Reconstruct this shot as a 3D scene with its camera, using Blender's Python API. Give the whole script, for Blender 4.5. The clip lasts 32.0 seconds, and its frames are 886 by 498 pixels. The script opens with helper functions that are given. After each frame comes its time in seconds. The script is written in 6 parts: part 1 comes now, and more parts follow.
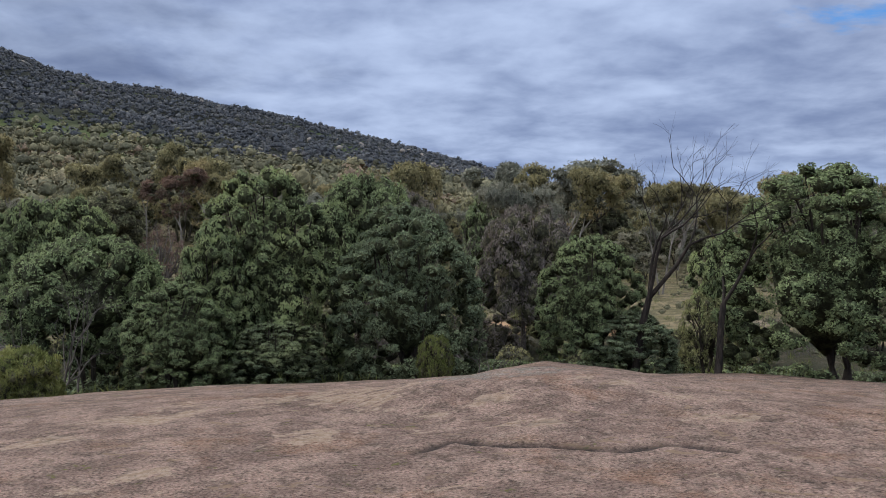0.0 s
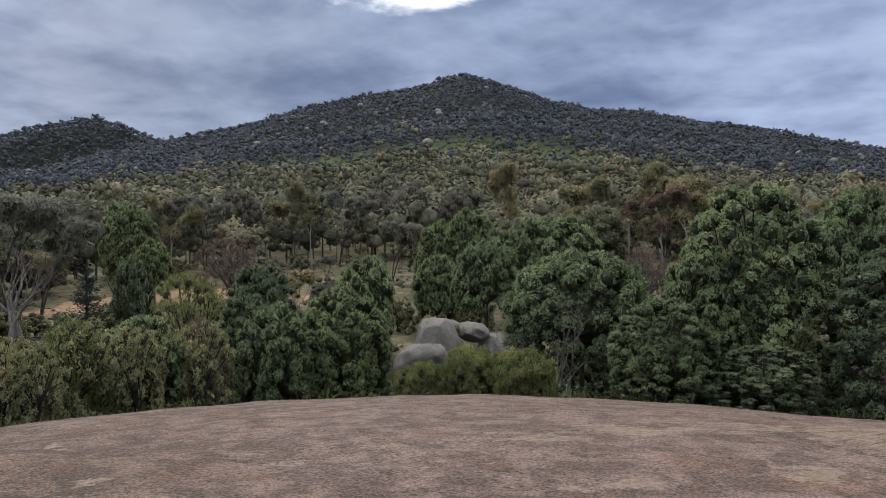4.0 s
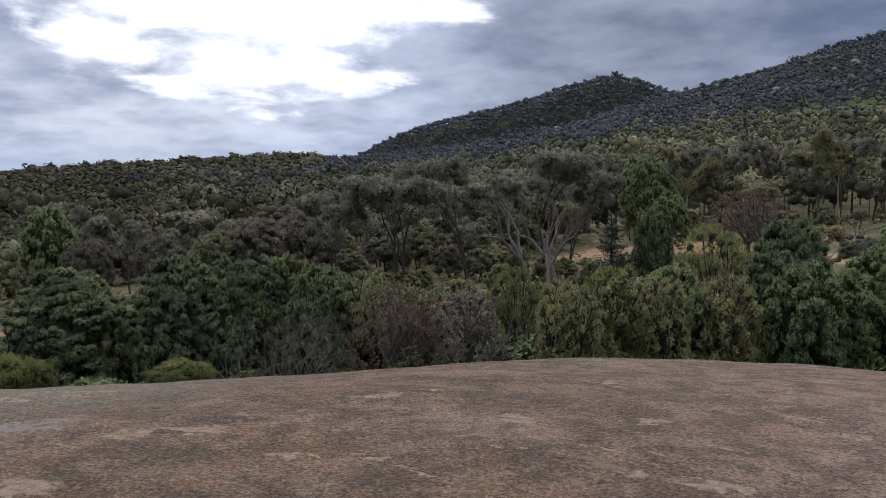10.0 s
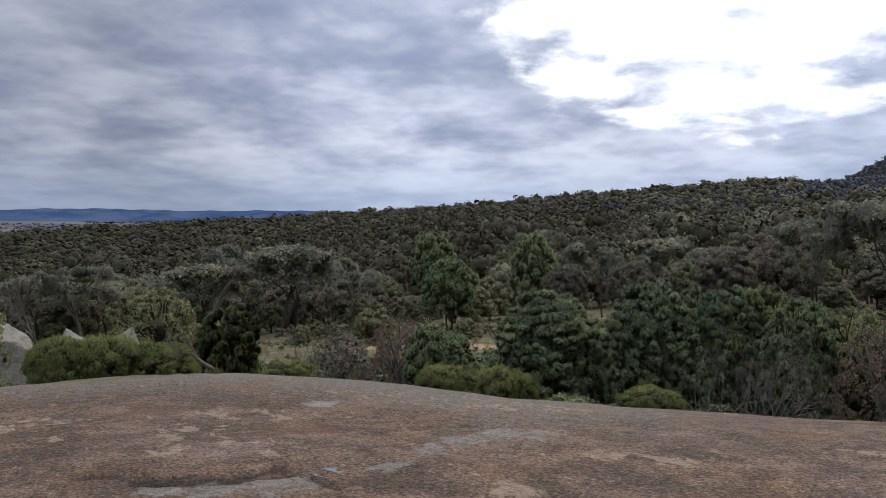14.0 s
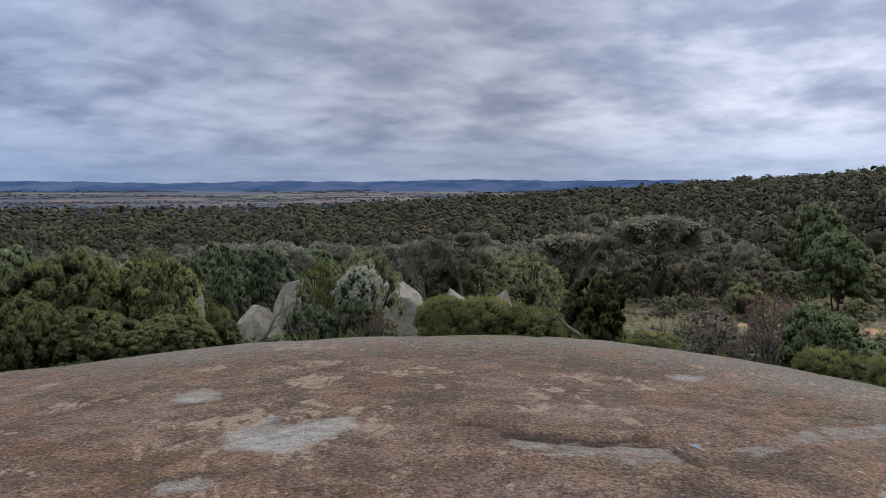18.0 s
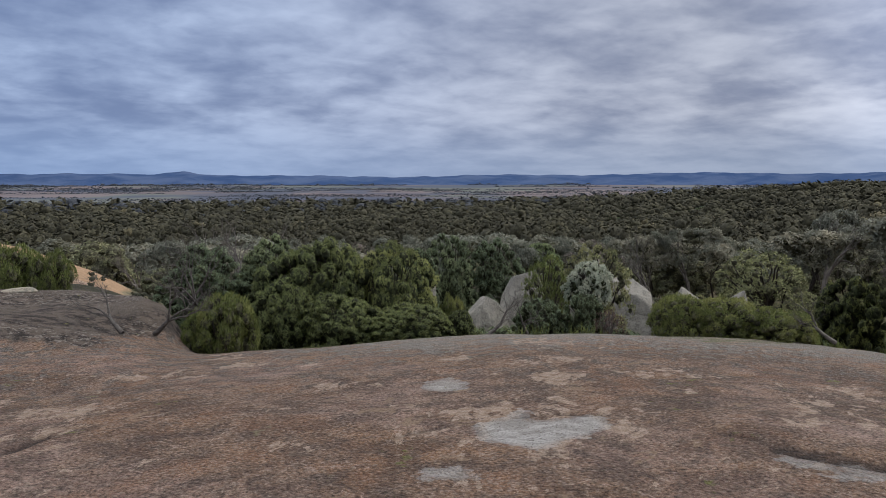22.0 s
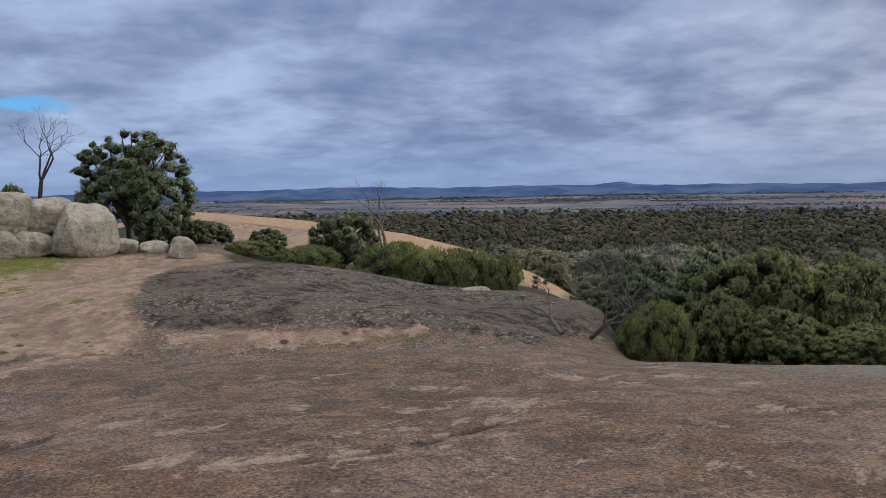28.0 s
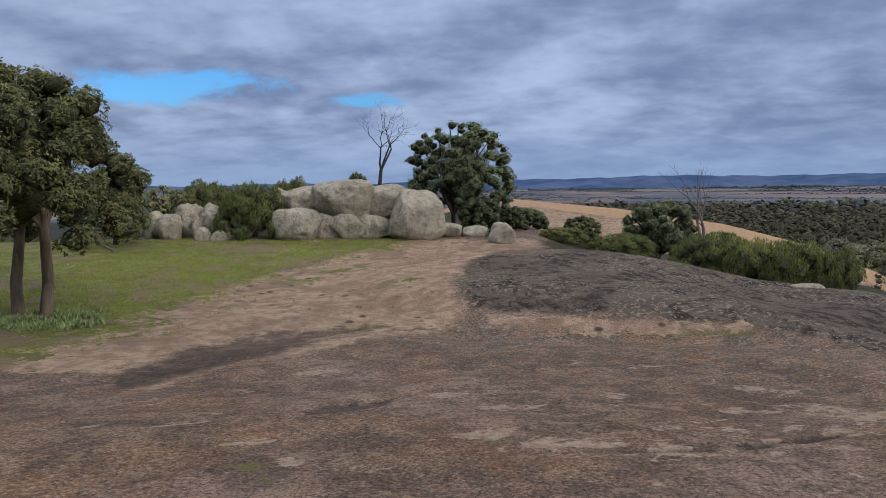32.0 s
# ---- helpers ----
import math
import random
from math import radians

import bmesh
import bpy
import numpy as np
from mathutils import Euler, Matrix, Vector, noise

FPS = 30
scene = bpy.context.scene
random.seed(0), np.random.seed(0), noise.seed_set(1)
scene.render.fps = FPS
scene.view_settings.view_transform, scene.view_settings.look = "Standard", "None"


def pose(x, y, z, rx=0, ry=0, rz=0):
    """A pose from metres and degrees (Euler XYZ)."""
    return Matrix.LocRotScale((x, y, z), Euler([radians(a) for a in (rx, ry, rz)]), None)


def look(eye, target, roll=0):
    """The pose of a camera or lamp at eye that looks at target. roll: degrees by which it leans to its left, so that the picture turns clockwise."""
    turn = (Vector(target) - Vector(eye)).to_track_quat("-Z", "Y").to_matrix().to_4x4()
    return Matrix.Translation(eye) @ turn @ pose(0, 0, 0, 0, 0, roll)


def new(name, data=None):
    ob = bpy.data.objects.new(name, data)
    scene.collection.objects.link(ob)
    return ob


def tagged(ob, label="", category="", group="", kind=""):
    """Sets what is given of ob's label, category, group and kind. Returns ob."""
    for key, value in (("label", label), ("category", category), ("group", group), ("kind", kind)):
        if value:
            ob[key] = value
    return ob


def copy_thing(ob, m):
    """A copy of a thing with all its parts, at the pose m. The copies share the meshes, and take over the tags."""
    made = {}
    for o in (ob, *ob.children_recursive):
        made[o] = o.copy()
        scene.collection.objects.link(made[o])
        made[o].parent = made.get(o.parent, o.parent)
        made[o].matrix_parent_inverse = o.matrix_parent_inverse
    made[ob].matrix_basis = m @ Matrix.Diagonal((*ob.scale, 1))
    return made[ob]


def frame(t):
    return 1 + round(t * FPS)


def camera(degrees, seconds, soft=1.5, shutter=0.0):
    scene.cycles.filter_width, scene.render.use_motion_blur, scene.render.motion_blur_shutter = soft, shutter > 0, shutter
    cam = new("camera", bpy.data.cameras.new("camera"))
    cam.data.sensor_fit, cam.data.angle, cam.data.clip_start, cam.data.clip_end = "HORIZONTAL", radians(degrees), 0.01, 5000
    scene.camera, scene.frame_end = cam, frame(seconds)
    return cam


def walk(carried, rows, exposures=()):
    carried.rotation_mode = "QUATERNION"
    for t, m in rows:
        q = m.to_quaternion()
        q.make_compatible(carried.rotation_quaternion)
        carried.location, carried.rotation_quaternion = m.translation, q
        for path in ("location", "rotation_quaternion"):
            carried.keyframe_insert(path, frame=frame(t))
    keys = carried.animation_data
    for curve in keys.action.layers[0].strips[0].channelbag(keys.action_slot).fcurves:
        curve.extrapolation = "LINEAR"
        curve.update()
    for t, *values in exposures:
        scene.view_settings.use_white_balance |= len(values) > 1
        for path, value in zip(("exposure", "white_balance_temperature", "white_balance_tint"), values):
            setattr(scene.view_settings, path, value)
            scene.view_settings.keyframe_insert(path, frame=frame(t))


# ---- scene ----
cam = camera(57.21, 32.0, soft=0.28)
# seconds, eye in metres, turn in degrees
PATH = [
    (0.0, 0.029, 0.262, 1.606, 88.26, 0.64, -0.02),
    (0.5, 0.004, 0.277, 1.601, 88.30, 0.61, 4.04),
    (1.0, -0.007, 0.284, 1.598, 88.51, 0.71, 8.18),
    (1.5, -0.020, 0.291, 1.591, 88.69, 0.60, 12.04),
    (2.0, -0.039, 0.293, 1.584, 89.03, 0.18, 15.98),
    (2.5, -0.059, 0.297, 1.582, 89.25, 0.15, 20.04),
    (3.0, -0.068, 0.295, 1.577, 89.41, 0.17, 24.06),
    (3.5, -0.087, 0.316, 1.572, 89.75, -0.04, 29.08),
    (4.0, -0.119, 0.321, 1.572, 89.71, -0.12, 32.82),
    (4.5, -0.145, 0.302, 1.574, 89.44, -0.20, 35.90),
    (6.5, -0.195, 0.183, 1.591, 88.35, -1.19, 47.02),
    (7.0, -0.209, 0.151, 1.596, 88.13, -1.34, 49.50),
    (7.5, -0.224, 0.116, 1.600, 87.90, -1.25, 52.35),
    (8.0, -0.251, 0.085, 1.594, 87.64, -1.25, 55.27),
    (8.5, -0.266, 0.065, 1.602, 87.28, -1.16, 58.29),
    (9.0, -0.297, 0.058, 1.603, 86.95, -0.88, 61.21),
    (9.5, -0.321, 0.048, 1.599, 86.62, -0.72, 64.06),
    (10.0, -0.334, 0.009, 1.598, 86.09, -0.60, 67.69),
    (10.5, -0.353, -0.007, 1.599, 85.95, -0.21, 72.13),
    (11.0, -0.374, -0.023, 1.598, 86.26, -0.23, 75.59),
    (11.5, -0.374, -0.032, 1.598, 86.45, -0.07, 78.64),
    (12.0, -0.389, -0.050, 1.602, 87.06, -0.13, 83.49),
    (12.5, -0.383, -0.059, 1.608, 87.60, -0.46, 87.56),
    (13.0, -0.366, -0.055, 1.610, 88.06, -0.58, 91.81),
    (13.5, -0.371, -0.049, 1.610, 88.07, -0.55, 95.99),
    (14.0, -0.392, -0.047, 1.606, 87.78, -0.36, 99.92),
    (14.5, -0.415, -0.045, 1.600, 87.36, -0.47, 103.73),
    (16.5, -0.403, -0.020, 1.598, 86.11, -1.11, 115.91),
    (17.0, -0.382, -0.025, 1.603, 85.89, -0.86, 119.06),
    (17.5, -0.373, -0.025, 1.605, 85.74, -0.29, 122.63),
    (18.0, -0.382, -0.040, 1.605, 85.55, -0.04, 125.38),
    (18.5, -0.374, -0.068, 1.603, 85.39, -0.04, 127.36),
    (19.0, -0.361, -0.100, 1.613, 85.19, -0.15, 129.27),
    (19.5, -0.325, -0.132, 1.628, 85.11, -0.12, 131.19),
    (20.0, -0.310, -0.156, 1.630, 85.26, -0.09, 133.10),
    (20.5, -0.294, -0.182, 1.626, 85.40, -0.12, 135.21),
    (21.0, -0.283, -0.202, 1.622, 85.25, -0.02, 136.94),
    (21.5, -0.278, -0.230, 1.624, 85.10, -0.04, 138.60),
    (22.0, -0.262, -0.257, 1.620, 85.09, 0.04, 140.79),
    (22.5, -0.255, -0.274, 1.617, 85.14, 0.36, 142.95),
    (23.0, -0.246, -0.292, 1.615, 85.53, 0.62, 145.15),
    (23.5, -0.229, -0.325, 1.609, 85.75, 0.73, 146.97),
    (24.0, -0.228, -0.349, 1.606, 85.56, 0.78, 150.14),
    (24.5, -0.229, -0.334, 1.610, 85.48, 0.51, 152.88),
    (25.0, -0.226, -0.331, 1.610, 85.49, 0.26, 154.97),
    (25.5, -0.230, -0.336, 1.608, 85.74, 0.35, 157.52),
    (26.0, -0.244, -0.345, 1.607, 85.88, 0.65, 160.74),
    (26.5, -0.260, -0.349, 1.602, 85.99, 0.97, 163.78),
    (28.5, -0.281, -0.403, 1.584, 85.88, 1.04, 172.61),
    (29.0, -0.275, -0.402, 1.591, 85.67, 1.27, 174.52),
    (29.5, -0.273, -0.394, 1.595, 85.57, 1.25, 176.90),
    (30.0, -0.271, -0.399, 1.592, 85.55, 1.22, 180.22),
    (30.5, -0.264, -0.388, 1.587, 85.51, 0.87, 183.36),
    (31.0, -0.239, -0.384, 1.588, 85.54, 0.63, 186.03),
    (31.5, -0.212, -0.406, 1.577, 85.53, 0.44, 188.80),
    (32.0, -0.181, -0.403, 1.577, 85.51, 0.81, 192.36),
]
walk(cam, [(t, pose(x, y, z, a, b, c)) for t, x, y, z, a, b, c in PATH],
     [(0.0, 0.22), (4.0, 0.12), (7.0, -0.10), (9.0, -0.18), (13.0, -0.18), (17.0, -0.06), (21.0, -0.03), (26.0, -0.08), (32.0, -0.15)])


# ---- sky and sun ----
SUN_YAW, SUN_UP = 66.0, 27.0


def heading(yaw, up=0.0):
    """The direction at a turn to the left of +y and an angle above the level."""
    a, e = radians(yaw), radians(up)
    return Vector((-math.sin(a) * math.cos(e), math.cos(a) * math.cos(e), math.sin(e)))


class Net:
    """A node tree with short calls for nodes and links."""

    def __init__(self, tree):
        self.tree = tree
        tree.nodes.clear()

    def put(self, value, socket):
        if isinstance(value, bpy.types.NodeSocket):
            self.tree.links.new(value, socket)
        elif value is not None:
            socket.default_value = value

    def node(self, kind, *values, **props):
        n = self.tree.nodes.new(kind)
        for k, v in props.items():
            setattr(n, k, v)
        for i, v in enumerate(values):
            self.put(v, n.inputs[i])
        return n

    def math(self, op, a, b=0.0, c=0.0, clamp=False):
        return self.node("ShaderNodeMath", a, b, c, operation=op, use_clamp=clamp).outputs[0]

    def vec(self, op, a, b=(0, 0, 0)):
        n = self.node("ShaderNodeVectorMath", a, b, operation=op)
        return n.outputs["Value"] if op in ("DOT_PRODUCT", "LENGTH") else n.outputs[0]

    def scale(self, v, s):
        n = self.node("ShaderNodeVectorMath", v, operation="SCALE")
        self.put(s, n.inputs["Scale"])
        return n.outputs[0]

    def noise(self, v, scale, detail=4.0, rough=0.55, distort=0.0):
        n = self.node("ShaderNodeTexNoise")
        for k, x in (("Vector", v), ("Scale", scale), ("Detail", detail), ("Roughness", rough), ("Distortion", distort)):
            self.put(x, n.inputs[k])
        return n.outputs["Fac"]

    def voronoi(self, v, scale, feature="F1", out="Distance", rand=1.0):
        n = self.node("ShaderNodeTexVoronoi", feature=feature)
        for k, x in (("Vector", v), ("Scale", scale), ("Randomness", rand)):
            self.put(x, n.inputs[k])
        return n.outputs[out]

    def ramp(self, fac, lo, hi, a=0.0, b=1.0, smooth=True):
        n = self.node("ShaderNodeMapRange", fac, lo, hi, a, b, interpolation_type="SMOOTHSTEP" if smooth else "LINEAR")
        return n.outputs[0]

    def mix(self, fac, a, b, blend="MIX"):
        n = self.node("ShaderNodeMix", data_type="RGBA", blend_type=blend)
        self.put(fac, n.inputs[0])
        for v, s in ((a, n.inputs[6]), (b, n.inputs[7])):
            self.put((*v, 1.0) if isinstance(v, tuple) and len(v) == 3 else v, s)
        return n.outputs[2]

    def attribute(self, name):
        return self.node("ShaderNodeAttribute", attribute_name=name).outputs["Fac"]


world = bpy.data.worlds.new("overcast_sky")
scene.world = world
world.use_nodes = True
N = Net(world.node_tree)
way = N.vec("NORMALIZE", N.node("ShaderNodeTexCoord").outputs["Generated"])
up = N.node("ShaderNodeSeparateXYZ", way).outputs[2]
# the cloud deck, seen as a level layer from below
flat = N.vec("MULTIPLY", way, (1.0, 1.0, 0.0))
deck = N.scale(flat, N.math("DIVIDE", 1.0, N.math("MAXIMUM", N.math("ADD", up, 0.20), 0.06)))
big = N.noise(deck, 0.60, 2.0, 0.45, 0.2)
fine = N.noise(N.vec("ADD", deck, (7.3, 2.1, 0.0)), 2.6, 5.0, 0.50, 0.2)
wisp = N.noise(N.vec("ADD", deck, (1.3, 9.1, 0.0)), 7.5, 4.0, 0.54, 0.25)
cover = N.math("ADD", N.math("MULTIPLY", big, 0.40), N.math("ADD", N.math("MULTIPLY", fine, 0.44), N.math("MULTIPLY", wisp, 0.16)))
light = N.ramp(cover, 0.34, 0.65)
cloud = N.mix(light, (0.180, 0.225, 0.355), (0.465, 0.530, 0.685))
# a bluer band towards the level
cloud = N.mix(N.ramp(up, 0.0, 0.09, 0.72, 0.0), cloud, (0.25, 0.33, 0.50))
# whiter towards the zenith, where the deck lets most light through
cloud = N.mix(N.ramp(up, 0.34, 0.62, 0.0, 0.75), cloud, (0.50, 0.495, 0.485))
lift = N.ramp(up, 0.33, 0.85, 1.0, 3.8, False)
tatter = N.noise(N.vec("MULTIPLY", way, (1.0, 1.0, 2.6)), 8.0, 7.0, 0.62, 0.4)


def oval_of_sky(yaw, el, wide, high, ragged, lo=0.2, hi=1.3):
    """1 within an oval of the sky, ragged at its rim."""
    d, side = heading(yaw, el), heading(yaw - 90.0)
    a = N.math("DIVIDE", N.vec("DOT_PRODUCT", way, tuple(side)), math.sin(radians(wide)))
    b = N.math("DIVIDE", N.math("SUBTRACT", up, d.z), math.sin(radians(high)))
    far = N.math("ADD", N.math("MULTIPLY", a, a), N.math("MULTIPLY", b, b))
    far = N.math("ADD", far, N.math("MULTIPLY", N.math("SUBTRACT", tatter, 0.5), ragged))
    return N.math("MULTIPLY", N.ramp(far, lo, hi, 1.0, 0.0), N.ramp(N.vec("DOT_PRODUCT", way, tuple(d)), 0.6, 0.7))


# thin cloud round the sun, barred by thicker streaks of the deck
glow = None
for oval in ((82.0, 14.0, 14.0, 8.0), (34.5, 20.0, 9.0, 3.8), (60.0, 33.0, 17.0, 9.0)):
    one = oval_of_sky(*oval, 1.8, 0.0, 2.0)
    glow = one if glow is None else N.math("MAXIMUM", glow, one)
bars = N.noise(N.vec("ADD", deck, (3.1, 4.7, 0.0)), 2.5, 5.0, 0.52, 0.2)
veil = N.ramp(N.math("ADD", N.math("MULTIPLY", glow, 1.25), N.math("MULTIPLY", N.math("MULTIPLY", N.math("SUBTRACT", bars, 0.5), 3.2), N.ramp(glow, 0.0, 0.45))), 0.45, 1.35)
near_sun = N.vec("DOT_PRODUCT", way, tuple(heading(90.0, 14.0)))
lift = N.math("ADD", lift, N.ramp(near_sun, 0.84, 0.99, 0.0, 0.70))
lift = N.math("MULTIPLY", lift, N.ramp(N.vec("DOT_PRODUCT", way, tuple(heading(160.0, 8.0))), 0.2, 0.85, 1.0, 1.14))
# bluer away from the sun, warmer beside it
cloud = N.mix(N.ramp(N.vec("DOT_PRODUCT", way, tuple(heading(5.0, 8.0))), 0.55, 0.95), cloud, (0.94, 1.01, 1.10), "MULTIPLY")
cloud = N.mix(N.ramp(N.vec("DOT_PRODUCT", way, tuple(heading(195.0, 8.0))), 0.55, 0.95), cloud, (0.90, 1.0, 1.10), "MULTIPLY")
cloud = N.mix(N.ramp(N.vec("DOT_PRODUCT", way, tuple(heading(105.0, 8.0))), 0.75, 0.97), cloud, (1.06, 1.0, 0.92), "MULTIPLY")
bank = oval_of_sky(42.0, 11.0, 27.0, 8.0, 3.0, 0.0, 1.6)
lift = N.math("MULTIPLY", lift, N.math("SUBTRACT", 1.0, N.math("MULTIPLY", bank, 0.20)))
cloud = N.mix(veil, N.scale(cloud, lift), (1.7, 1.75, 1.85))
# rifts of open sky
clear = N.node("ShaderNodeTexSky", sky_type="NISHITA", sun_disc=False, sun_elevation=radians(SUN_UP), sun_rotation=radians(-SUN_YAW))
blue = N.vec("MULTIPLY", N.scale(clear.outputs[0], 0.12), (0.35, 0.78, 1.35))
rift = None
for oval in ((209.0, 6.7, 6.5, 1.0), (197.0, 5.9, 3.5, 0.45), (-28.5, 12.6, 5.0, 0.8)):
    one = oval_of_sky(*oval, 9.0, -0.4, 1.8)
    rift = one if rift is None else N.math("MAXIMUM", rift, one)
sky = N.mix(rift, cloud, blue)
back = N.node("ShaderNodeBackground", sky, 1.0)
N.tree.links.new(back.outputs[0], N.node("ShaderNodeOutputWorld").inputs[0])

lamp = bpy.data.lights.new("sun", "SUN")
lamp.energy, lamp.angle, lamp.color = 1.5, radians(10.0), (1.0, 0.95, 0.88)
sun = new("sun", lamp)
sun.matrix_world = look(heading(SUN_YAW, SUN_UP) * 60, (0, 0, 0))


# ---- the lie of the land ----
# how far below the level the near slab's edge lies, by yaw
EDGE_YAW = [-60, -29, -20, -14, -7, -2, 4, 18, 32, 45, 56, 68, 76, 88, 95, 102, 113, 120, 130, 140, 150, 158, 165, 172]
EDGE_DIP = [10.1, 9.9, 9.8, 10.1, 9.4, 10.4, 10.7, 10.4, 10.4, 10.6, 11.0, 11.7, 12.2, 12.3, 12.2, 11.4, 10.4, 10.1, 10.25, 10.7, 11.3, 11.4, 11.3, 11.2]
# the skyline of the ranges, by yaw
SKY_YAW = [-60, -21, -12, -8.6, -4.7, -0.7, 3.7, 7.2, 11, 14.8, 18.4, 22, 25.5, 27, 29.4, 31.4, 33, 35.4, 40, 44, 47.8, 52.3, 60, 72, 75, 80, 85, 91, 99, 105, 110, 122, 140]
SKY_UP = [1.5, 1.6, 1.7, 2.5, 3.7, 4.7, 5.9, 6.7, 7.6, 8.2, 9.0, 9.3, 9.9, 10.7, 11.4, 11.8, 11.6, 10.8, 10.1, 9.0, 7.8, 6.9, 4.6, 2.7, 2.5, 2.4, 2.0, 1.5, 0.7, 0.3, -0.1, -0.9, -2.4]
HILL_YAW = [44, 50, 52.3, 54.2, 56, 58.8, 61.4, 64.6, 68.7, 70.1, 72.1, 74, 80]
HILL_UP = [5.5, 6.4, 7.0, 7.8, 8.2, 7.6, 6.7, 5.9, 4.9, 4.4, 3.6, 2.4, 1.0]
RADII = [14, 22, 35, 60, 100, 180, 350, 600, 950]
LAND = {
    -60: (-2.0, -2.6, -2.6, -2.2, -1.7, -1.2, 2, 8),
    -25: (-2.0, -2.6, -2.6, -2.2, -1.7, -1.2, 2, 8),
    -10: (-2.1, -2.7, -2.6, -2.0, -1.2, 0, 5, 15),
    0: (-2.2, -2.8, -2.5, -1.5, 0.2, 4, 16, 36),
    30: (-2.2, -2.8, -2.4, -1.0, 1.3, 7, 35, 92),
    50: (-2.2, -3.0, -2.8, -2.0, 0.0, 5, 24, 58),
    72: (-2.5, -3.2, -3.8, -4.2, -4.0, -2, 4, 16),
    92: (-2.6, -3.4, -4.4, -6.5, -8.0, -8, -3, 5),
    110: (-2.3, -3.2, -4.4, -7.0, -10, -13, -14, -12),
    125: (-2.0, -3.0, -4.5, -7.5, -11, -17, -24, -33),
    155: (-1.8, -2.8, -4.9, -8.5, -13, -19, -25, -34),
    160: (-1.7, -2.6, -3.3, -8.5, -13, -19, -25, -34),
    164: (-1.4, -2.4, -1.9, -8.0, -13, -19, -25, -34),
    168: (-1.2, -2.0, -0.9, -7.5, -12, -18, -25, -34),
    173: (-0.5, -1.3, -0.1, -7.0, -12, -18, -25, -34),
    180: (-0.3, -0.5, 0.55, -6.0, -11, -18, -25, -34),
    188: (-0.25, 0.25, 1.05, -5.0, -11, -18, -25, -34),
    205: (-0.2, 0.1, -0.9, -6.0, -12, -18, -25, -34),
    240: (-0.2, 0.0, -1.0, -4.0, -9, -15, -22, -30),
    300: (-2.0, -2.6, -2.5, -1.5, 0.0, 4, 12, 22),
}
PLAIN = -58.0
LAND_YAW = sorted(LAND)
LAND_Z = np.array([LAND[a] for a in LAND_YAW], float)


def smooth(x, a, b):
    t = np.clip((x - a) / (b - a), 0, 1)
    return t * t * (3 - 2 * t)


def bump(x, y, cx, cy, rx, ry, turn=0.0):
    """1 at the middle of an oval, falling to 0 past its rim."""
    c, s = math.cos(radians(turn)), math.sin(radians(turn))
    u, v = ((x - cx) * c + (y - cy) * s) / rx, (-(x - cx) * s + (y - cy) * c) / ry
    return np.exp(-(u * u + v * v) ** 1.5)


def land(r, yaw):
    """The land beyond the slab."""
    k = np.log(np.clip(r, RADII[0], 950.0))
    knots = np.log(RADII)
    j = np.clip(np.searchsorted(knots, k, side="right") - 1, 0, 7)
    f = (k - knots[j]) / (knots[j + 1] - knots[j])
    f = f * f * (3 - 2 * f) * 0.5 + f * 0.5
    ridge = 1.6 + 950 * np.tan(np.radians(np.interp(yaw, SKY_YAW, SKY_UP))) - 7.5
    cols = [np.interp(yaw, LAND_YAW, LAND_Z[:, i]) for i in range(8)] + [ridge]
    cols = np.array(cols)
    i = np.arange(k.size)
    z = cols[j, i] * (1 - f) + cols[j + 1, i] * f
    # past the ranges: down to the plain, with the farther hill behind the saddle
    back = smooth(r, 950, 1900)
    z = z * (1 - back) + PLAIN * back
    hill = 1.6 + 1450 * np.tan(np.radians(np.interp(yaw, HILL_YAW, HILL_UP, -3.0, -3.0))) - 9.0
    z = np.maximum(z, PLAIN + (hill - PLAIN) * np.exp(-((r - 1450) / 260.0) ** 2))
    # the plain climbs a little towards the far ranges
    return z + 30.0 * smooth(r, 1000, 4400) * smooth(yaw, 92, 108)


def ripple(x, y, size, seed=0.0):
    """Cheap rolling unevenness, about -1 to 1."""
    a = np.sin(x / size * 2.1 + seed) * np.cos(y / size * 1.7 - seed * 1.3)
    b = np.sin((x * 0.6 + y * 0.8) / size * 3.9 + seed * 2.1) * np.cos((x * 0.8 - y * 0.6) / size * 3.3 + seed)
    c = np.sin((x * 0.3 - y * 0.95) / size * 7.7 + seed * 0.7) * np.cos((x * 0.95 + y * 0.3) / size * 6.9 - seed)
    return (a + 0.5 * b + 0.25 * c) / 1.5


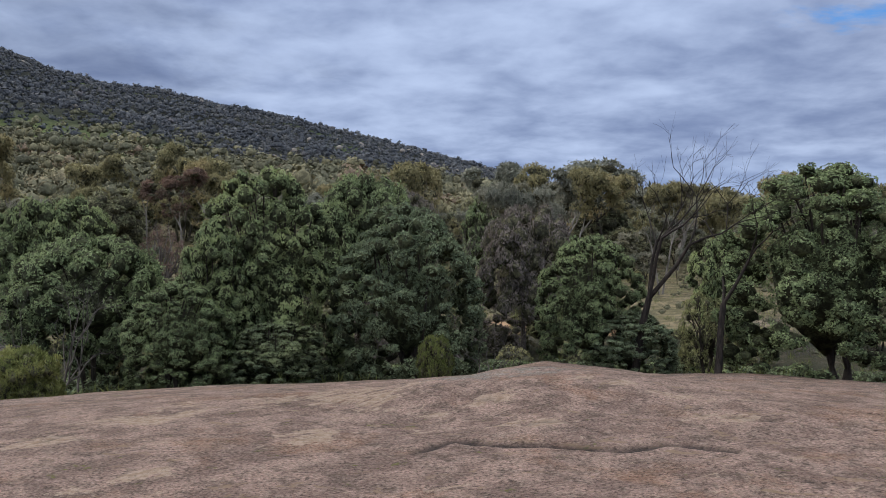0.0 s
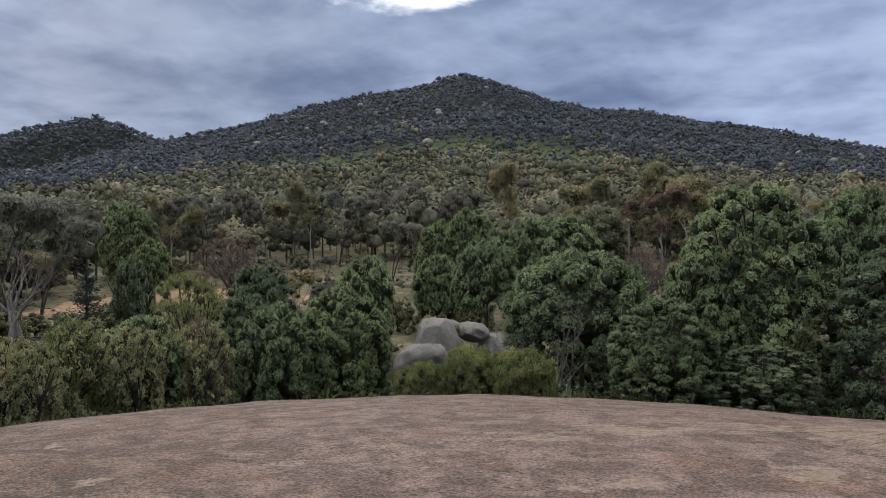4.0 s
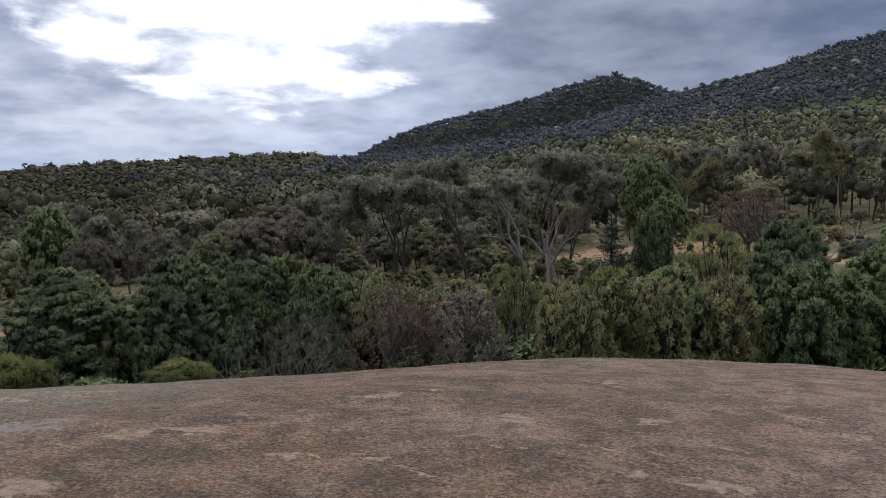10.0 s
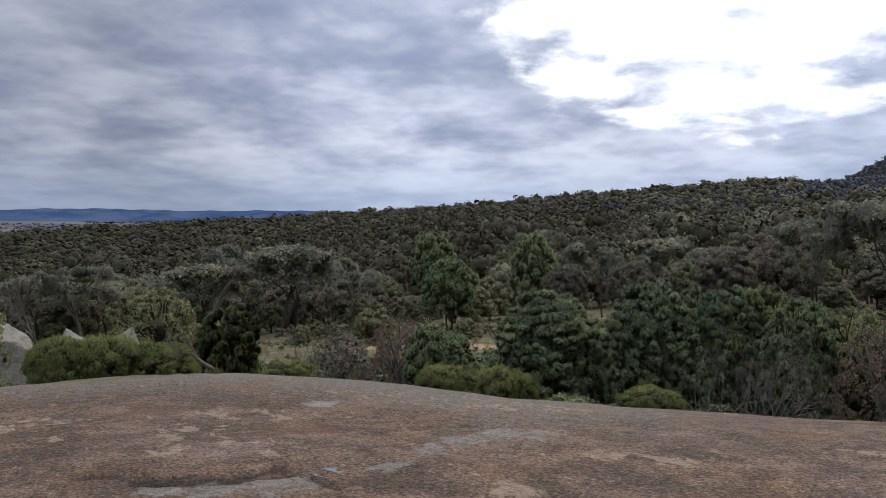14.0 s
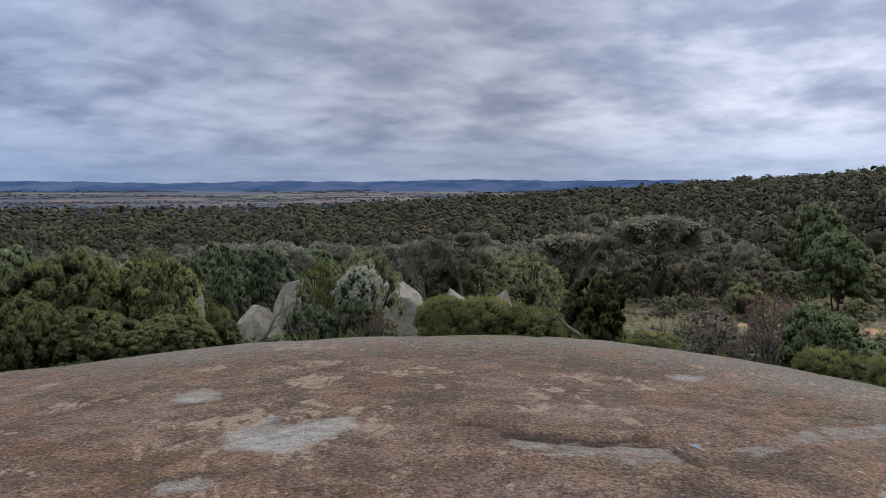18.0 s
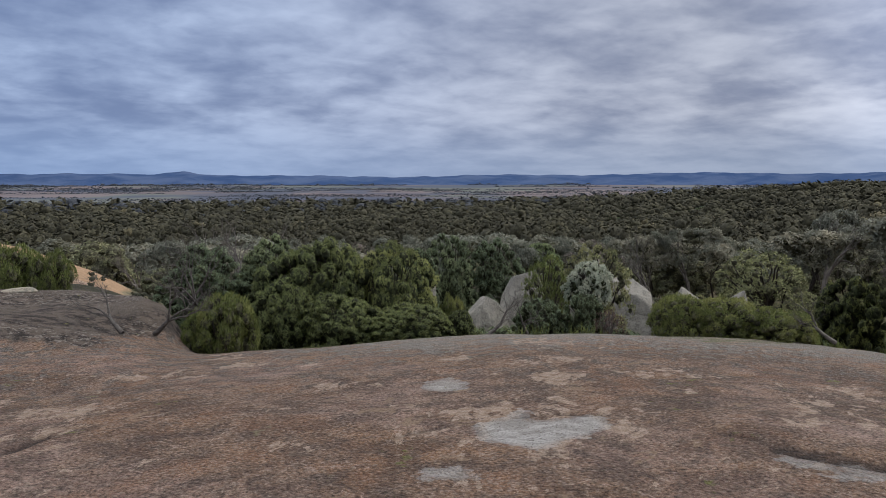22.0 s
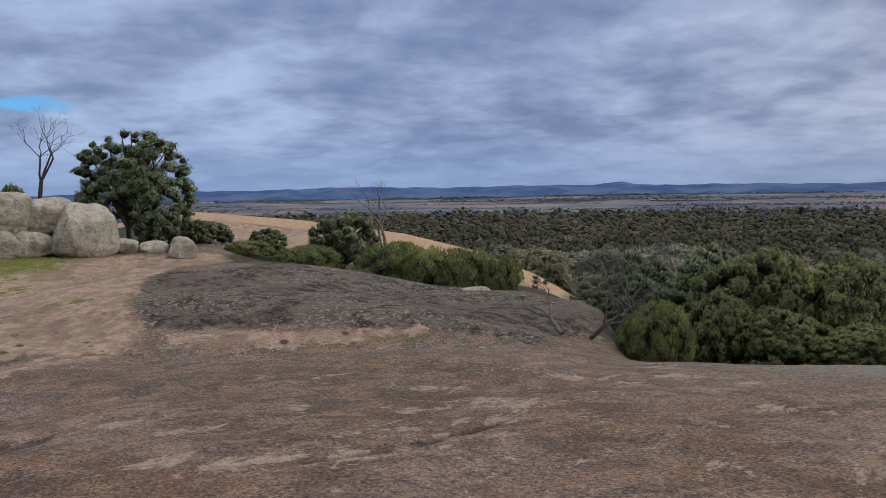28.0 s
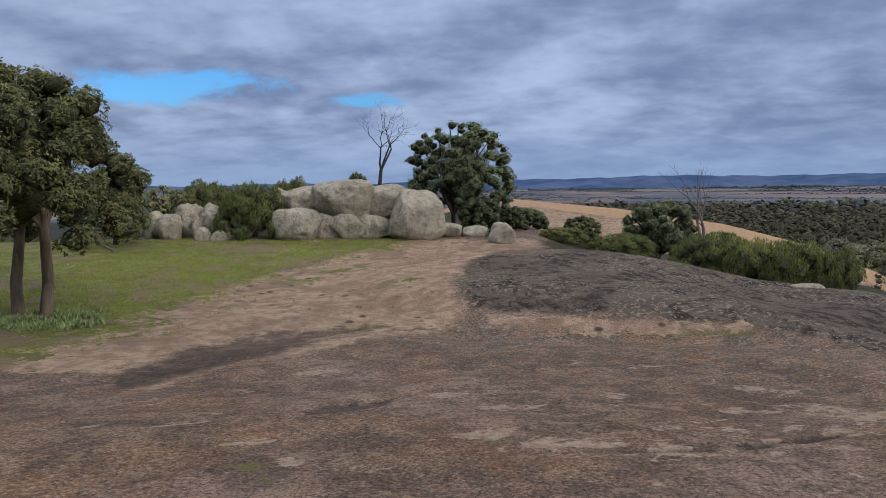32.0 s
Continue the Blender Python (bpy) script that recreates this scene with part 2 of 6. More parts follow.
def height(x, y):
    """The ground's height at any place."""
    x, y = np.atleast_1d(np.asarray(x, float)), np.atleast_1d(np.asarray(y, float))
    shape = x.shape
    x, y = x.ravel(), y.ravel()
    r = np.hypot(x, y) + 1e-6
    yaw = np.degrees(np.arctan2(-x, y))
    yaw = np.where(yaw < -60, yaw + 360, yaw)
    d = 2.4 / np.tan(np.radians(np.interp(yaw, EDGE_YAW, EDGE_DIP, period=None)))
    slab = -0.8 * (r / d) ** 3
    slab = np.where(r > d, -0.8 - 2.4 * (r / d - 1) - 3.0 * (r / d - 1) ** 2, slab)
    far = land(r, yaw)
    z = np.maximum(slab, far)
    k = 0.25
    h = np.clip(0.5 + 0.5 * (slab - far) / k, 0, 1)
    soft = far * (1 - h) + slab * h + k * h * (1 - h)
    z = np.where(r > RADII[0] - 2, soft, np.where(r > d, soft, slab))
    # the meadow side, where the ground runs on
    open_side = smooth(yaw, 156, 165) * (1 - smooth(yaw, 262, 285))
    run = np.interp(r, [0, 3, 6, 8.5, 11, 14, 18, 20, 22, 26, 35], [0, -0.02, -0.12, -0.33, -0.36, -0.22, 0.18, 0.38, 0.40, 0.3, 0.0])
    run = run - 0.40 * (1 - smooth(yaw, 160, 182)) * smooth(r, 11, 14)
    run = run - 0.55 * (1 - smooth(yaw, 158, 186)) * smooth(r, 11.5, 15.5)
    run = run - 0.70 * (1 - smooth(yaw, 176, 187)) * smooth(r, 16.0, 19.0) * (1 - smooth(r, 27, 33))
    flat = np.where(r < 24, run, run * (1 - smooth(r, 24, 30)) + far * smooth(r, 24, 30))
    z = z * (1 - open_side) + flat * open_side
    # the second slab and the bare dome behind it
    z = z + 0.34 * np.exp(-np.minimum((x + 0.8) ** 2 / 27.0 + (y + 14.5) ** 2 / 7.8, 9.0) ** 3)
    z = z - 0.13 * np.exp(-((r - 11.1) / 0.6) ** 2) * smooth(yaw, 159, 165) * (1 - smooth(yaw, 189, 193))
    z = z + 0.21 * bump(x, y, 1.1, 9.0, 2.1, 1.1) + 0.06 * bump(x, y, 2.6, 7.6, 1.6, 0.8)
    z = z + 0.10 * bump(x, y, -5.2, -2.0, 1.3, 1.6)
    z = z + np.interp(yaw, [157.4, 159.2, 160.7, 162.3, 163.7, 167.4, 171], [0, 0.66, 0.68, 0.40, 0.28, 0.09, 0]) * np.exp(-((r - 15.2) / 2.1) ** 4)
    near = 1 - smooth(r, 20, 40)
    z = z + near * (0.035 * ripple(x, y, 2.6, 1.0) + 0.012 * ripple(x, y, 0.7, 2.0))
    z = z + smooth(r, 30, 90) * np.clip(r / 200.0, 0.3, 4.0) * 0.8 * ripple(x, y, 38.0, 3.0) * (1 - smooth(r, 1100, 1600))
    return z.reshape(shape)


def height1(x, y):
    return float(height([x], [y])[0])


def polar(yaw, r):
    """x and y at a turn to the left of +y and a distance from the standpoint."""
    return -math.sin(radians(yaw)) * r, math.cos(radians(yaw)) * r


# ---- materials ----
def material(name):
    m = bpy.data.materials.new(name)
    m.use_nodes = True
    return m, Net(m.node_tree)


def surface(n, colour, rough=0.85, bump_height=None, strength=0.5, distance=0.02, gloss=0.3, sheen=None):
    b = n.node("ShaderNodeBsdfPrincipled")
    n.put(colour if not (isinstance(colour, tuple) and len(colour) == 3) else (*colour, 1.0), b.inputs["Base Color"])
    n.put(rough, b.inputs["Roughness"])
    n.put(gloss, b.inputs["Specular IOR Level"])
    if bump_height is not None:
        k = n.node("ShaderNodeBump")
        n.put(strength, k.inputs["Strength"])
        n.put(distance, k.inputs["Distance"])
        n.put(bump_height, k.inputs["Height"])
        n.put(k.outputs[0], b.inputs["Normal"])
    n.put(b.outputs[0], n.node("ShaderNodeOutputMaterial").inputs[0])
    return b


def place_of(n):
    return n.node("ShaderNodeNewGeometry").outputs["Position"]


def granite_ground():
    """Weathered pink-brown granite with lichen, pale spalls, moss, gritty soil and turf by zones."""
    m, n = material("granite_outcrop")
    p = place_of(n)

    def add(*terms):
        total = terms[0]
        for t in terms[1:]:
            total = n.math("ADD", total, t)
        return total

    def times(a, b):
        return n.math("MULTIPLY", a, b)

    def about(x, k):
        return times(n.math("SUBTRACT", x, 0.5), k)

    broad = n.noise(p, 0.45, 4.0, 0.55, 0.4)
    blot = n.noise(p, 2.2, 6.0, 0.65, 0.5)
    crust = n.noise(n.vec("ADD", p, (1, 8, 2)), 5.5, 6.0, 0.68, 0.6)
    speck = n.noise(p, 48.0, 3.0, 0.65)
    knob = n.noise(n.vec("ADD", p, (4, 2, 7)), 15.0, 3.0, 0.6)
    rust = n.noise(n.vec("ADD", p, (9, 4, 0)), 0.9, 5.0, 0.62)
    cell = n.node("ShaderNodeTexVoronoi", n.vec("ADD", p, n.scale(n.node("ShaderNodeTexNoise", p, None, 40.0).outputs["Color"], 0.012)), None, 42.0)
    groove = cell.outputs["Distance"]
    tint = n.node("ShaderNodeSeparateColor", cell.outputs["Color"])
    grain = tint.outputs[0]
    ragged = add(about(blot, 1.5), about(crust, 1.0), about(knob, 0.6))
    pink = n.mix(n.ramp(blot, 0.40, 0.60), (0.669, 0.455, 0.373), (0.388, 0.255, 0.207))
    dark = n.mix(n.ramp(blot, 0.41, 0.59), (0.412, 0.257, 0.166), (0.196, 0.124, 0.086))
    # ruddy stretches beside dull purple-brown ones
    dark = n.mix(n.ramp(n.noise(n.vec("ADD", p, (31, 17, 0)), 0.75, 4.0, 0.6, 0.5), 0.48, 0.66, 0.0, 0.42), dark, n.mix(n.ramp(blot, 0.40, 0.60), (0.581, 0.303, 0.141), (0.335, 0.172, 0.081)))
    c = n.mix(n.math("MULTIPLY", n.attribute("brown"), n.ramp(broad, 0.30, 0.54, 0.25, 1.0), 0, True), pink, dark)
    c = n.mix(n.ramp(crust, 0.52, 0.60, 0.0, 0.5), c, (0.170, 0.102, 0.069))
    c = n.mix(n.ramp(rust, 0.53, 0.66, 0.0, 0.45), c, (0.513, 0.255, 0.129))
    # lichen in grey crusts
    lichen = n.attribute("lichen")
    c = n.mix(times(n.ramp(crust, 0.46, 0.60), add(times(lichen, 0.75), 0.04)), c, (0.207, 0.186, 0.161))
    # paler towards the slab's edge: lichen, with grazing sheen put into the colour
    lichen_sheen = n.ramp(add(n.attribute("lichen_sheen"), about(blot, 1.6), about(crust, 1.0), about(knob, 0.8)), 0.40, 0.85)
    c = n.mix(times(lichen_sheen, 0.8), c, n.mix(n.ramp(knob, 0.38, 0.62), (0.372, 0.345, 0.293), (0.533, 0.497, 0.431)))
    # crystals, and the relief shade of pits and grooves put into the colour
    cluster = n.ramp(blot, 0.35, 0.62, 1.0, 0.4)
    fleck = n.noise(n.vec("ADD", p, (2, 6, 1)), 34.0, 5.0, 0.70, 0.2)
    c = n.mix(times(n.ramp(fleck, 0.53, 0.62, 0.0, 0.62), cluster), c, (0.807, 0.619, 0.505))
    c = n.mix(n.ramp(fleck, 0.47, 0.39, 0.0, 0.65), c, (0.041, 0.026, 0.020))
    c = n.mix(times(n.ramp(grain, 0.72, 0.95, 0.0, 0.60), cluster), c, (0.551, 0.411, 0.315))
    c = n.mix(n.ramp(groove, 0.40, 0.64, 0.0, 0.30), c, (0.055, 0.036, 0.028))
    c = n.mix(n.ramp(speck, 0.56, 0.68, 0.0, 0.50), c, (0.064, 0.041, 0.030))
    # flakes where the skin has come off
    flakes = n.noise(n.vec("MULTIPLY", n.vec("ADD", p, (5, 3, 0)), (1.0, 1.5, 1.0)), 3.2, 6.0, 0.66, 0.5)
    c = n.mix(n.ramp(flakes, 0.60, 0.66, 0.0, 0.8), c, (0.432, 0.298, 0.195))
    # the skin comes off in patches drawn out along the joints
    along = n.node("ShaderNodeCombineXYZ", n.vec("DOT_PRODUCT", p, (-0.77, -0.63, 0.0)), times(n.vec("DOT_PRODUCT", p, (0.63, -0.77, 0.0)), 2.2), 0.0).outputs[0]
    streak = n.noise(along, 1.9, 7.0, 0.70, 0.8)
    tan = n.ramp(add(times(n.attribute("tan"), 0.9), about(streak, 4.6), about(knob, 0.9), 0.06), 0.62, 0.80)
    c = n.mix(times(tan, 0.84), c, n.mix(n.ramp(knob, 0.35, 0.65), (0.500, 0.345, 0.235), (0.700, 0.535, 0.410)))
    pale = n.ramp(add(n.attribute("pale"), times(ragged, 0.75)), 0.46, 0.60)
    c = n.mix(times(pale, n.ramp(n.attribute("pale"), 0.6, 1.0, 0.5, 1.0)), c, n.mix(n.ramp(crust, 0.4, 0.6), (0.485, 0.440, 0.395), (0.700, 0.660, 0.615)))
    # the mound black with lichen
    pits = n.ramp(speck, 0.56, 0.68, 0.0, 0.6)
    c = n.mix(times(pits, add(tan, pale)), c, (0.119, 0.082, 0.058))
    charcoal = n.ramp(add(n.attribute("black"), times(ragged, 0.6)), 0.35, 0.65)
    mottle = add(times(crust, 0.45), times(knob, 0.15), times(blot, 0.4))
    black = n.mix(n.ramp(mottle, 0.45, 0.56), (0.208, 0.159, 0.124), (0.043, 0.032, 0.025))
    black = n.mix(n.ramp(rust, 0.50, 0.62, 0.0, 0.7), black, (0.215, 0.170, 0.135))
    black = n.mix(times(n.ramp(knob, 0.54, 0.60), n.ramp(broad, 0.42, 0.56, 0.05, 0.75)), black, (0.459, 0.395, 0.328))
    c = n.mix(charcoal, c, black)
    moss = n.ramp(add(n.attribute("moss"), times(ragged, 1.1)), 0.42, 0.80)
    c = n.mix(times(moss, 0.75), c, (0.202, 0.204, 0.063))
    # soil, wet hollows, litter and turf
    grit = n.noise(p, 45.0, 3.0, 0.7)
    tread = n.noise(p, 5.0, 5.0, 0.66, 0.4)
    earth = n.mix(n.ramp(tread, 0.40, 0.60), (0.489, 0.324, 0.226), (0.699, 0.496, 0.362))
    earth = n.mix(n.ramp(rust, 0.50, 0.62, 0.0, 0.5), earth, (0.314, 0.195, 0.135))
    # footmarks and dung-dark clods
    mark = n.voronoi(n.vec("MULTIPLY", n.vec("ADD", p, n.scale(n.node("ShaderNodeTexNoise", p, None, 3.0).outputs["Color"], 0.22)), (1, 1, 0)), 2.6)
    earth = n.mix(times(n.ramp(mark, 0.24, 0.12), n.ramp(broad, 0.40, 0.55)), earth, (0.122, 0.081, 0.058))
    earth = n.mix(n.ramp(grit, 0.54, 0.68, 0.0, 0.5), earth, (0.118, 0.083, 0.061))
    earth = n.mix(n.ramp(crust, 0.60, 0.67, 0.0, 0.6), earth, (0.137, 0.130, 0.056))
    soil = n.ramp(add(n.attribute("soil"), times(ragged, 1.1)), 0.40, 0.66)
    c = n.mix(soil, c, earth)
    wet = n.ramp(add(n.attribute("wet"), times(ragged, 0.9)), 0.42, 0.82)
    c = n.mix(times(wet, 0.75), c, n.mix(n.ramp(tread, 0.4, 0.6), (0.049, 0.030, 0.023), (0.092, 0.059, 0.044)))
    blade = n.noise(n.vec("MULTIPLY", p, (1, 1, 0.3)), 30.0, 4.0, 0.7)
    turf = n.mix(n.ramp(blade, 0.35, 0.65), (0.150, 0.178, 0.030), (0.400, 0.430, 0.085))
    turf = n.mix(n.ramp(blot, 0.46, 0.62, 0.0, 0.7), turf, (0.200, 0.167, 0.074))
    turf = n.mix(n.ramp(rust, 0.52, 0.59, 0.0, 0.7), turf, (0.333, 0.255, 0.181))
    grass = n.ramp(add(n.attribute("grass"), times(ragged, 1.6)), 0.45, 0.66)
    c = n.mix(grass, c, turf)
    litter = n.mix(n.ramp(crust, 0.38, 0.62), (0.092, 0.081, 0.044), (0.052, 0.059, 0.025))
    litter = n.mix(n.ramp(blot, 0.50, 0.66, 0.0, 0.8), litter, (0.163, 0.130, 0.085))
    litter = n.mix(n.ramp(speck, 0.5, 0.65, 0.0, 0.6), litter, (0.037, 0.031, 0.021))
    c = n.mix(n.ramp(add(n.attribute("litter"), times(ragged, 0.5)), 0.35, 0.65), c, litter)
    c = n.mix(n.math("MULTIPLY", n.attribute("crack"), 0.85, 0, True), c, (0.024, 0.018, 0.015))
    relief = add(times(grain, 0.9), times(groove, -2.4), times(blot, 2.0), times(fleck, 3.4), times(knob, 2.8), times(crust, 1.6))
    relief = n.math("SUBTRACT", relief, add(times(n.ramp(flakes, 0.62, 0.66), 0.6), times(n.math("ADD", tan, pale), 0.5)))
    relief = n.math("SUBTRACT", relief, times(n.attribute("crack"), 2.5))
    rough = n.ramp(wet, 0.3, 0.9, 0.9, 0.72)
    surface(n, c, rough, relief, 1.0, 0.050, 0.25)
    return m


def boulder_stone(name, tone, stain):
    m, n = material(name)
    p = place_of(n)
    q = n.node("ShaderNodeTexCoord").outputs["Object"]
    blot = n.noise(q, 2.0, 5.0, 0.6, 0.4)
    crust = n.noise(q, 7.0, 6.0, 0.68, 0.5)
    grain = n.node("ShaderNodeSeparateColor", n.voronoi(q, 48.0, out="Color")).outputs[0]
    c = n.mix(n.ramp(blot, 0.35, 0.65), tone, tuple(v * 0.72 for v in tone))
    c = n.mix(n.ramp(crust, 0.48, 0.62, 0.0, 0.7), c, (0.167, 0.159, 0.133))
    low = n.ramp(n.node("ShaderNodeSeparateXYZ", q).outputs[2], -0.15, -0.7)
    c = n.mix(n.math("MULTIPLY", low, n.ramp(n.noise(q, 3.0, 3.0, 0.5), 0.40, 0.6, 0.2, 0.8)), c, stain)
    c = n.mix(n.ramp(n.noise(q, 9.0, 5.0, 0.7), 0.58, 0.72, 0.0, 0.6), c, (0.063, 0.059, 0.052))
    c = n.mix(n.ramp(grain, 0.83, 0.9, 0.0, 0.2), c, (0.444, 0.414, 0.370))
    c = n.mix(n.ramp(grain, 0.16, 0.10, 0.0, 0.25), c, (0.052, 0.048, 0.044))
    relief = n.math("ADD", n.math("MULTIPLY", blot, 1.5), n.math("ADD", n.math("MULTIPLY", crust, 0.7), n.math("MULTIPLY", grain, 0.3)))
    surface(n, c, 0.92, relief, 1.0, 0.09, 0.2)
    return m


def foliage(name, dark, light, warm, rough=0.6, patch=1.3):
    """Leaves: from leaf to leaf, from spray to spray and from plant to plant a little different."""
    m, n = material(name)
    g = n.node("ShaderNodeNewGeometry")
    own = g.outputs["Random Per Island"]
    tree = n.node("ShaderNodeObjectInfo").outputs["Random"]
    spray = n.noise(g.outputs["Position"], patch, 3.0, 0.6)
    c = n.mix(n.ramp(n.math("ADD", n.math("MULTIPLY", own, 0.55), n.math("MULTIPLY", n.math("SUBTRACT", spray, 0.22), 0.8)), 0.15, 0.85), dark, light)
    c = n.mix(n.math("MULTIPLY", n.ramp(tree, 0.2, 1.0), n.ramp(spray, 0.42, 0.66, 0.1, 0.8)), c, warm)
    b = surface(n, c, min(0.9, rough + 0.1), None, gloss=0.12)
    t = n.node("ShaderNodeBsdfTranslucent", c)
    k = n.node("ShaderNodeMixShader", 0.28, b.outputs[0], t.outputs[0])
    out = [x for x in n.tree.nodes if x.type == "OUTPUT_MATERIAL"][0]
    n.put(k.outputs[0], out.inputs[0])
    return m


def bark(name, a, b, scale=9.0):
    m, n = material(name)
    q = n.node("ShaderNodeTexCoord").outputs["Object"]
    s = n.vec("MULTIPLY", q, (1.0, 1.0, 0.22))
    ridge = n.noise(s, scale, 5.0, 0.65, 0.6)
    c = n.mix(n.ramp(ridge, 0.36, 0.64), a, b)
    surface(n, c, 0.9, n.math("ADD", ridge, n.math("MULTIPLY", n.noise(q, 40.0, 2.0), 0.3)), 0.8, 0.02, 0.2)
    return m


def bush_floor():
    """Dry grass, litter, bare granite and low scrub on the slopes; pasture on the plain."""
    m, n = material("bushland")
    p = place_of(n)
    far = n.vec("LENGTH", p)
    big = n.noise(p, 0.05, 5.0, 0.6, 0.3)
    mid = n.noise(p, 0.4, 5.0, 0.62)
    fine = n.noise(p, 6.0, 5.0, 0.65)
    c = n.mix(n.ramp(mid, 0.38, 0.62), (0.222, 0.178, 0.111), (0.126, 0.111, 0.056))
    c = n.mix(n.ramp(fine, 0.45, 0.65, 0.0, 0.6), c, (0.063, 0.056, 0.033))
    c = n.mix(n.ramp(big, 0.54, 0.66, 0.0, 0.6), c, (0.089, 0.100, 0.033))
    bare = n.noise(n.vec("ADD", p, (40, 12, 0)), 0.11, 4.0, 0.6, 0.4)
    c = n.mix(n.ramp(bare, 0.60, 0.66, 0.0, 0.8), c, (0.244, 0.192, 0.148))
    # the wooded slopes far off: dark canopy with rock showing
    # crowns drawn as cells, the shade between them painted in
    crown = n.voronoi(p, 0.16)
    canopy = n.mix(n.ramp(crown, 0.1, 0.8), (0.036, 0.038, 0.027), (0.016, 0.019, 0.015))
    stone = n.noise(p, 0.13, 5.0, 0.7)
    canopy = n.mix(n.ramp(stone, 0.63, 0.70, 0.0, 0.7), canopy, (0.155, 0.141, 0.126))
    glade = n.noise(n.vec("ADD", p, (210, -90, 0)), 0.012, 3.0, 0.55, 0.3)
    canopy = n.mix(n.ramp(glade, 0.60, 0.66, 0.0, 0.8), canopy, (0.063, 0.089, 0.030))
    canopy = n.mix(n.attribute("glade"), canopy, n.mix(n.ramp(mid, 0.4, 0.6), (0.111, 0.141, 0.048), (0.074, 0.096, 0.033)))
    c = n.mix(n.ramp(n.noise(p, 1.3, 5.0, 0.7, 0.3), 0.42, 0.58, 0.0, 0.75), c, (0.060, 0.058, 0.034))
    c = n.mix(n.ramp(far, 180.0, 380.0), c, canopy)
    c = n.mix(n.ramp(n.math("ADD", n.attribute("bare"), n.math("MULTIPLY", n.math("SUBTRACT", mid, 0.5), 1.2)), 0.4, 0.6), c, n.mix(n.ramp(fine, 0.35, 0.65), (0.244, 0.152, 0.089), (0.326, 0.218, 0.133)))
    # pasture strips on the plain, with haze blue mixed into their colours
    strip = n.noise(n.vec("MULTIPLY", p, (1.0, 1.0, 0.0)), 0.0022, 4.0, 0.55, 0.6)
    field = n.voronoi(n.vec("MULTIPLY", n.vec("ADD", p, n.scale(n.vec("MULTIPLY", n.node("ShaderNodeTexNoise", p, None, 0.002).outputs["Color"], (1, 1, 0)), 300.0)), (1.0, 1.0, 0.0)), 0.0030, out="Color")
    pick = n.node("ShaderNodeSeparateColor", field).outputs[0]
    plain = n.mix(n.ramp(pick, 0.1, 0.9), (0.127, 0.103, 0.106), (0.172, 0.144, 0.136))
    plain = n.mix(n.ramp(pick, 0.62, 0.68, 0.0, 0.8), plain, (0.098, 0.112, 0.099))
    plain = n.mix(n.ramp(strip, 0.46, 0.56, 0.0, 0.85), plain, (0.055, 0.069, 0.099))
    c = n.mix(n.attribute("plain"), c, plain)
    surface(n, c, 0.95, n.math("ADD", fine, n.math("MULTIPLY", mid, 2.0)), 0.6, 0.08, 0.1)
    return m


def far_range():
    m, n = material("hazed_range")
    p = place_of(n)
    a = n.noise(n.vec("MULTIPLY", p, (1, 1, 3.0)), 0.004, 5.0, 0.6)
    # air haze is put into the base colour as blue
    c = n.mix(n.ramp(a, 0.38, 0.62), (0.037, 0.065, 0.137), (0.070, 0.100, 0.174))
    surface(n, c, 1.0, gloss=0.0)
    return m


def woodland_leaf(name, deep, mid, tawny, rust, depth=0.55):
    """Canopies of a mixed wood: from tree to tree dark, olive, tawny or grey; leaf clumps and their gaps lit and shaded
    in colour.
    """
    m, n = material(name)
    g = n.node("ShaderNodeNewGeometry")
    own = g.outputs["Random Per Island"]
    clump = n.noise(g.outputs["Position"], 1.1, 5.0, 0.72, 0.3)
    tone = n.attribute("tone")
    c = n.mix(n.ramp(tone, 0.0, 0.45), deep, mid)
    c = n.mix(n.ramp(tone, 0.45, 0.75), c, tawny)
    c = n.mix(n.ramp(tone, 0.82, 0.95), c, rust)
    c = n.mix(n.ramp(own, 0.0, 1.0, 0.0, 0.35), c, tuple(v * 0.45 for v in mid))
    # shade in the gaps and light on the clumps, mixed into the colour
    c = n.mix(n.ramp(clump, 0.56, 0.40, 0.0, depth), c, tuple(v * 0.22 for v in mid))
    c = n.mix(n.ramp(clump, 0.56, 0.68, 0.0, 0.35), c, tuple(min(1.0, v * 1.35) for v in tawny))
    surface(n, c, 0.85, clump, 0.9, 0.35, 0.12)
    return m


def shade_foliage(name, deep, leaf):
    """Twigs and leaves within a crown, coloured dark to carry its inner shade."""
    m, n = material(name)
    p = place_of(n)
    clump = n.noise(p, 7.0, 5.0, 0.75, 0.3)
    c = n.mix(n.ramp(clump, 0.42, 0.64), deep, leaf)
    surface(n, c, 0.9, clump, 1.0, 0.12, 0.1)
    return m


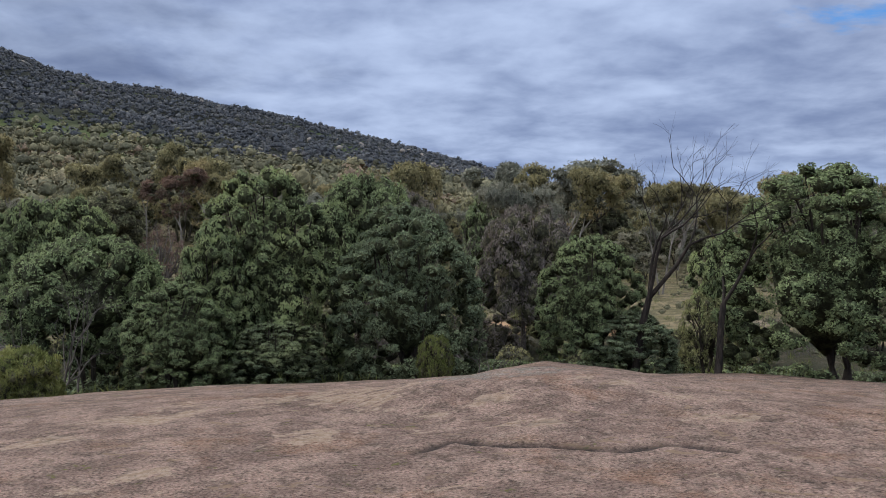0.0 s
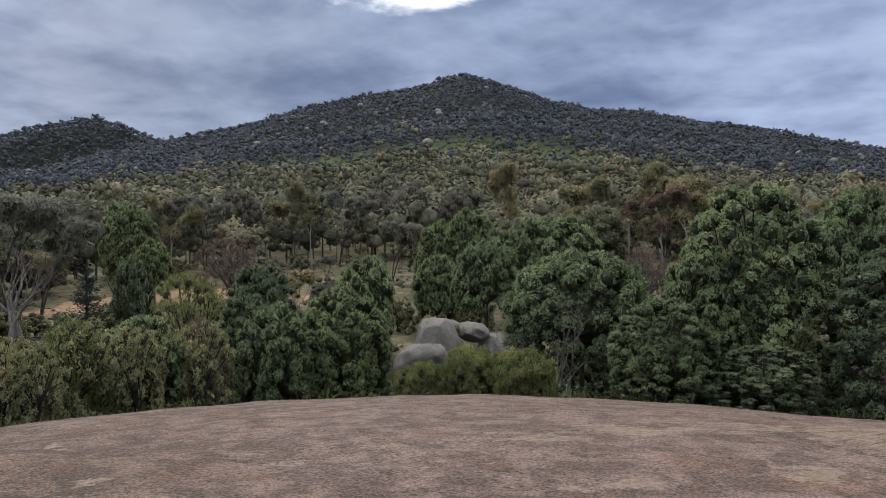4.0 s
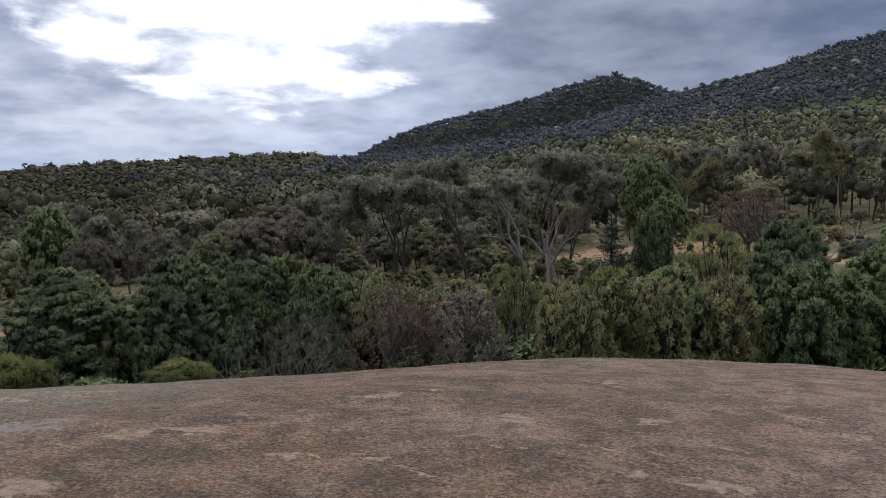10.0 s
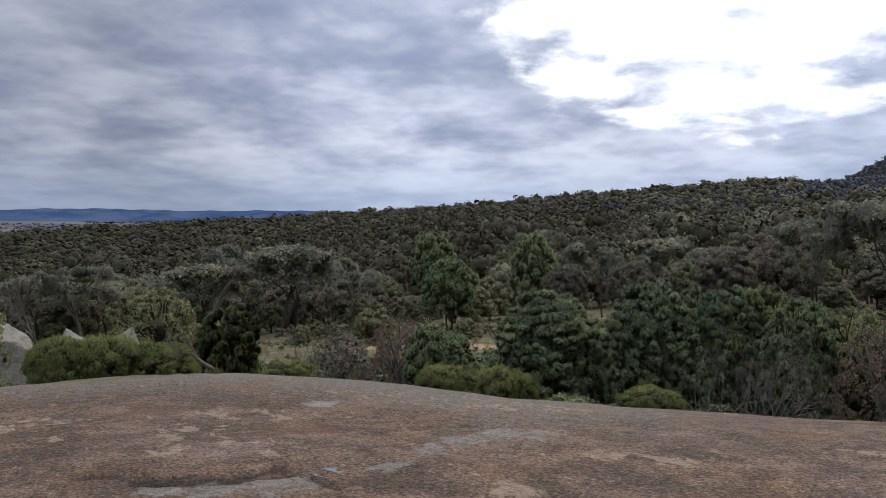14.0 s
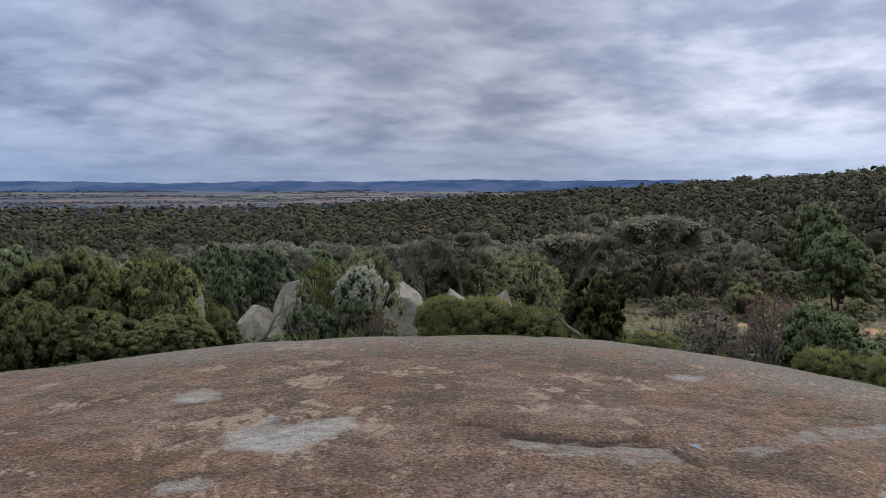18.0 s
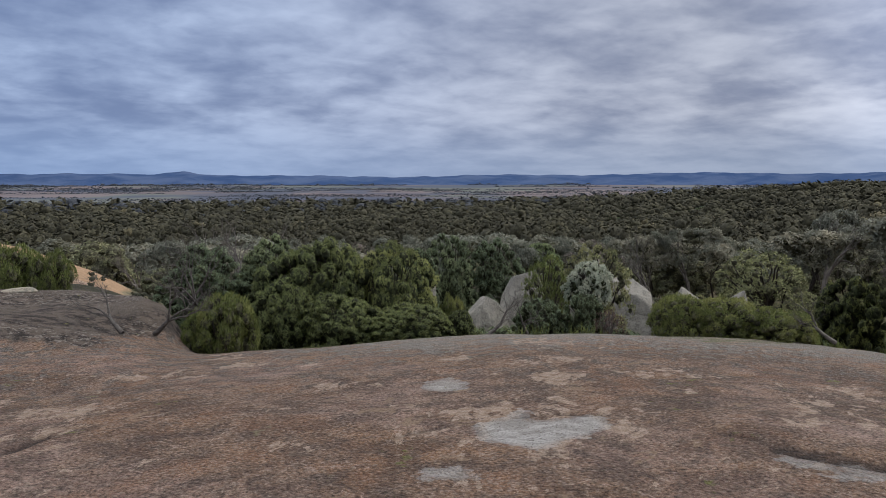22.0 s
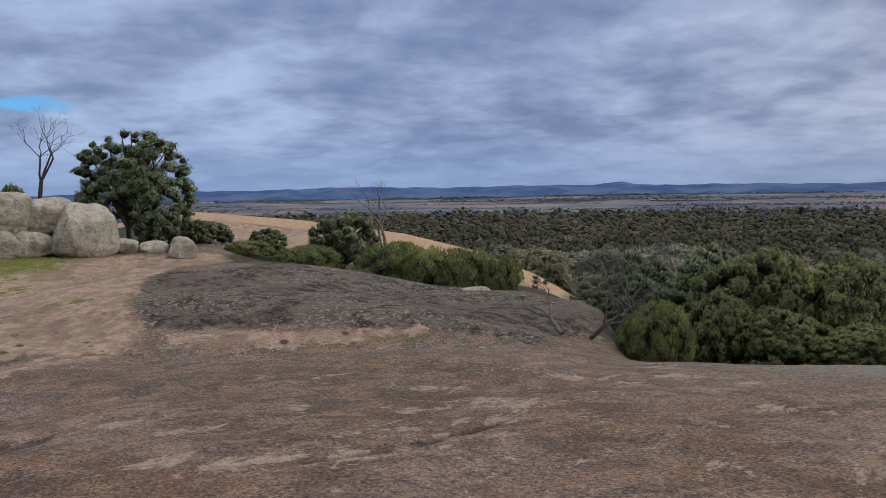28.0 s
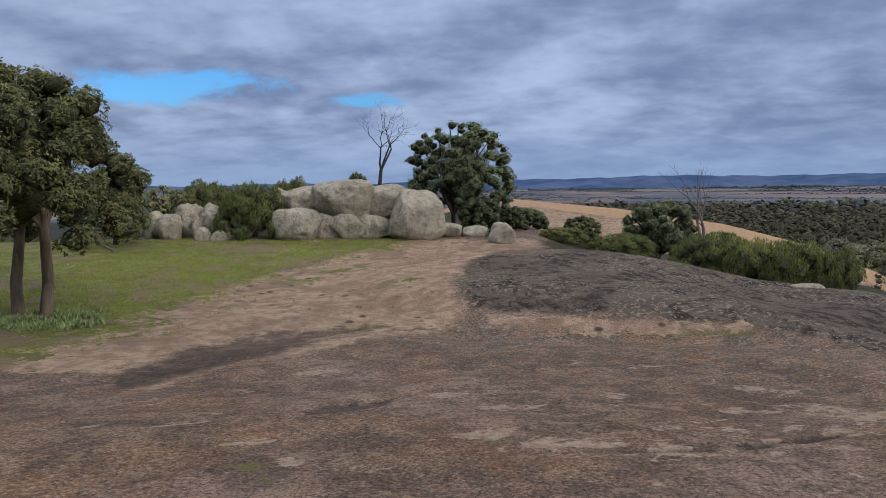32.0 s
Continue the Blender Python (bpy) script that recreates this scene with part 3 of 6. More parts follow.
GRANITE = granite_ground()
STONE = boulder_stone("lichened_granite", (0.400, 0.352, 0.275), (0.340, 0.215, 0.135))
STONE_PALE = boulder_stone("pale_granite", (0.326, 0.300, 0.255), (0.222, 0.185, 0.148))
STONE_GREY = boulder_stone("grey_granite", (0.300, 0.268, 0.235), (0.19, 0.150, 0.125))
FLOOR = bush_floor()
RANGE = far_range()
# leaf blues are raised a little to stand in for air haze
LEAF = {
    "wattle": foliage("wattle_leaf", (0.090, 0.117, 0.062), (0.284, 0.351, 0.172), (0.331, 0.378, 0.172)),
    "slope": foliage("slope_tree_leaf", (0.108, 0.115, 0.070), (0.276, 0.285, 0.162), (0.368, 0.322, 0.173), 0.6, 0.7),
    "wattle_dark": foliage("dark_wattle_leaf", (0.073, 0.095, 0.062), (0.233, 0.285, 0.166), (0.309, 0.345, 0.169)),
    "wattle_bright": foliage("bright_wattle_leaf", (0.111, 0.144, 0.062), (0.296, 0.361, 0.161), (0.370, 0.398, 0.161)),
    "bush": foliage("bush_leaf", (0.080, 0.093, 0.040), (0.250, 0.282, 0.108), (0.339, 0.347, 0.125)),
    "gum": foliage("gum_leaf", (0.103, 0.108, 0.086), (0.263, 0.268, 0.212), (0.345, 0.307, 0.216), 0.5, 0.6),
    "gum_gold": foliage("golden_gum_leaf", (0.131, 0.120, 0.064), (0.319, 0.290, 0.146), (0.367, 0.285, 0.146), 0.5, 0.6),
    "oak": foliage("she_oak_needles", (0.099, 0.088, 0.079), (0.248, 0.212, 0.190), (0.300, 0.239, 0.199), 0.8, 0.8),
    "broom": foliage("broom_blade", (0.073, 0.091, 0.031), (0.221, 0.247, 0.082), (0.287, 0.280, 0.102), 0.6, 2.0),
    "olive": foliage("olive_shrub_leaf", (0.115, 0.122, 0.063), (0.293, 0.299, 0.141), (0.380, 0.333, 0.160), 0.6, 1.2),
    "meadow": foliage("drooping_tree_leaf", (0.067, 0.075, 0.036), (0.175, 0.189, 0.084), (0.238, 0.213, 0.089), 0.6, 1.6),
    "conifer": foliage("conifer_needle", (0.025, 0.036, 0.031), (0.056, 0.074, 0.058), (0.063, 0.078, 0.058), 0.7, 1.0),
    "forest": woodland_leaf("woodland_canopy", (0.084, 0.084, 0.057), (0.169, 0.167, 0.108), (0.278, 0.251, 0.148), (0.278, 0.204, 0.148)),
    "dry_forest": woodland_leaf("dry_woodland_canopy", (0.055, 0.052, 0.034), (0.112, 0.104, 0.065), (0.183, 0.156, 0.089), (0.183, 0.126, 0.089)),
    # far canopy: haze blue and the shade of backlit slopes put into the colour
    "hazed_forest": woodland_leaf("hazed_mountain_canopy", (0.060, 0.066, 0.078), (0.103, 0.112, 0.126), (0.146, 0.150, 0.151), (0.152, 0.143, 0.151), 0.5),
    "rusty": foliage("rusty_leaf", (0.085, 0.060, 0.052), (0.205, 0.142, 0.113), (0.240, 0.155, 0.110), 0.8, 0.9),
    "cream": foliage("cream_blossom", (0.220, 0.250, 0.184), (0.470, 0.490, 0.391), (0.500, 0.500, 0.380), 0.8, 3.0),
    "grass": foliage("grass_blade", (0.152, 0.185, 0.035), (0.389, 0.435, 0.094), (0.463, 0.416, 0.160), 0.7, 0.8),
}
# crown hearts: leaf colours darkened to stand in for shade inside the crown
INNER_SHADE = shade_foliage("shade_foliage", (0.030, 0.032, 0.018), (0.100, 0.115, 0.058))
INNER_SHADE_OLIVE = shade_foliage("shade_olive_foliage", (0.052, 0.049, 0.034), (0.167, 0.161, 0.096))
BARK_BROWN = bark("brown_bark", (0.111, 0.085, 0.063), (0.192, 0.152, 0.115))
BARK = bark("dark_bark", (0.026, 0.021, 0.017), (0.063, 0.052, 0.043))
BARK_PALE = bark("pale_gum_bark", (0.266, 0.244, 0.215), (0.148, 0.130, 0.111), 5.0)
DEAD = bark("weathered_dead_wood", (0.078, 0.067, 0.059), (0.159, 0.141, 0.126), 12.0)
CHAR = bark("charred_wood", (0.016, 0.013, 0.012), (0.044, 0.036, 0.030), 12.0)


# ---- mesh tools ----
def mesh_of(name, verts, faces, mat, smooth_faces=False, normals=None):
    """A mesh from arrays of corners and of equal-sided faces; faces may also be several such arrays."""
    smooth_faces = smooth_faces or normals is not None
    sets = faces if isinstance(faces, list) else [faces]
    sets = [np.asarray(f, np.int32) for f in sets if len(f)]
    me = bpy.data.meshes.new(name)
    verts = np.asarray(verts, np.float32)
    me.vertices.add(len(verts))
    me.vertices.foreach_set("co", verts.ravel())
    loops = np.concatenate([f.ravel() for f in sets])
    counts = np.concatenate([np.full(len(f), f.shape[1], np.int32) for f in sets])
    starts = np.concatenate([[0], np.cumsum(counts)[:-1]]).astype(np.int32)
    me.loops.add(len(loops))
    me.loops.foreach_set("vertex_index", loops)
    me.polygons.add(len(counts))
    me.polygons.foreach_set("loop_start", starts)
    me.polygons.foreach_set("use_smooth", np.full(len(counts), smooth_faces))
    me.materials.append(mat)
    me.update(calc_edges=True)
    me.validate()
    if normals is not None:
        # leaves are shaded with the roundness of the spray that they stand in
        me.attributes.new("custom_normal", "FLOAT_VECTOR", "POINT").data.foreach_set("vector", np.asarray(normals, np.float32).ravel())
    return me


def child(name, me, parent, label=""):
    ob = new(name, me)
    ob.parent = parent
    if label:
        ob["label"] = label
    return ob


def tubes(segments, sides=6):
    """Tapered limbs from rows of (start, end, radius, radius)."""
    a = np.array([s[0] for s in segments], float)
    b = np.array([s[1] for s in segments], float)
    ra = np.array([s[2] for s in segments])
    rb = np.array([s[3] for s in segments])
    d = b - a
    d /= np.linalg.norm(d, axis=1)[:, None] + 1e-9
    ref = np.where(np.abs(d[:, 2:3]) < 0.9, np.array([[0, 0, 1.0]]), np.array([[1.0, 0, 0]]))
    u = np.cross(d, ref)
    u /= np.linalg.norm(u, axis=1)[:, None]
    v = np.cross(d, u)
    t = np.arange(sides) / sides * 2 * math.pi
    ring = u[:, None] * np.cos(t)[None, :, None] + v[:, None] * np.sin(t)[None, :, None]
    va = a[:, None] + ring * ra[:, None, None]
    vb = (b + d * rb[:, None] * 0.3)[:, None] + ring * rb[:, None, None]
    verts = np.concatenate([va, vb], 1).reshape(-1, 3)
    k = np.arange(sides)
    quad = np.stack([k, (k + 1) % sides, (k + 1) % sides + sides, k + sides], 1)
    faces = (np.arange(len(a)) * 2 * sides)[:, None, None] + quad[None]
    return verts, faces.reshape(-1, 4)


def grow(rng, start, way, length, radius, depth, bend=0.25, spread=0.7, fork=(2, 3), shrink=0.72, up=0.12, pieces=3):
    """Limbs that fork again and again. Returns the segments and the tips."""
    segs, tips = [], []
    stack = [(np.array(start, float), np.array(way, float), length, radius, depth)]
    while stack:
        p, d, l, r, n = stack.pop()
        for i in range(pieces):
            d = d + rng.normal(0, bend, 3) * (0.5 if n == depth else 1.0)
            d[2] += up
            d /= np.linalg.norm(d)
            q = p + d * l / pieces
            r2 = r * (1 - 0.35 / pieces)
            segs.append((p, q, r, r2))
            p, r = q, r2
            if n <= 2 and i:
                tips.append((p.copy(), d.copy()))
        if n > 0:
            for _ in range(int(rng.integers(fork[0], fork[1] + 1))):
                side = rng.normal(0, 1, 3)
                side -= d * side.dot(d)
                side /= np.linalg.norm(side)
                w = d + side * spread * rng.uniform(0.6, 1.25)
                w /= np.linalg.norm(w)
                stack.append((p, w, l * shrink * rng.uniform(0.8, 1.15), r * rng.uniform(0.58, 0.75), n - 1))
        else:
            tips.append((p, d))
    return segs, tips


def leaves(rng, at, out, size, slim=0.3, droop=0.0, loose=0.7, open_faced=False):
    """Pointed leaves at places, each a folded lozenge: pointing outwards, or laid open with their faces outwards."""
    k = len(at)
    if open_faced:
        n = out * 0.9 + rng.normal(0, 0.5, (k, 3))
        n[:, 2] += 0.30
        n /= np.linalg.norm(n, axis=1)[:, None] + 1e-9
        d = out * 0.6 + rng.normal(0, 1, (k, 3))
        d[:, 2] -= droop
        d -= n * (d * n).sum(1)[:, None]
        d /= np.linalg.norm(d, axis=1)[:, None] + 1e-9
        s = np.cross(d, n)
    else:
        d = out + rng.normal(0, loose, (k, 3))
        d[:, 2] -= droop
        d /= np.linalg.norm(d, axis=1)[:, None] + 1e-9
        s = np.cross(d, rng.normal(0, 1, (k, 3)))
        s /= np.linalg.norm(s, axis=1)[:, None] + 1e-9
        n = np.cross(s, d)
    l = size * rng.uniform(0.6, 1.3, (k, 1))
    w = l * slim
    v = np.stack([at, at + d * l * 0.45 + s * w * 0.5 + n * w * 0.25, at + d * l, at + d * l * 0.45 - s * w * 0.5 + n * w * 0.25], 1)
    f = (np.arange(k) * 4)[:, None] + np.arange(4)[None]
    return v.reshape(-1, 3), f


def ball_points(rng, k):
    v = rng.normal(0, 1, (k, 3))
    return v / np.linalg.norm(v, axis=1)[:, None]


def unit_ball(level):
    bm = bmesh.new()
    bmesh.ops.create_icosphere(bm, subdivisions=level, radius=1.0)
    v = np.array([x.co[:] for x in bm.verts])
    f = np.array([[x.index for x in y.verts] for y in bm.faces])
    bm.free()
    return v, f


BALL1, BALL2, BALL4, BALL5 = (unit_ball(i) for i in (1, 2, 4, 5))


def lump(v, seed, amount, size):
    """Pushes points in and out along themselves by rolling unevenness."""
    o = seed * 3.7
    a = ripple(v[:, 0] + o, v[:, 1] - o + v[:, 2] * 0.8, size, seed)
    b = ripple(v[:, 2] + o, v[:, 0] + v[:, 1] * 0.7, size * 0.8, seed + 2)
    return v * (1 + amount * (a + b) * 0.5)[:, None]


def unit(v):
    return v / (np.linalg.norm(v, axis=1)[:, None] + 1e-9)


def crown(rng, lobes, count, size, slim=0.3, core=0.66, droop=0.0, cluster=13, spread=1.0, inner=None, round_off=0.62, spiky=False):
    """A crown of leafy lobes (middle, radii): domed sprays of leaves over a shaded inner mass; corners, faces and normals."""
    vs, fs, ns, at, out, ball = [], [], [], [], [], []
    area = np.array([max(r) * sorted(r)[1] for _, r in lobes])
    share = np.maximum(6, count * area / area.sum() / cluster).astype(int)
    base = 0
    heart = np.mean([c for c, _ in lobes], 0)
    for (c, r), k in zip(lobes, share):
        c, r = np.array(c, float), np.array(r, float)
        bv, bf = inner or BALL2
        if core:
            w = lump(bv, rng.uniform(0, 9), 0.3, 0.45) * r * core + c
            vs.append(w)
            ns.append(bv)
            fs.append(bf + base)
            base += len(w)
        p = ball_points(rng, k)
        p[:, 2] = np.where(p[:, 2] < -0.4, -p[:, 2] * 0.6, p[:, 2])
        away = c - heart
        if np.linalg.norm(away) > 0.3 * max(r):
            away /= np.linalg.norm(away)
            side = p @ away
            p = p - np.where(side < -0.15, 2 * side, 0)[:, None] * away
        q = p * r * rng.uniform(0.78, 1.08, (k, 1)) + c
        o = unit(p / r)
        ball.append(np.repeat(unit(o + 0.25 * unit(q - heart)), cluster, 0))
        o[:, 2] += 0.15
        o = unit(o)
        o2 = np.repeat(o, cluster, 0)
        side = rng.normal(0, 1, (k * cluster, 3))
        side -= o2 * (side * o2).sum(1)[:, None]
        far = size * spread * np.abs(rng.normal(0, 0.75, (k * cluster, 1)))
        side *= far / (np.linalg.norm(side, axis=1)[:, None] + 1e-9)
        at.append(np.repeat(q, cluster, 0) + side - o2 * far ** 2 / (size * spread) * 0.35)
        out.append(o2 + side / (size * spread) * 0.45)
    ball = np.concatenate(ball)
    if spiky:
        lv, lf = leaves(rng, np.concatenate(at), unit(np.concatenate(out)) * 0.6 + np.array([0, 0, 0.75]), size, slim, 0.0, 0.62)
    else:
        lv, lf = leaves(rng, np.concatenate(at), np.concatenate(out), size, slim, droop, open_faced=True)
    own = unit(np.cross(lv[lf[:, 1]] - lv[lf[:, 0]], lv[lf[:, 2]] - lv[lf[:, 0]]))
    # turn leaves that face inwards
    flip = (own * ball).sum(1) < 0
    lf = np.where(flip[:, None], lf[:, ::-1], lf)
    own = np.where(flip[:, None], -own, own)
    ns.append(np.repeat(unit(ball * round_off + own * (1 - round_off)), 4, 0))
    heart_mesh = (np.concatenate(vs), np.concatenate(fs), np.concatenate(ns[:-1])) if fs else None
    return lv, lf, ns[-1], heart_mesh


def plant(name, label, category, crown_mesh=None, wood_mesh=None, wood_name="trunk", group="", heart=None):
    ob = tagged(new(name), label, category, group)
    if wood_mesh:
        wood = child(wood_name, wood_mesh, ob)
        if wood_name != "trunk":
            wood["kind"] = "stuff"
    if crown_mesh:
        child("crown", crown_mesh, ob)
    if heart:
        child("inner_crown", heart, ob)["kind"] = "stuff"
    return ob


def mass(rng, w, h, low, count):
    """Lobes that stud an uneven domed crown of width w, from low to h."""
    mid, up = low + (h - low) * 0.40, (h - low) * 0.60
    out = [((0, 0, mid + up * 0.1), (w * 0.33, w * 0.33, up * 0.66))]
    # a few boughs swell the outline, others leave it hollow
    sway = [(rng.uniform(0, 6.28), rng.uniform(-0.2, 0.9), rng.choice([-0.22, -0.14, 0.12, 0.16])) for _ in range(9)]
    for i in range(count):
        t = (i + 0.5) / count
        z = 1.0 - t * 1.62
        a = i * 2.39996 + rng.uniform(-0.35, 0.35)
        flat = math.sqrt(max(0.0, 1 - z ** 2.7)) if z > 0 else 1.0 + 0.12 * z
        s = w * rng.uniform(0.085, 0.18) * (30.0 / max(20, count)) ** 0.42
        swell = 1.0 + sum(k * math.exp(-((1 - math.cos(a - b)) / 0.16 + (z - c) ** 2 / 0.10)) for b, c, k in sway)
        reach = (w * 0.5 - s * 0.7) * flat * rng.uniform(0.84, 1.06) * swell
        top = mid + (up - s * 0.5) * z * rng.uniform(0.90, 1.04) * min(1.06, 0.5 + 0.5 * swell) if z > 0 else mid + (mid - low) * z * 1.3
        out.append(((math.cos(a) * reach, math.sin(a) * reach, max(top, low + s * 0.4)), (s, s, s * rng.uniform(0.72, 0.95))))
    return out


def reaching(rng, lobes, base, radius, forks=1):
    """Trunks and limbs from the ground to the lobes."""
    segs = []
    for k in range(forks):
        foot = np.array([rng.uniform(-0.12, 0.12) * forks, rng.uniform(-0.12, 0.12) * forks, -0.25])
        knee = foot + np.array([rng.uniform(-0.25, 0.25), rng.uniform(-0.25, 0.25), base + 0.25])
        mid = (foot + knee) / 2 + rng.normal(0, 0.05, 3)
        segs += [(foot, mid, radius * 1.25, radius), (mid, knee, radius, radius * 0.85)]
        for c, r in lobes[k::forks]:
            p, r0 = knee, radius * 0.55
            end = np.array(c, float)
            for t in (0.35, 0.7, 1.0):
                q = knee + (end - knee) * t + rng.normal(0, 0.10, 3) * (1 - t * 0.5) + np.array([0, 0, 0.12 * math.sin(t * 3.1)])
                segs.append((p, q, r0, r0 * 0.7))
                p, r0 = q, r0 * 0.7
    return segs


def stand(ob, yaw, r, tall=1.0, wide=1.0, turn=0.0, sink=0.05, lean=0.0):
    """A copy of a plant on the ground at that yaw and distance."""
    x, y = polar(yaw, r)
    m = Matrix.LocRotScale((x, y, height1(x, y) - sink), Euler((0, radians(lean), radians(turn))), (wide, wide, tall))
    return copy_thing(ob, m)


# ---- ground ----
def sheet(name, radii, yaws, mat, closed=True, drop=0.0):
    """A round sheet of ground."""
    a = np.radians(np.asarray(yaws))
    r = np.asarray(radii)
    x = -np.sin(a)[None] * r[:, None]
    y = np.cos(a)[None] * r[:, None]
    z = height(x, y) - drop
    v = np.stack([x, y, z], 2).reshape(-1, 3)
    nr, na = len(r), len(a)
    i, j = np.meshgrid(np.arange(nr - 1), np.arange(na if closed else na - 1), indexing="ij")
    k = (j + 1) % na
    f = np.stack([i * na + j, (i + 1) * na + j, (i + 1) * na + k, i * na + k], 2).reshape(-1, 4)
    return mesh_of(name, v, f[:, ::-1], mat, True), v


def zone(me, name, values):
    me.attributes.new(name, "FLOAT", "POINT").data.foreach_set("value", np.clip(values, 0, 1.5).astype(np.float32))


near_yaw = np.concatenate([np.arange(-42, 232, 0.36), np.arange(232, 318, 2.0)])
near_r = np.concatenate([[0.0, 0.6, 1.2], np.geomspace(2.2, 31.0, 285)])
me, v = sheet("granite_outcrop", near_r, near_yaw, GRANITE)
X, Y = v[:, 0], v[:, 1]
R = np.hypot(X, Y)
YAW = np.degrees(np.arctan2(-X, Y))
YAW = np.where(YAW < -60, YAW + 360, YAW)
SPOT = {k: np.zeros(len(X)) for k in ("pale", "tan", "soil", "wet", "grass", "moss", "black", "crack")}


def distance_to(points, closed):
    """How far each place is from a line of points, and whether it lies inside the closed line."""
    pts = np.array(points, float)
    far = np.full(len(X), 99.0)
    inside = np.zeros(len(X), bool)
    n = len(pts)
    for i in range(n if closed else n - 1):
        a, b = pts[i], pts[(i + 1) % n]
        e = b - a
        t = np.clip(((X - a[0]) * e[0] + (Y - a[1]) * e[1]) / (e @ e + 1e-9), 0, 1)
        far = np.minimum(far, np.hypot(X - a[0] - t * e[0], Y - a[1] - t * e[1]))
        if closed:
            cross = (a[1] > Y) != (b[1] > Y)
            inside ^= cross & (X < e[0] * (Y - a[1]) / (e[1] if e[1] else 1e-9) + a[0])
    return far, inside


def spot(kind, points, soft, amount):
    far, inside = distance_to(points, True)
    SPOT[kind] = np.maximum(SPOT[kind], amount * np.clip(0.5 + np.where(inside, far, -far) / (2 * soft), 0, 1))


def oval(kind, cx, cy, across, along, turn, amount):
    SPOT[kind] = np.maximum(SPOT[kind], amount * np.minimum(1, 1.25 * bump(X, Y, cx, cy, across, along, turn)))


def seam(kind, points, wide, amount):
    far, _ = distance_to(points, False)
    wobble = 0.03 * ripple(X, Y, 0.16, 4.0)
    SPOT[kind] = np.maximum(SPOT[kind], amount * np.clip(1.2 - np.abs(far + wobble) / (wide + 0.02), 0, 1))


spot("pale", [(-3.82, -4.30), (-4.02, -4.45), (-4.24, -4.40), (-4.52, -4.56), (-4.49, -4.43), (-4.31, -4.22), (-4.51, -4.15), (-4.76, -4.12), (-4.73, -3.86), (-4.52, -3.66), (-4.21, -3.62), (-3.96, -3.63), (-3.74, -3.62), (-3.71, -3.78), (-3.66, -4.05)], 0.12, 1.00)
spot("tan", [(-3.99, -4.74), (-4.46, -4.96), (-4.84, -4.97), (-4.78, -4.59), (-4.61, -4.10), (-5.00, -3.97), (-4.69, -3.50), (-4.27, -3.34), (-3.99, -3.42), (-3.64, -3.47), (-3.58, -3.75), (-3.54, -4.02)], 0.30, 0.80)
spot("pale", [(-4.42, -5.71), (-4.68, -5.91), (-4.90, -5.85), (-4.89, -5.55), (-4.69, -5.37), (-4.46, -5.46)], 0.10, 0.90)
spot("tan", [(-3.12, -4.50), (-3.33, -4.65), (-3.65, -4.58), (-3.81, -4.53), (-3.65, -4.38), (-3.28, -4.32)], 0.12, 0.90)
spot("tan", [(-3.31, -3.92), (-3.59, -4.19), (-3.71, -4.25), (-3.52, -4.05), (-3.31, -3.83)], 0.08, 0.80)
spot("pale", [(-2.88, -3.81), (-3.02, -3.81), (-3.21, -3.74), (-3.25, -3.53), (-3.17, -3.42), (-3.01, -3.49), (-2.85, -3.69)], 0.12, 0.80)
spot("pale", [(-4.48, -2.58), (-4.76, -2.67), (-4.82, -2.48), (-4.92, -2.23), (-5.12, -1.99), (-5.23, -1.82), (-5.12, -1.52), (-4.87, -1.39), (-4.62, -1.57), (-4.47, -1.88), (-4.39, -2.25)], 0.15, 0.60)
spot("pale", [(-5.29, -1.55), (-5.79, -1.41), (-6.82, -1.26), (-7.45, -0.88), (-7.48, -0.38), (-7.38, -0.03), (-6.84, -0.21), (-6.67, -0.70), (-6.03, -0.95), (-5.40, -1.14), (-5.21, -1.37)], 0.15, 0.55)
spot("pale", [(-8.14, -2.87), (-8.49, -2.85), (-8.59, -2.53), (-8.04, -2.45), (-7.92, -2.70)], 0.08, 0.80)
spot("tan", [(-6.51, -3.01), (-6.76, -3.01), (-5.84, -2.53), (-5.62, -2.50)], 0.08, 1.00)
spot("tan", [(-5.90, -3.19), (-6.21, -3.20), (-5.48, -2.68), (-5.23, -2.64), (-5.33, -2.84)], 0.10, 1.00)
spot("tan", [(-6.59, 0.40), (-6.68, 0.63), (-6.53, 0.81), (-6.26, 0.67), (-6.33, 0.47)], 0.10, 1.00)
spot("tan", [(-6.62, -0.03), (-6.72, 0.10), (-6.53, 0.23), (-6.38, 0.14), (-6.38, 0.01)], 0.10, 1.00)
spot("tan", [(-5.16, -0.68), (-5.39, -0.49), (-5.37, -0.21), (-5.10, -0.27), (-4.97, -0.59)], 0.15, 1.00)
spot("tan", [(-5.58, -2.22), (-5.69, -2.15), (-5.55, -2.01), (-5.40, -2.08)], 0.08, 1.00)
oval("tan", -7.36, -2.91, 0.93, 0.30, 112, 0.55)
oval("tan", -9.24, -1.21, 1.50, 0.66, 97, 0.50)
oval("tan", -1.04, 6.94, 0.17, 0.18, 8, 0.85)
oval("tan", -0.90, 9.30, 0.76, 1.27, 6, 0.85)
oval("tan", -1.83, 8.91, 0.40, 0.48, 12, 0.85)
oval("tan", -2.91, 7.79, 0.72, 0.35, 20, 0.85)
oval("tan", -3.31, 6.81, 0.39, 0.29, 26, 0.85)
oval("tan", 0.43, 8.08, 0.31, 0.14, -3, 0.85)
oval("tan", 1.62, 8.61, 0.38, 0.22, -11, 0.85)
oval("tan", 0.77, 7.17, 0.37, 0.17, -6, 0.85)
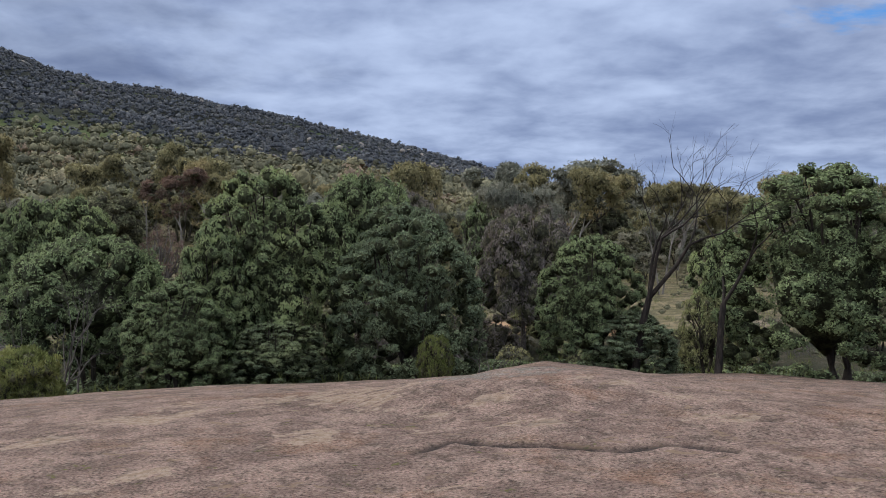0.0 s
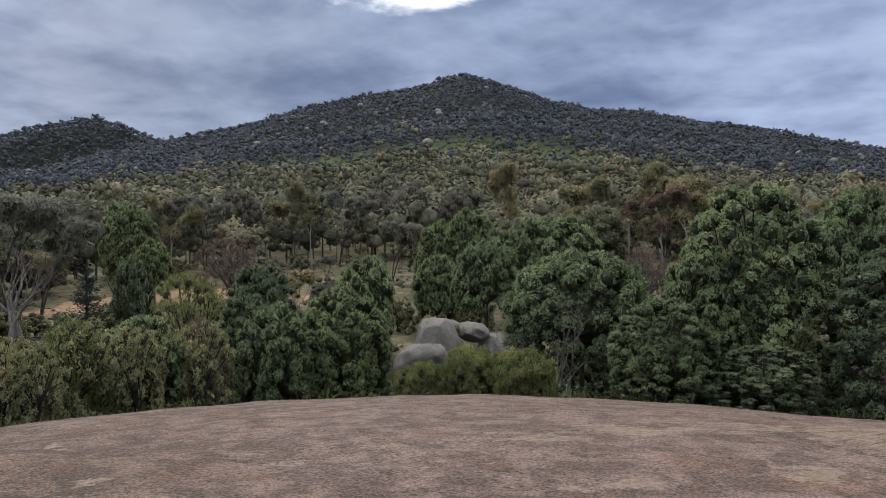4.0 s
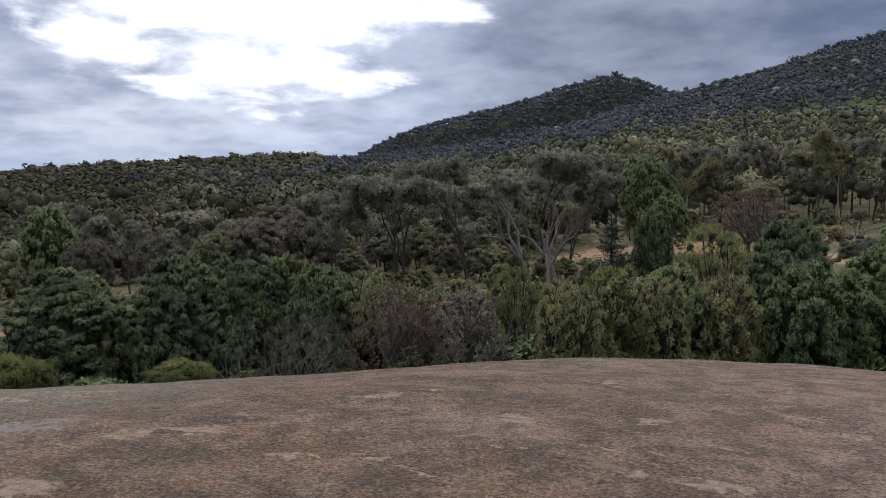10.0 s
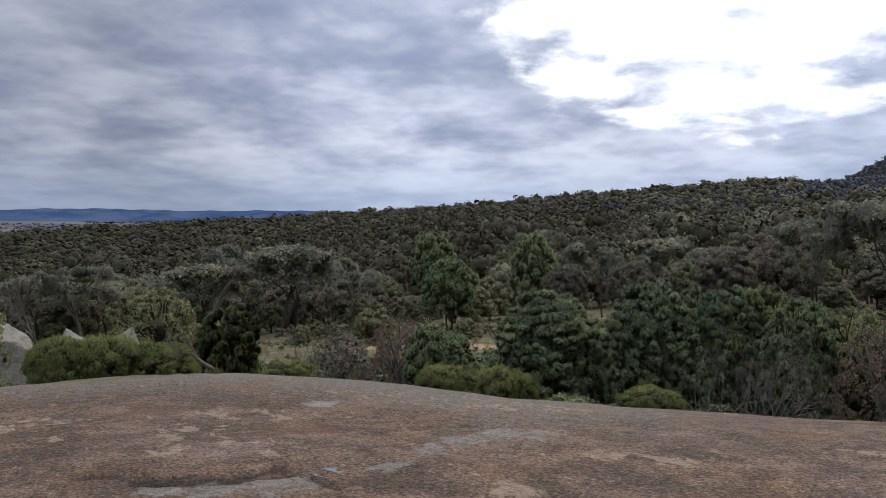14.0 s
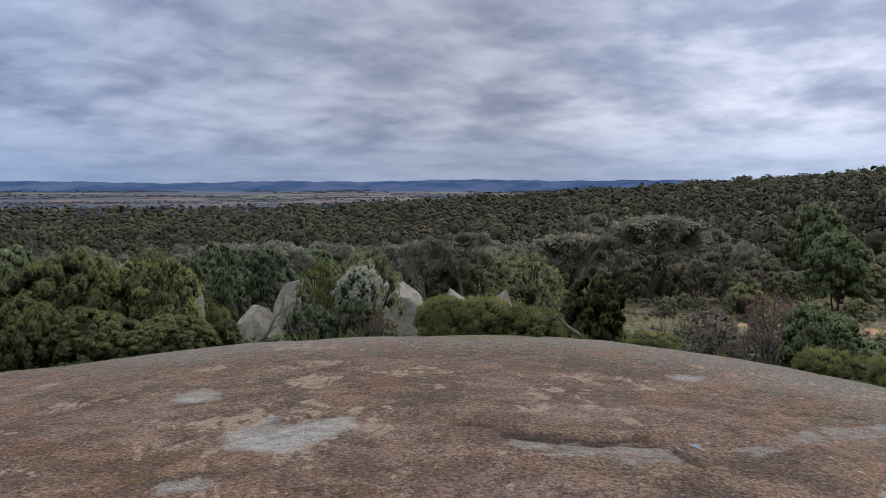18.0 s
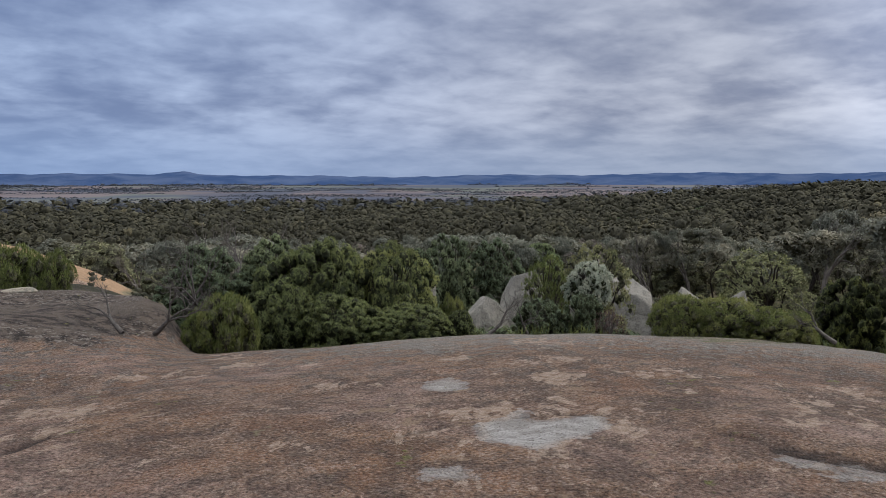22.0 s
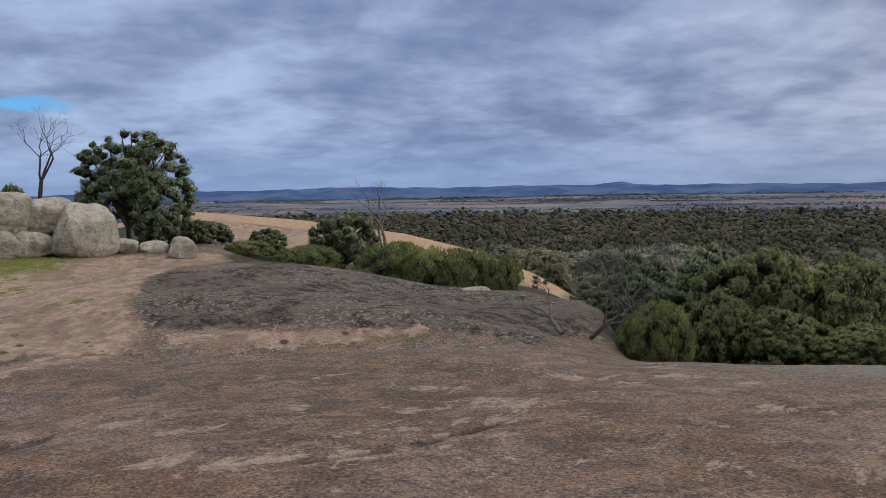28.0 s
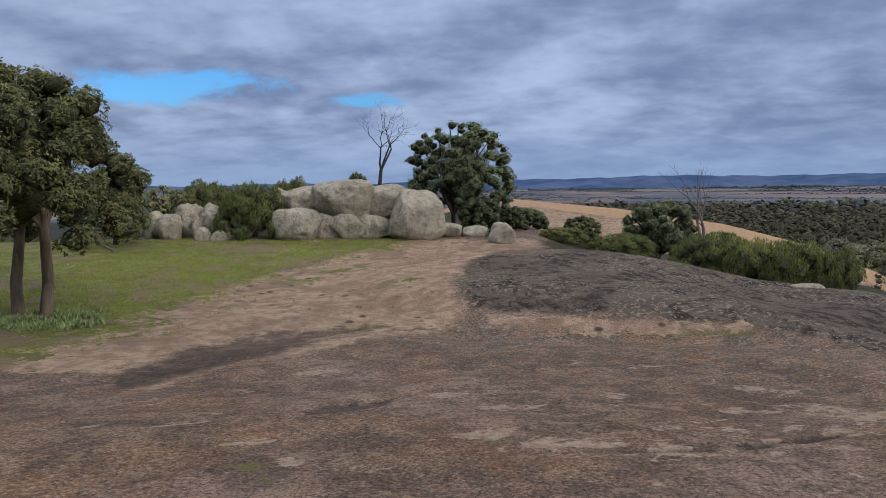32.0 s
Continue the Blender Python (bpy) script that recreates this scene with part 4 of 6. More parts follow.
oval("tan", 2.49, 7.26, 0.28, 0.17, -19, 0.85)
oval("tan", -0.67, 8.12, 0.26, 0.13, 5, 0.85)
oval("tan", 2.19, 8.11, 0.24, 0.15, -15, 0.85)
oval("tan", -0.12, 7.80, 0.22, 0.13, 1, 0.85)
oval("tan", -2.02, 5.69, 0.18, 0.16, 20, 0.85)
oval("tan", -6.12, 5.97, 0.06, 0.27, 46, 0.85)
oval("tan", -6.91, 4.56, 0.08, 0.16, 57, 0.85)
oval("tan", -3.83, 6.70, 0.19, 0.20, 30, 0.85)
oval("tan", -5.32, 3.84, 0.14, 0.13, 54, 0.85)
oval("tan", -1.04, 6.94, 0.27, 0.36, 9, 0.85)
oval("tan", -4.16, 5.85, 0.14, 0.14, 35, 0.85)
oval("tan", -6.73, 7.13, 0.18, 0.35, 43, 0.85)
oval("tan", -2.76, 8.77, 0.26, 0.29, 17, 0.85)
oval("tan", -5.78, 2.85, 0.16, 0.19, 64, 0.90)
oval("tan", -5.42, 3.85, 0.11, 0.10, 55, 0.90)
oval("tan", -6.42, 0.62, 0.21, 0.19, 84, 0.90)
oval("tan", -3.91, 3.19, 0.27, 0.11, 51, 0.90)
oval("tan", -6.51, 0.13, 0.18, 0.20, 89, 0.90)
oval("tan", -7.11, 4.60, 0.08, 0.16, 57, 0.90)
oval("tan", -5.15, 5.95, 0.08, 0.14, 41, 0.90)
oval("tan", -4.51, 4.97, 0.13, 0.16, 42, 0.90)
oval("tan", -7.12, 2.24, 0.20, 0.13, 73, 0.90)
oval("tan", -4.31, 2.93, 0.07, 0.08, 56, 0.90)
oval("tan", -6.22, -5.83, 0.40, 0.32, 133, 0.70)
oval("tan", -5.63, -5.20, 0.28, 0.38, 133, 0.70)
oval("tan", -6.01, -4.06, 0.09, 0.29, 124, 0.70)
oval("tan", -4.29, -6.14, 0.11, 0.23, 145, 0.70)
oval("tan", -6.34, -3.27, 0.21, 0.59, 117, 0.70)
oval("tan", -6.57, -4.69, 0.45, 0.29, 126, 0.70)
oval("tan", -7.54, -7.27, 0.44, 0.71, 134, 0.70)
oval("tan", -3.40, -8.35, 0.28, 0.36, 158, 0.70)
oval("tan", -4.55, -8.15, 0.22, 0.28, 151, 0.70)
oval("tan", -4.42, -9.56, 0.28, 0.79, 155, 0.70)
oval("tan", -5.61, -6.62, 0.25, 0.27, 140, 0.70)
oval("tan", -4.85, -2.97, 0.05, 0.07, 121, 0.70)
oval("tan", -1.63, -6.37, 0.70, 0.18, 166, 0.60)
oval("tan", -1.34, -8.04, 0.22, 0.25, 171, 0.60)
oval("tan", -1.04, -6.95, 0.11, 0.15, 171, 0.60)
oval("tan", -2.85, -8.46, 0.24, 0.17, 161, 0.60)
oval("tan", -1.16, -5.64, 0.11, 0.10, 168, 0.60)
oval("tan", -4.54, -7.94, 0.27, 0.26, 150, 0.60)
oval("tan", -4.14, -8.38, 0.41, 0.26, 154, 0.60)
oval("tan", -2.68, -4.87, 0.23, 0.12, 151, 0.60)
oval("tan", -0.44, -6.10, 0.09, 0.11, 176, 0.75)
oval("tan", -2.90, -8.36, 0.13, 0.15, 161, 0.75)
oval("tan", -1.55, -7.98, 0.22, 0.30, 169, 0.75)
oval("tan", 0.14, -5.64, 0.55, 0.16, -179, 0.75)
oval("tan", -0.95, -6.18, 0.25, 0.12, 171, 0.75)
oval("tan", -0.52, -5.56, 0.33, 0.08, 175, 0.75)
oval("tan", -1.90, -7.17, 0.46, 0.38, 165, 0.75)
oval("tan", -4.09, -6.30, 0.24, 0.19, 147, 0.75)
oval("tan", -1.31, -5.92, 0.32, 0.10, 168, 0.75)
oval("tan", 0.39, -5.61, 0.71, 0.15, -176, 0.80)
oval("tan", 1.20, -4.96, 0.31, 0.08, -166, 0.80)
oval("tan", -0.53, -6.15, 0.11, 0.08, 175, 0.80)
oval("tan", 1.81, -4.99, 0.09, 0.10, -160, 0.80)
oval("tan", -0.14, -7.30, 0.11, 0.26, 179, 0.80)
oval("tan", 1.17, -7.02, 0.33, 0.16, -171, 0.80)
oval("tan", -1.33, -8.03, 0.21, 0.19, 171, 0.80)
oval("tan", -1.26, -5.90, 0.30, 0.12, 168, 0.80)
oval("tan", -0.43, -5.69, 0.22, 0.06, 176, 0.80)
oval("tan", -0.40, -4.90, 0.06, 0.07, 175, 0.80)
oval("tan", 2.88, -8.17, 0.36, 0.15, -161, 0.80)
oval("tan", 0.68, -6.59, 0.31, 0.13, -174, 0.80)
oval("tan", -1.06, -7.06, 0.11, 0.16, 171, 0.80)
oval("tan", 2.22, -5.33, 0.22, 0.10, -157, 0.80)
seam("crack", [(-0.20, 6.36), (0.08, 6.73), (0.43, 6.51), (0.94, 6.40), (1.39, 6.29), (1.74, 6.49), (2.14, 6.21)], 0.065, 1.00)
seam("crack", [(0.72, 7.16), (1.06, 7.21), (1.36, 6.76)], 0.02, 0.60)
seam("crack", [(3.65, 7.62), (3.97, 7.47)], 0.03, 0.70)
seam("crack", [(-2.27, 9.74), (-0.92, 8.41), (-0.33, 7.77)], 0.02, 0.50)
seam("crack", [(0.21, 8.26), (0.63, 7.93), (0.94, 7.81)], 0.02, 0.50)
seam("crack", [(2.29, 7.39), (2.83, 7.01)], 0.02, 0.60)
seam("crack", [(-3.56, 6.76), (-3.44, 7.07), (-3.18, 7.13)], 0.02, 0.60)
seam("crack", [(-3.25, 6.80), (-3.17, 7.04), (-2.98, 7.29)], 0.02, 0.70)
seam("crack", [(-2.19, 9.54), (-1.50, 8.51), (-0.68, 8.00)], 0.02, 0.50)
seam("crack", [(-4.74, -2.64), (-4.81, -2.19), (-4.97, -2.00), (-5.14, -1.83)], 0.03, 1.00)
seam("crack", [(-7.27, -1.39), (-7.36, -1.16), (-7.52, -0.96)], 0.02, 0.80)
seam("crack", [(-5.14, -1.68), (-4.99, -1.54), (-4.90, -1.43)], 0.02, 0.80)
seam("crack", [(-4.74, -2.78), (-4.94, -2.39), (-4.94, -2.09), (-5.33, -1.94)], 0.02, 0.90)
seam("crack", [(-5.09, -1.63), (-5.04, -1.52)], 0.02, 0.80)
seam("crack", [(-4.32, -4.36), (-4.56, -4.25), (-4.82, -3.98)], 0.02, 0.60)
seam("crack", [(-3.14, -4.46), (-3.41, -4.50), (-3.73, -4.50)], 0.02, 0.60)
seam("crack", [(-0.95, -5.74), (-1.24, -5.95), (-1.64, -6.26)], 0.03, 0.90)
seam("crack", [(-0.36, -5.81), (-0.79, -5.77)], 0.02, 0.50)
seam("crack", [(-0.20, -5.54), (-0.78, -5.68)], 0.02, 0.80)
seam("crack", [(-0.91, -5.79), (-1.27, -5.98), (-1.67, -6.27)], 0.02, 0.90)
seam("crack", [(-4.82, -3.03), (-4.80, -2.67), (-4.88, -2.18), (-5.23, -1.90)], 0.02, 0.80)
spot("wet", [(2.27, -6.12), (2.25, -6.54), (1.90, -6.66), (1.65, -6.89), (1.64, -6.59), (1.88, -6.32)], 0.08, 1.00)
spot("wet", [(5.15, -7.56), (5.12, -8.51), (5.14, -9.53), (4.36, -10.34), (3.37, -11.15), (2.90, -11.24), (3.18, -10.56), (3.62, -10.06), (3.65, -9.06), (4.14, -8.37), (4.38, -7.57), (4.66, -7.33)], 0.35, 0.95)
spot("wet", [(4.85, -8.41), (5.00, -9.30), (4.80, -10.22), (4.06, -10.94), (3.17, -11.02), (3.51, -10.08), (3.65, -9.11), (4.22, -8.59), (4.58, -7.99)], 0.35, 0.80)
spot("moss", [(0.90, -11.70), (0.11, -11.60), (-0.63, -11.54), (-1.85, -11.54), (-1.91, -11.26), (-0.76, -11.23), (0.11, -11.39), (0.88, -11.52)], 0.20, 1.00)
spot("moss", [(0.11, -11.56), (-0.53, -11.60), (-1.78, -11.49), (-1.91, -11.32), (-1.16, -11.29), (-0.31, -11.33)], 0.25, 0.80)
spot("moss", [(1.70, -11.67), (1.05, -11.64), (0.38, -11.64), (1.29, -11.46)], 0.25, 0.60)
spot("moss", [(-10.18, -7.01), (-28.59, -17.85), (-29.51, -15.95), (-11.00, -5.73), (-9.45, -5.57), (-8.99, -5.89)], 0.25, 0.60)
spot("moss", [(-10.39, -3.88), (-11.12, -3.33), (-9.71, -3.03), (-9.69, -3.53)], 0.20, 0.40)
spot("moss", [(-25.79, -21.04), (-27.57, -19.71), (-28.16, -17.65), (-9.44, -6.09), (-8.73, -6.45)], 0.25, 0.50)
spot("soil", [(1.72, -11.84), (0.59, -11.79), (-0.93, -11.62), (-1.86, -11.60), (-1.77, -11.49), (-0.77, -11.30), (0.58, -11.40), (1.61, -11.50)], 0.25, 1.0)
spot("soil", [(4.53, -7.31), (4.50, -8.08), (4.00, -8.63), (3.90, -9.64), (3.33, -10.54), (2.10, -11.27), (2.27, -10.62), (3.02, -10.08), (3.35, -9.01), (4.11, -8.33), (4.17, -7.32)], 0.30, 0.80)
spot("soil", [(7.17, -8.74), (7.11, -10.91), (6.55, -13.76), (5.71, -15.50), (5.47, -17.64), (4.74, -18.82), (1.86, -19.21), (1.55, -18.68), (2.20, -16.17), (2.51, -14.81), (2.48, -13.11), (1.95, -11.73), (2.24, -11.19), (3.18, -10.56), (3.93, -9.71), (4.83, -8.99), (5.09, -7.95), (6.43, -7.89)], 0.35, 1.10)
spot("grass", [(12.78, -8.95), (8.00, -7.97), (6.55, -8.03), (6.39, -8.95), (6.13, -9.97), (6.34, -11.63), (6.24, -13.58), (5.92, -15.42), (5.24, -16.92), (4.60, -18.04), (5.13, -19.21), (7.23, -19.44), (9.08, -18.28), (11.98, -19.27), (14.24, -16.95)], 0.60, 0.80)
oval("grass", 5.65, -17.39, 1.11, 0.60, -162, 0.55)
oval("grass", 5.03, -14.91, 0.77, 0.67, -161, 0.55)
oval("grass", 3.51, -13.43, 0.46, 0.26, -165, 0.55)
oval("grass", 5.53, -13.90, 0.53, 0.41, -158, 0.55)
oval("grass", 5.56, -11.76, 0.35, 0.26, -155, 0.55)
oval("soil", 6.79, -18.30, 0.92, 0.36, -160, 1.20)
oval("soil", 6.67, -15.23, 0.45, 0.29, -156, 1.20)
oval("soil", 6.39, -11.07, 0.51, 0.48, -150, 1.20)
oval("soil", 6.27, -12.40, 0.39, 0.34, -153, 1.20)
spot("black", [(2.49, -12.97), (2.24, -14.42), (1.98, -15.39), (0.85, -15.70), (-1.69, -23.23), (-4.25, -21.58), (-5.74, -19.64), (-3.34, -11.28), (-2.55, -11.28), (-1.85, -11.57), (-0.19, -11.67), (0.99, -11.82), (1.64, -11.88), (2.08, -11.99)], 0.30, 1.00)
spot("black", [(2.78, -15.41), (1.00, -15.55), (-0.87, -22.89), (-3.53, -23.83), (-5.30, -21.52), (-7.38, -22.05), (-8.18, -22.39), (-7.80, -20.21), (-3.16, -10.67), (-2.68, -11.26), (-2.25, -11.51), (-1.05, -11.70), (0.39, -11.96), (2.25, -12.62)], 0.30, 1.00)
spot("black", [(-3.2, -11.5), (-4.9, -12.2), (-6.3, -14.2), (-6.9, -17.2), (-4.8, -18.0), (-3.0, -15.0)], 0.30, 0.90)
SPOT["grass"] = np.maximum(SPOT["grass"], smooth(YAW, 212, 222) * smooth(R, 9, 12))
zone(me, "brown", 0.12 + 0.88 * smooth(YAW, 34, 66))
edge = 2.4 / np.tan(np.radians(np.interp(YAW, EDGE_YAW, EDGE_DIP)))
# where the lichen and the painted sheen lie
zone(me, "lichen_sheen", smooth(R - edge, -6.2, -1.2) * (0.10 + 0.75 * smooth(YAW, 62, 100)) * (1 - 0.6 * smooth(YAW, 140, 158)) + 0.7 * bump(X, Y, 0.5, 9.3, 1.3, 0.7))
zone(me, "lichen", 0.25 + 0.75 * smooth(YAW, 95, 125) * smooth(R, 6, 10) + 0.5 * smooth(R, 9.5, 12))
zone(me, "litter", smooth(R - edge, 0.8, 2.2) * (1 - smooth(YAW, 156.0, 158.5)) + smooth(R, 16.6, 18.2) * (1 - smooth(R, 24.5, 26.5)) * smooth(YAW, 150, 160) * (1 - smooth(YAW, 182, 187)) + 0.8 * smooth(R, 20.5, 22.0) * smooth(YAW, 186, 190))
SPOT["black"] *= 0.95
SPOT["soil"] = np.maximum(SPOT["soil"], smooth(R, 25, 27) * smooth(YAW, 160, 164))
for key, values in SPOT.items():
    zone(me, key, values)
v[:, 2] -= 0.028 * SPOT["crack"] + 0.012 * np.minimum(1, SPOT["pale"]) - 0.02 * SPOT["grass"] + 0.04 * SPOT["wet"]
me.vertices.foreach_set("co", v.astype(np.float32).ravel())
me.update()

outcrop = tagged(new("rock_floor", me), "broad dome of weathered pink-brown granite with lichen and soil", "rock", kind="structure")

far_yaw = np.concatenate([np.arange(-42, 232, 0.45), np.arange(232, 318, 3.0)])
far_r = np.concatenate([np.geomspace(30.0, 1000.0, 120), np.geomspace(1030.0, 4950.0, 42)])
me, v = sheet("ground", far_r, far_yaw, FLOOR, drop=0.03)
fx, fy = v[:, 0], v[:, 1]
fr, fa = np.hypot(fx, fy), np.degrees(np.arctan2(-fx, fy))
fa = np.where(fa < -60, fa + 360, fa)
open_dome = smooth(fa, 160, 164) * (1 - smooth(fa, 205, 215)) * (1 - smooth(fr, 48, 56))
for sy, sr, across, along in ((99, 44, 8, 4), (53, 60, 9, 6), (43, 52, 5, 4), (-7, 33, 5, 4), (20, 46, 6, 4)):
    cx, cy = polar(sy, sr)
    open_dome = np.maximum(open_dome, 0.9 * bump(fx, fy, cx, cy, across, along, sy))
zone(me, "bare", open_dome)
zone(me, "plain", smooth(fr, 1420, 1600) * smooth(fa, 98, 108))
zone(me, "glade", np.exp(-((fr - 400) / 45.0) ** 2) * smooth(fa, 14, 22) * (1 - smooth(fa, 40, 50)))
ground = tagged(new("ground", me), "dry bushland slopes and pale pasture plain", "ground", kind="structure")

# the ranges at the edge of the plain, coloured haze-blue
yaw = np.arange(95, 235, 0.25)
crest = 0.30 + 0.10 * np.sin(yaw * 0.11 + 1.0) + 0.05 * np.sin(yaw * 0.47) + 0.025 * np.sin(yaw * 1.9 + 1) + 0.015 * np.sin(yaw * 4.3)
crest = crest + 0.26 * np.exp(-np.abs((yaw - 158.4) / 1.25) ** 1.5) + 0.06 * np.exp(-((yaw - 157) / 5.0) ** 2)
rings = [(4200.0, 0.0), (4330.0, 0.30), (4450.0, 0.62), (4560.0, 0.86), (4680.0, 1.0), (4800.0, 0.7)]
a = np.radians(yaw)
vs = []
for i, (r, t) in enumerate(rings):
    rr = r + 45 * np.sin(yaw * (1.3 + 0.2 * i) + i * 2.0)
    top = 1.6 + 4680 * np.tan(np.radians(crest))
    z = -32.0 + (top + 32.0) * np.clip(t + 0.10 * np.sin(yaw * 2.1 + i * 1.7) * (t < 1), 0, 1)
    vs.append(np.stack([-np.sin(a) * rr, np.cos(a) * rr, z], 1))
n = len(yaw)
i, j = np.meshgrid(np.arange(len(rings) - 1), np.arange(n - 1), indexing="ij")
f = np.stack([i * n + j, i * n + j + 1, (i + 1) * n + j + 1, (i + 1) * n + j], 2).reshape(-1, 4)
tagged(new("backdrop_ranges", mesh_of("ranges", np.concatenate(vs), f, RANGE, True)), "low ranges on the far edge of the plain, blue with painted haze", "hills", kind="structure")


# ---- plants: a few of each kind, then set out ----
PROTO = {}


def keep(kind, ob, tall, wide):
    PROTO.setdefault(kind, []).append((ob, tall, wide))


def make_wattle(kind, leaf, label, seeds, count, size=0.17, tall=5.0, wide=5.0, low=0.25, lobes=34, name="wattle_tree", category="tree", wood=None, core=0.80, slim=0.42, droop=-0.5, inner=None, spiky=False):
    for s in seeds:
        rng = np.random.default_rng(s)
        parts = mass(rng, wide, tall, low, lobes)
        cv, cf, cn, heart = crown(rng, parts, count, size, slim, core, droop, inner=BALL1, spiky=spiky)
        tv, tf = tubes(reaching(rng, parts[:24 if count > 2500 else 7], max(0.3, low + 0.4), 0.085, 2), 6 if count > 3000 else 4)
        keep(kind, plant(name, label, category, mesh_of("leaves", cv, cf, leaf, normals=cn), mesh_of("wood", tv, tf, wood or BARK, True), heart=heart and mesh_of("heart", heart[0], heart[1], inner or INNER_SHADE, normals=heart[2])), max(c[2] + r[2] for c, r in parts), wide)


def make_gum(kind, leaf, label, seeds, count, size=0.34, tall=8.0, wood=None, pads=42, pad=(0.42, 0.85), flat=0.5, low=0.5, stem=0.42, name="gum_tree", inner=None):
    for s in seeds:
        rng = np.random.default_rng(s)
        segs, tips = [], []
        for k in range(2 if s % 2 else 1):
            a, b = grow(rng, (rng.uniform(-0.2, 0.2), rng.uniform(-0.2, 0.2), -0.3), (rng.uniform(-0.25, 0.25), rng.uniform(-0.25, 0.25), 1), tall * stem, tall * 0.013, 3, 0.16, 0.62, (2, 3), 0.66, 0.10)
            segs += a
            tips += b
        ends = [(p, d) for p, d in tips if p[2] > tall * low]
        rng.shuffle(ends)
        # pads of leaves at the limbs' ends, wide and domed
        lid = tall * (low + 0.22)
        parts = [(np.array([p[0] * 1.35, p[1] * 1.35, min(p[2], lid + (p[2] - lid) * 0.5) + 0.1]), (w, w, w * flat)) for p, d in ends[:pads] for w in (rng.uniform(*pad) * tall / 8.0,)]
        segs = [tuple(np.array([q[0] * k, q[1] * k, min(q[2], lid + (q[2] - lid) * 0.5)]) for q in g[:2] for k in (1.0 + 0.35 * min(1.0, max(0.0, q[2] / lid)),)) + g[2:] for g in segs]
        top = max(c[2] + r[2] for c, r in parts)
        far = np.percentile([math.hypot(c[0], c[1]) + r[0] for c, r in parts], 85)
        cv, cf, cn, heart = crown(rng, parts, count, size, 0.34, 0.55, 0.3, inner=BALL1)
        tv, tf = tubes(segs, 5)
        keep(kind, plant(name, label, "tree", mesh_of("leaves", cv, cf, leaf, normals=cn), mesh_of("wood", tv, tf, wood or BARK_PALE, True), heart=heart and mesh_of("heart", heart[0], heart[1], inner or INNER_SHADE_OLIVE, normals=heart[2])), top, far * 2)


def make_dead(kind, label, seeds, mat, tall=5.0, depth=5, radius=0.09, spread=0.6, name="dead_tree", stems=1, bend=0.17, fork=(2, 3), low=0.34):
    for s in seeds:
        rng = np.random.default_rng(s)
        segs = []
        for k in range(stems):
            w = (rng.uniform(-0.3, 0.3) * stems, rng.uniform(-0.3, 0.3) * stems, 1.0)
            a, _ = grow(rng, (rng.uniform(-0.1, 0.1) * stems, rng.uniform(-0.1, 0.1) * stems, -0.2), w, tall * low, radius, depth, bend, spread, fork, 0.74, 0.05)
            segs += a
        p = np.array([q for _, q, _, _ in segs])
        v, f = tubes(segs, 5 if stems == 1 else 3)
        ob = tagged(new(name), label, "dead tree" if "tree" in name else "dead shrub")
        wood = child("trunk" if stems == 1 else "twig_tangle", mesh_of("wood", v, f, mat, True), ob)
        if stems > 1:
            wood["kind"] = "stuff"
        keep(kind, ob, p[:, 2].max(), np.hypot(p[:, 0], p[:, 1]).max() * 2)


def make_conifer(kind, leaf, label, seeds, tall=4.0, wide=2.2):
    for s in seeds:
        rng = np.random.default_rng(s)
        segs = [((0, 0, -0.2), (0, 0, tall), 0.08, 0.02)]
        at, out = [], []
        for i in range(90):
            t = rng.uniform(0.08, 1.0)
            a = rng.uniform(0, 6.28)
            l = wide * 0.5 * (1.05 - t) ** 0.8 * rng.uniform(0.6, 1.1)
            p = np.array([0, 0, tall * t])
            q = p + np.array([math.cos(a) * l, math.sin(a) * l, 0.25 * l])
            segs.append((p, q, 0.02, 0.006))
            u = rng.uniform(0.2, 1.05, (34, 1))
            at.append(p + (q - p) * u + rng.normal(0, 0.07, (34, 3)))
            out.append(np.tile((q - p) / (l + 1e-6), (34, 1)))
        lv, lf = leaves(rng, np.concatenate(at), np.concatenate(out), 0.16, 0.2)
        tv, tf = tubes(segs, 4)
        keep(kind, plant("conifer", label, "tree", mesh_of("leaves", lv, lf, leaf), mesh_of("wood", tv, tf, BARK, True)), tall, wide)


LAID = []


def below_view(yaw, r, tall, wide):
    """The height to which a filling plant may rise without hiding the trees that stand behind it."""
    g = height1(*polar(yaw, r))
    half = math.degrees(wide / r) * 0.5
    for y0, r0, foot, top, half0 in LAID:
        if r0 > r + 1.0 and abs(y0 - yaw) < half + half0 * 0.8:
            line = 1.6 + (foot + 0.18 * (top - foot) - 1.6) * r / r0
            tall = min(tall, line - g)
    return tall


def lay(kind, yaw, r, tall, wide):
    """A single plant whose place is known."""
    got = place(kind, yaw, r, tall, wide)
    g = height1(*polar(yaw, r))
    LAID.append((yaw, r, g, g + tall, math.degrees(wide / r) * 0.5))
    return got


def place(kind, yaw, r, tall, wide, turn=None, lean=0.0, label=""):
    kinds = PROTO[kind]
    k = int(abs(yaw * 7.3 + r * 3.1)) % len(kinds)
    ob, t0, w0 = kinds[k]
    if kind in ("dead_tall", "dead_pale"):
        wide = w0 * tall / t0 * min(1.25, max(0.8, wide / (w0 * tall / t0)))
    slack = (wide / w0) / (tall / t0)
    if kind not in ("broom", "bush", "bush_dark"):
        wide = wide * min(max(slack, 0.62), 1.7) / slack
    got = stand(ob, yaw, r, tall / t0, wide / w0, (yaw * 47.0 + r * 31.0) % 360 if turn is None else turn, 0.06, lean)
    if label:
        got["label"] = label
    return got


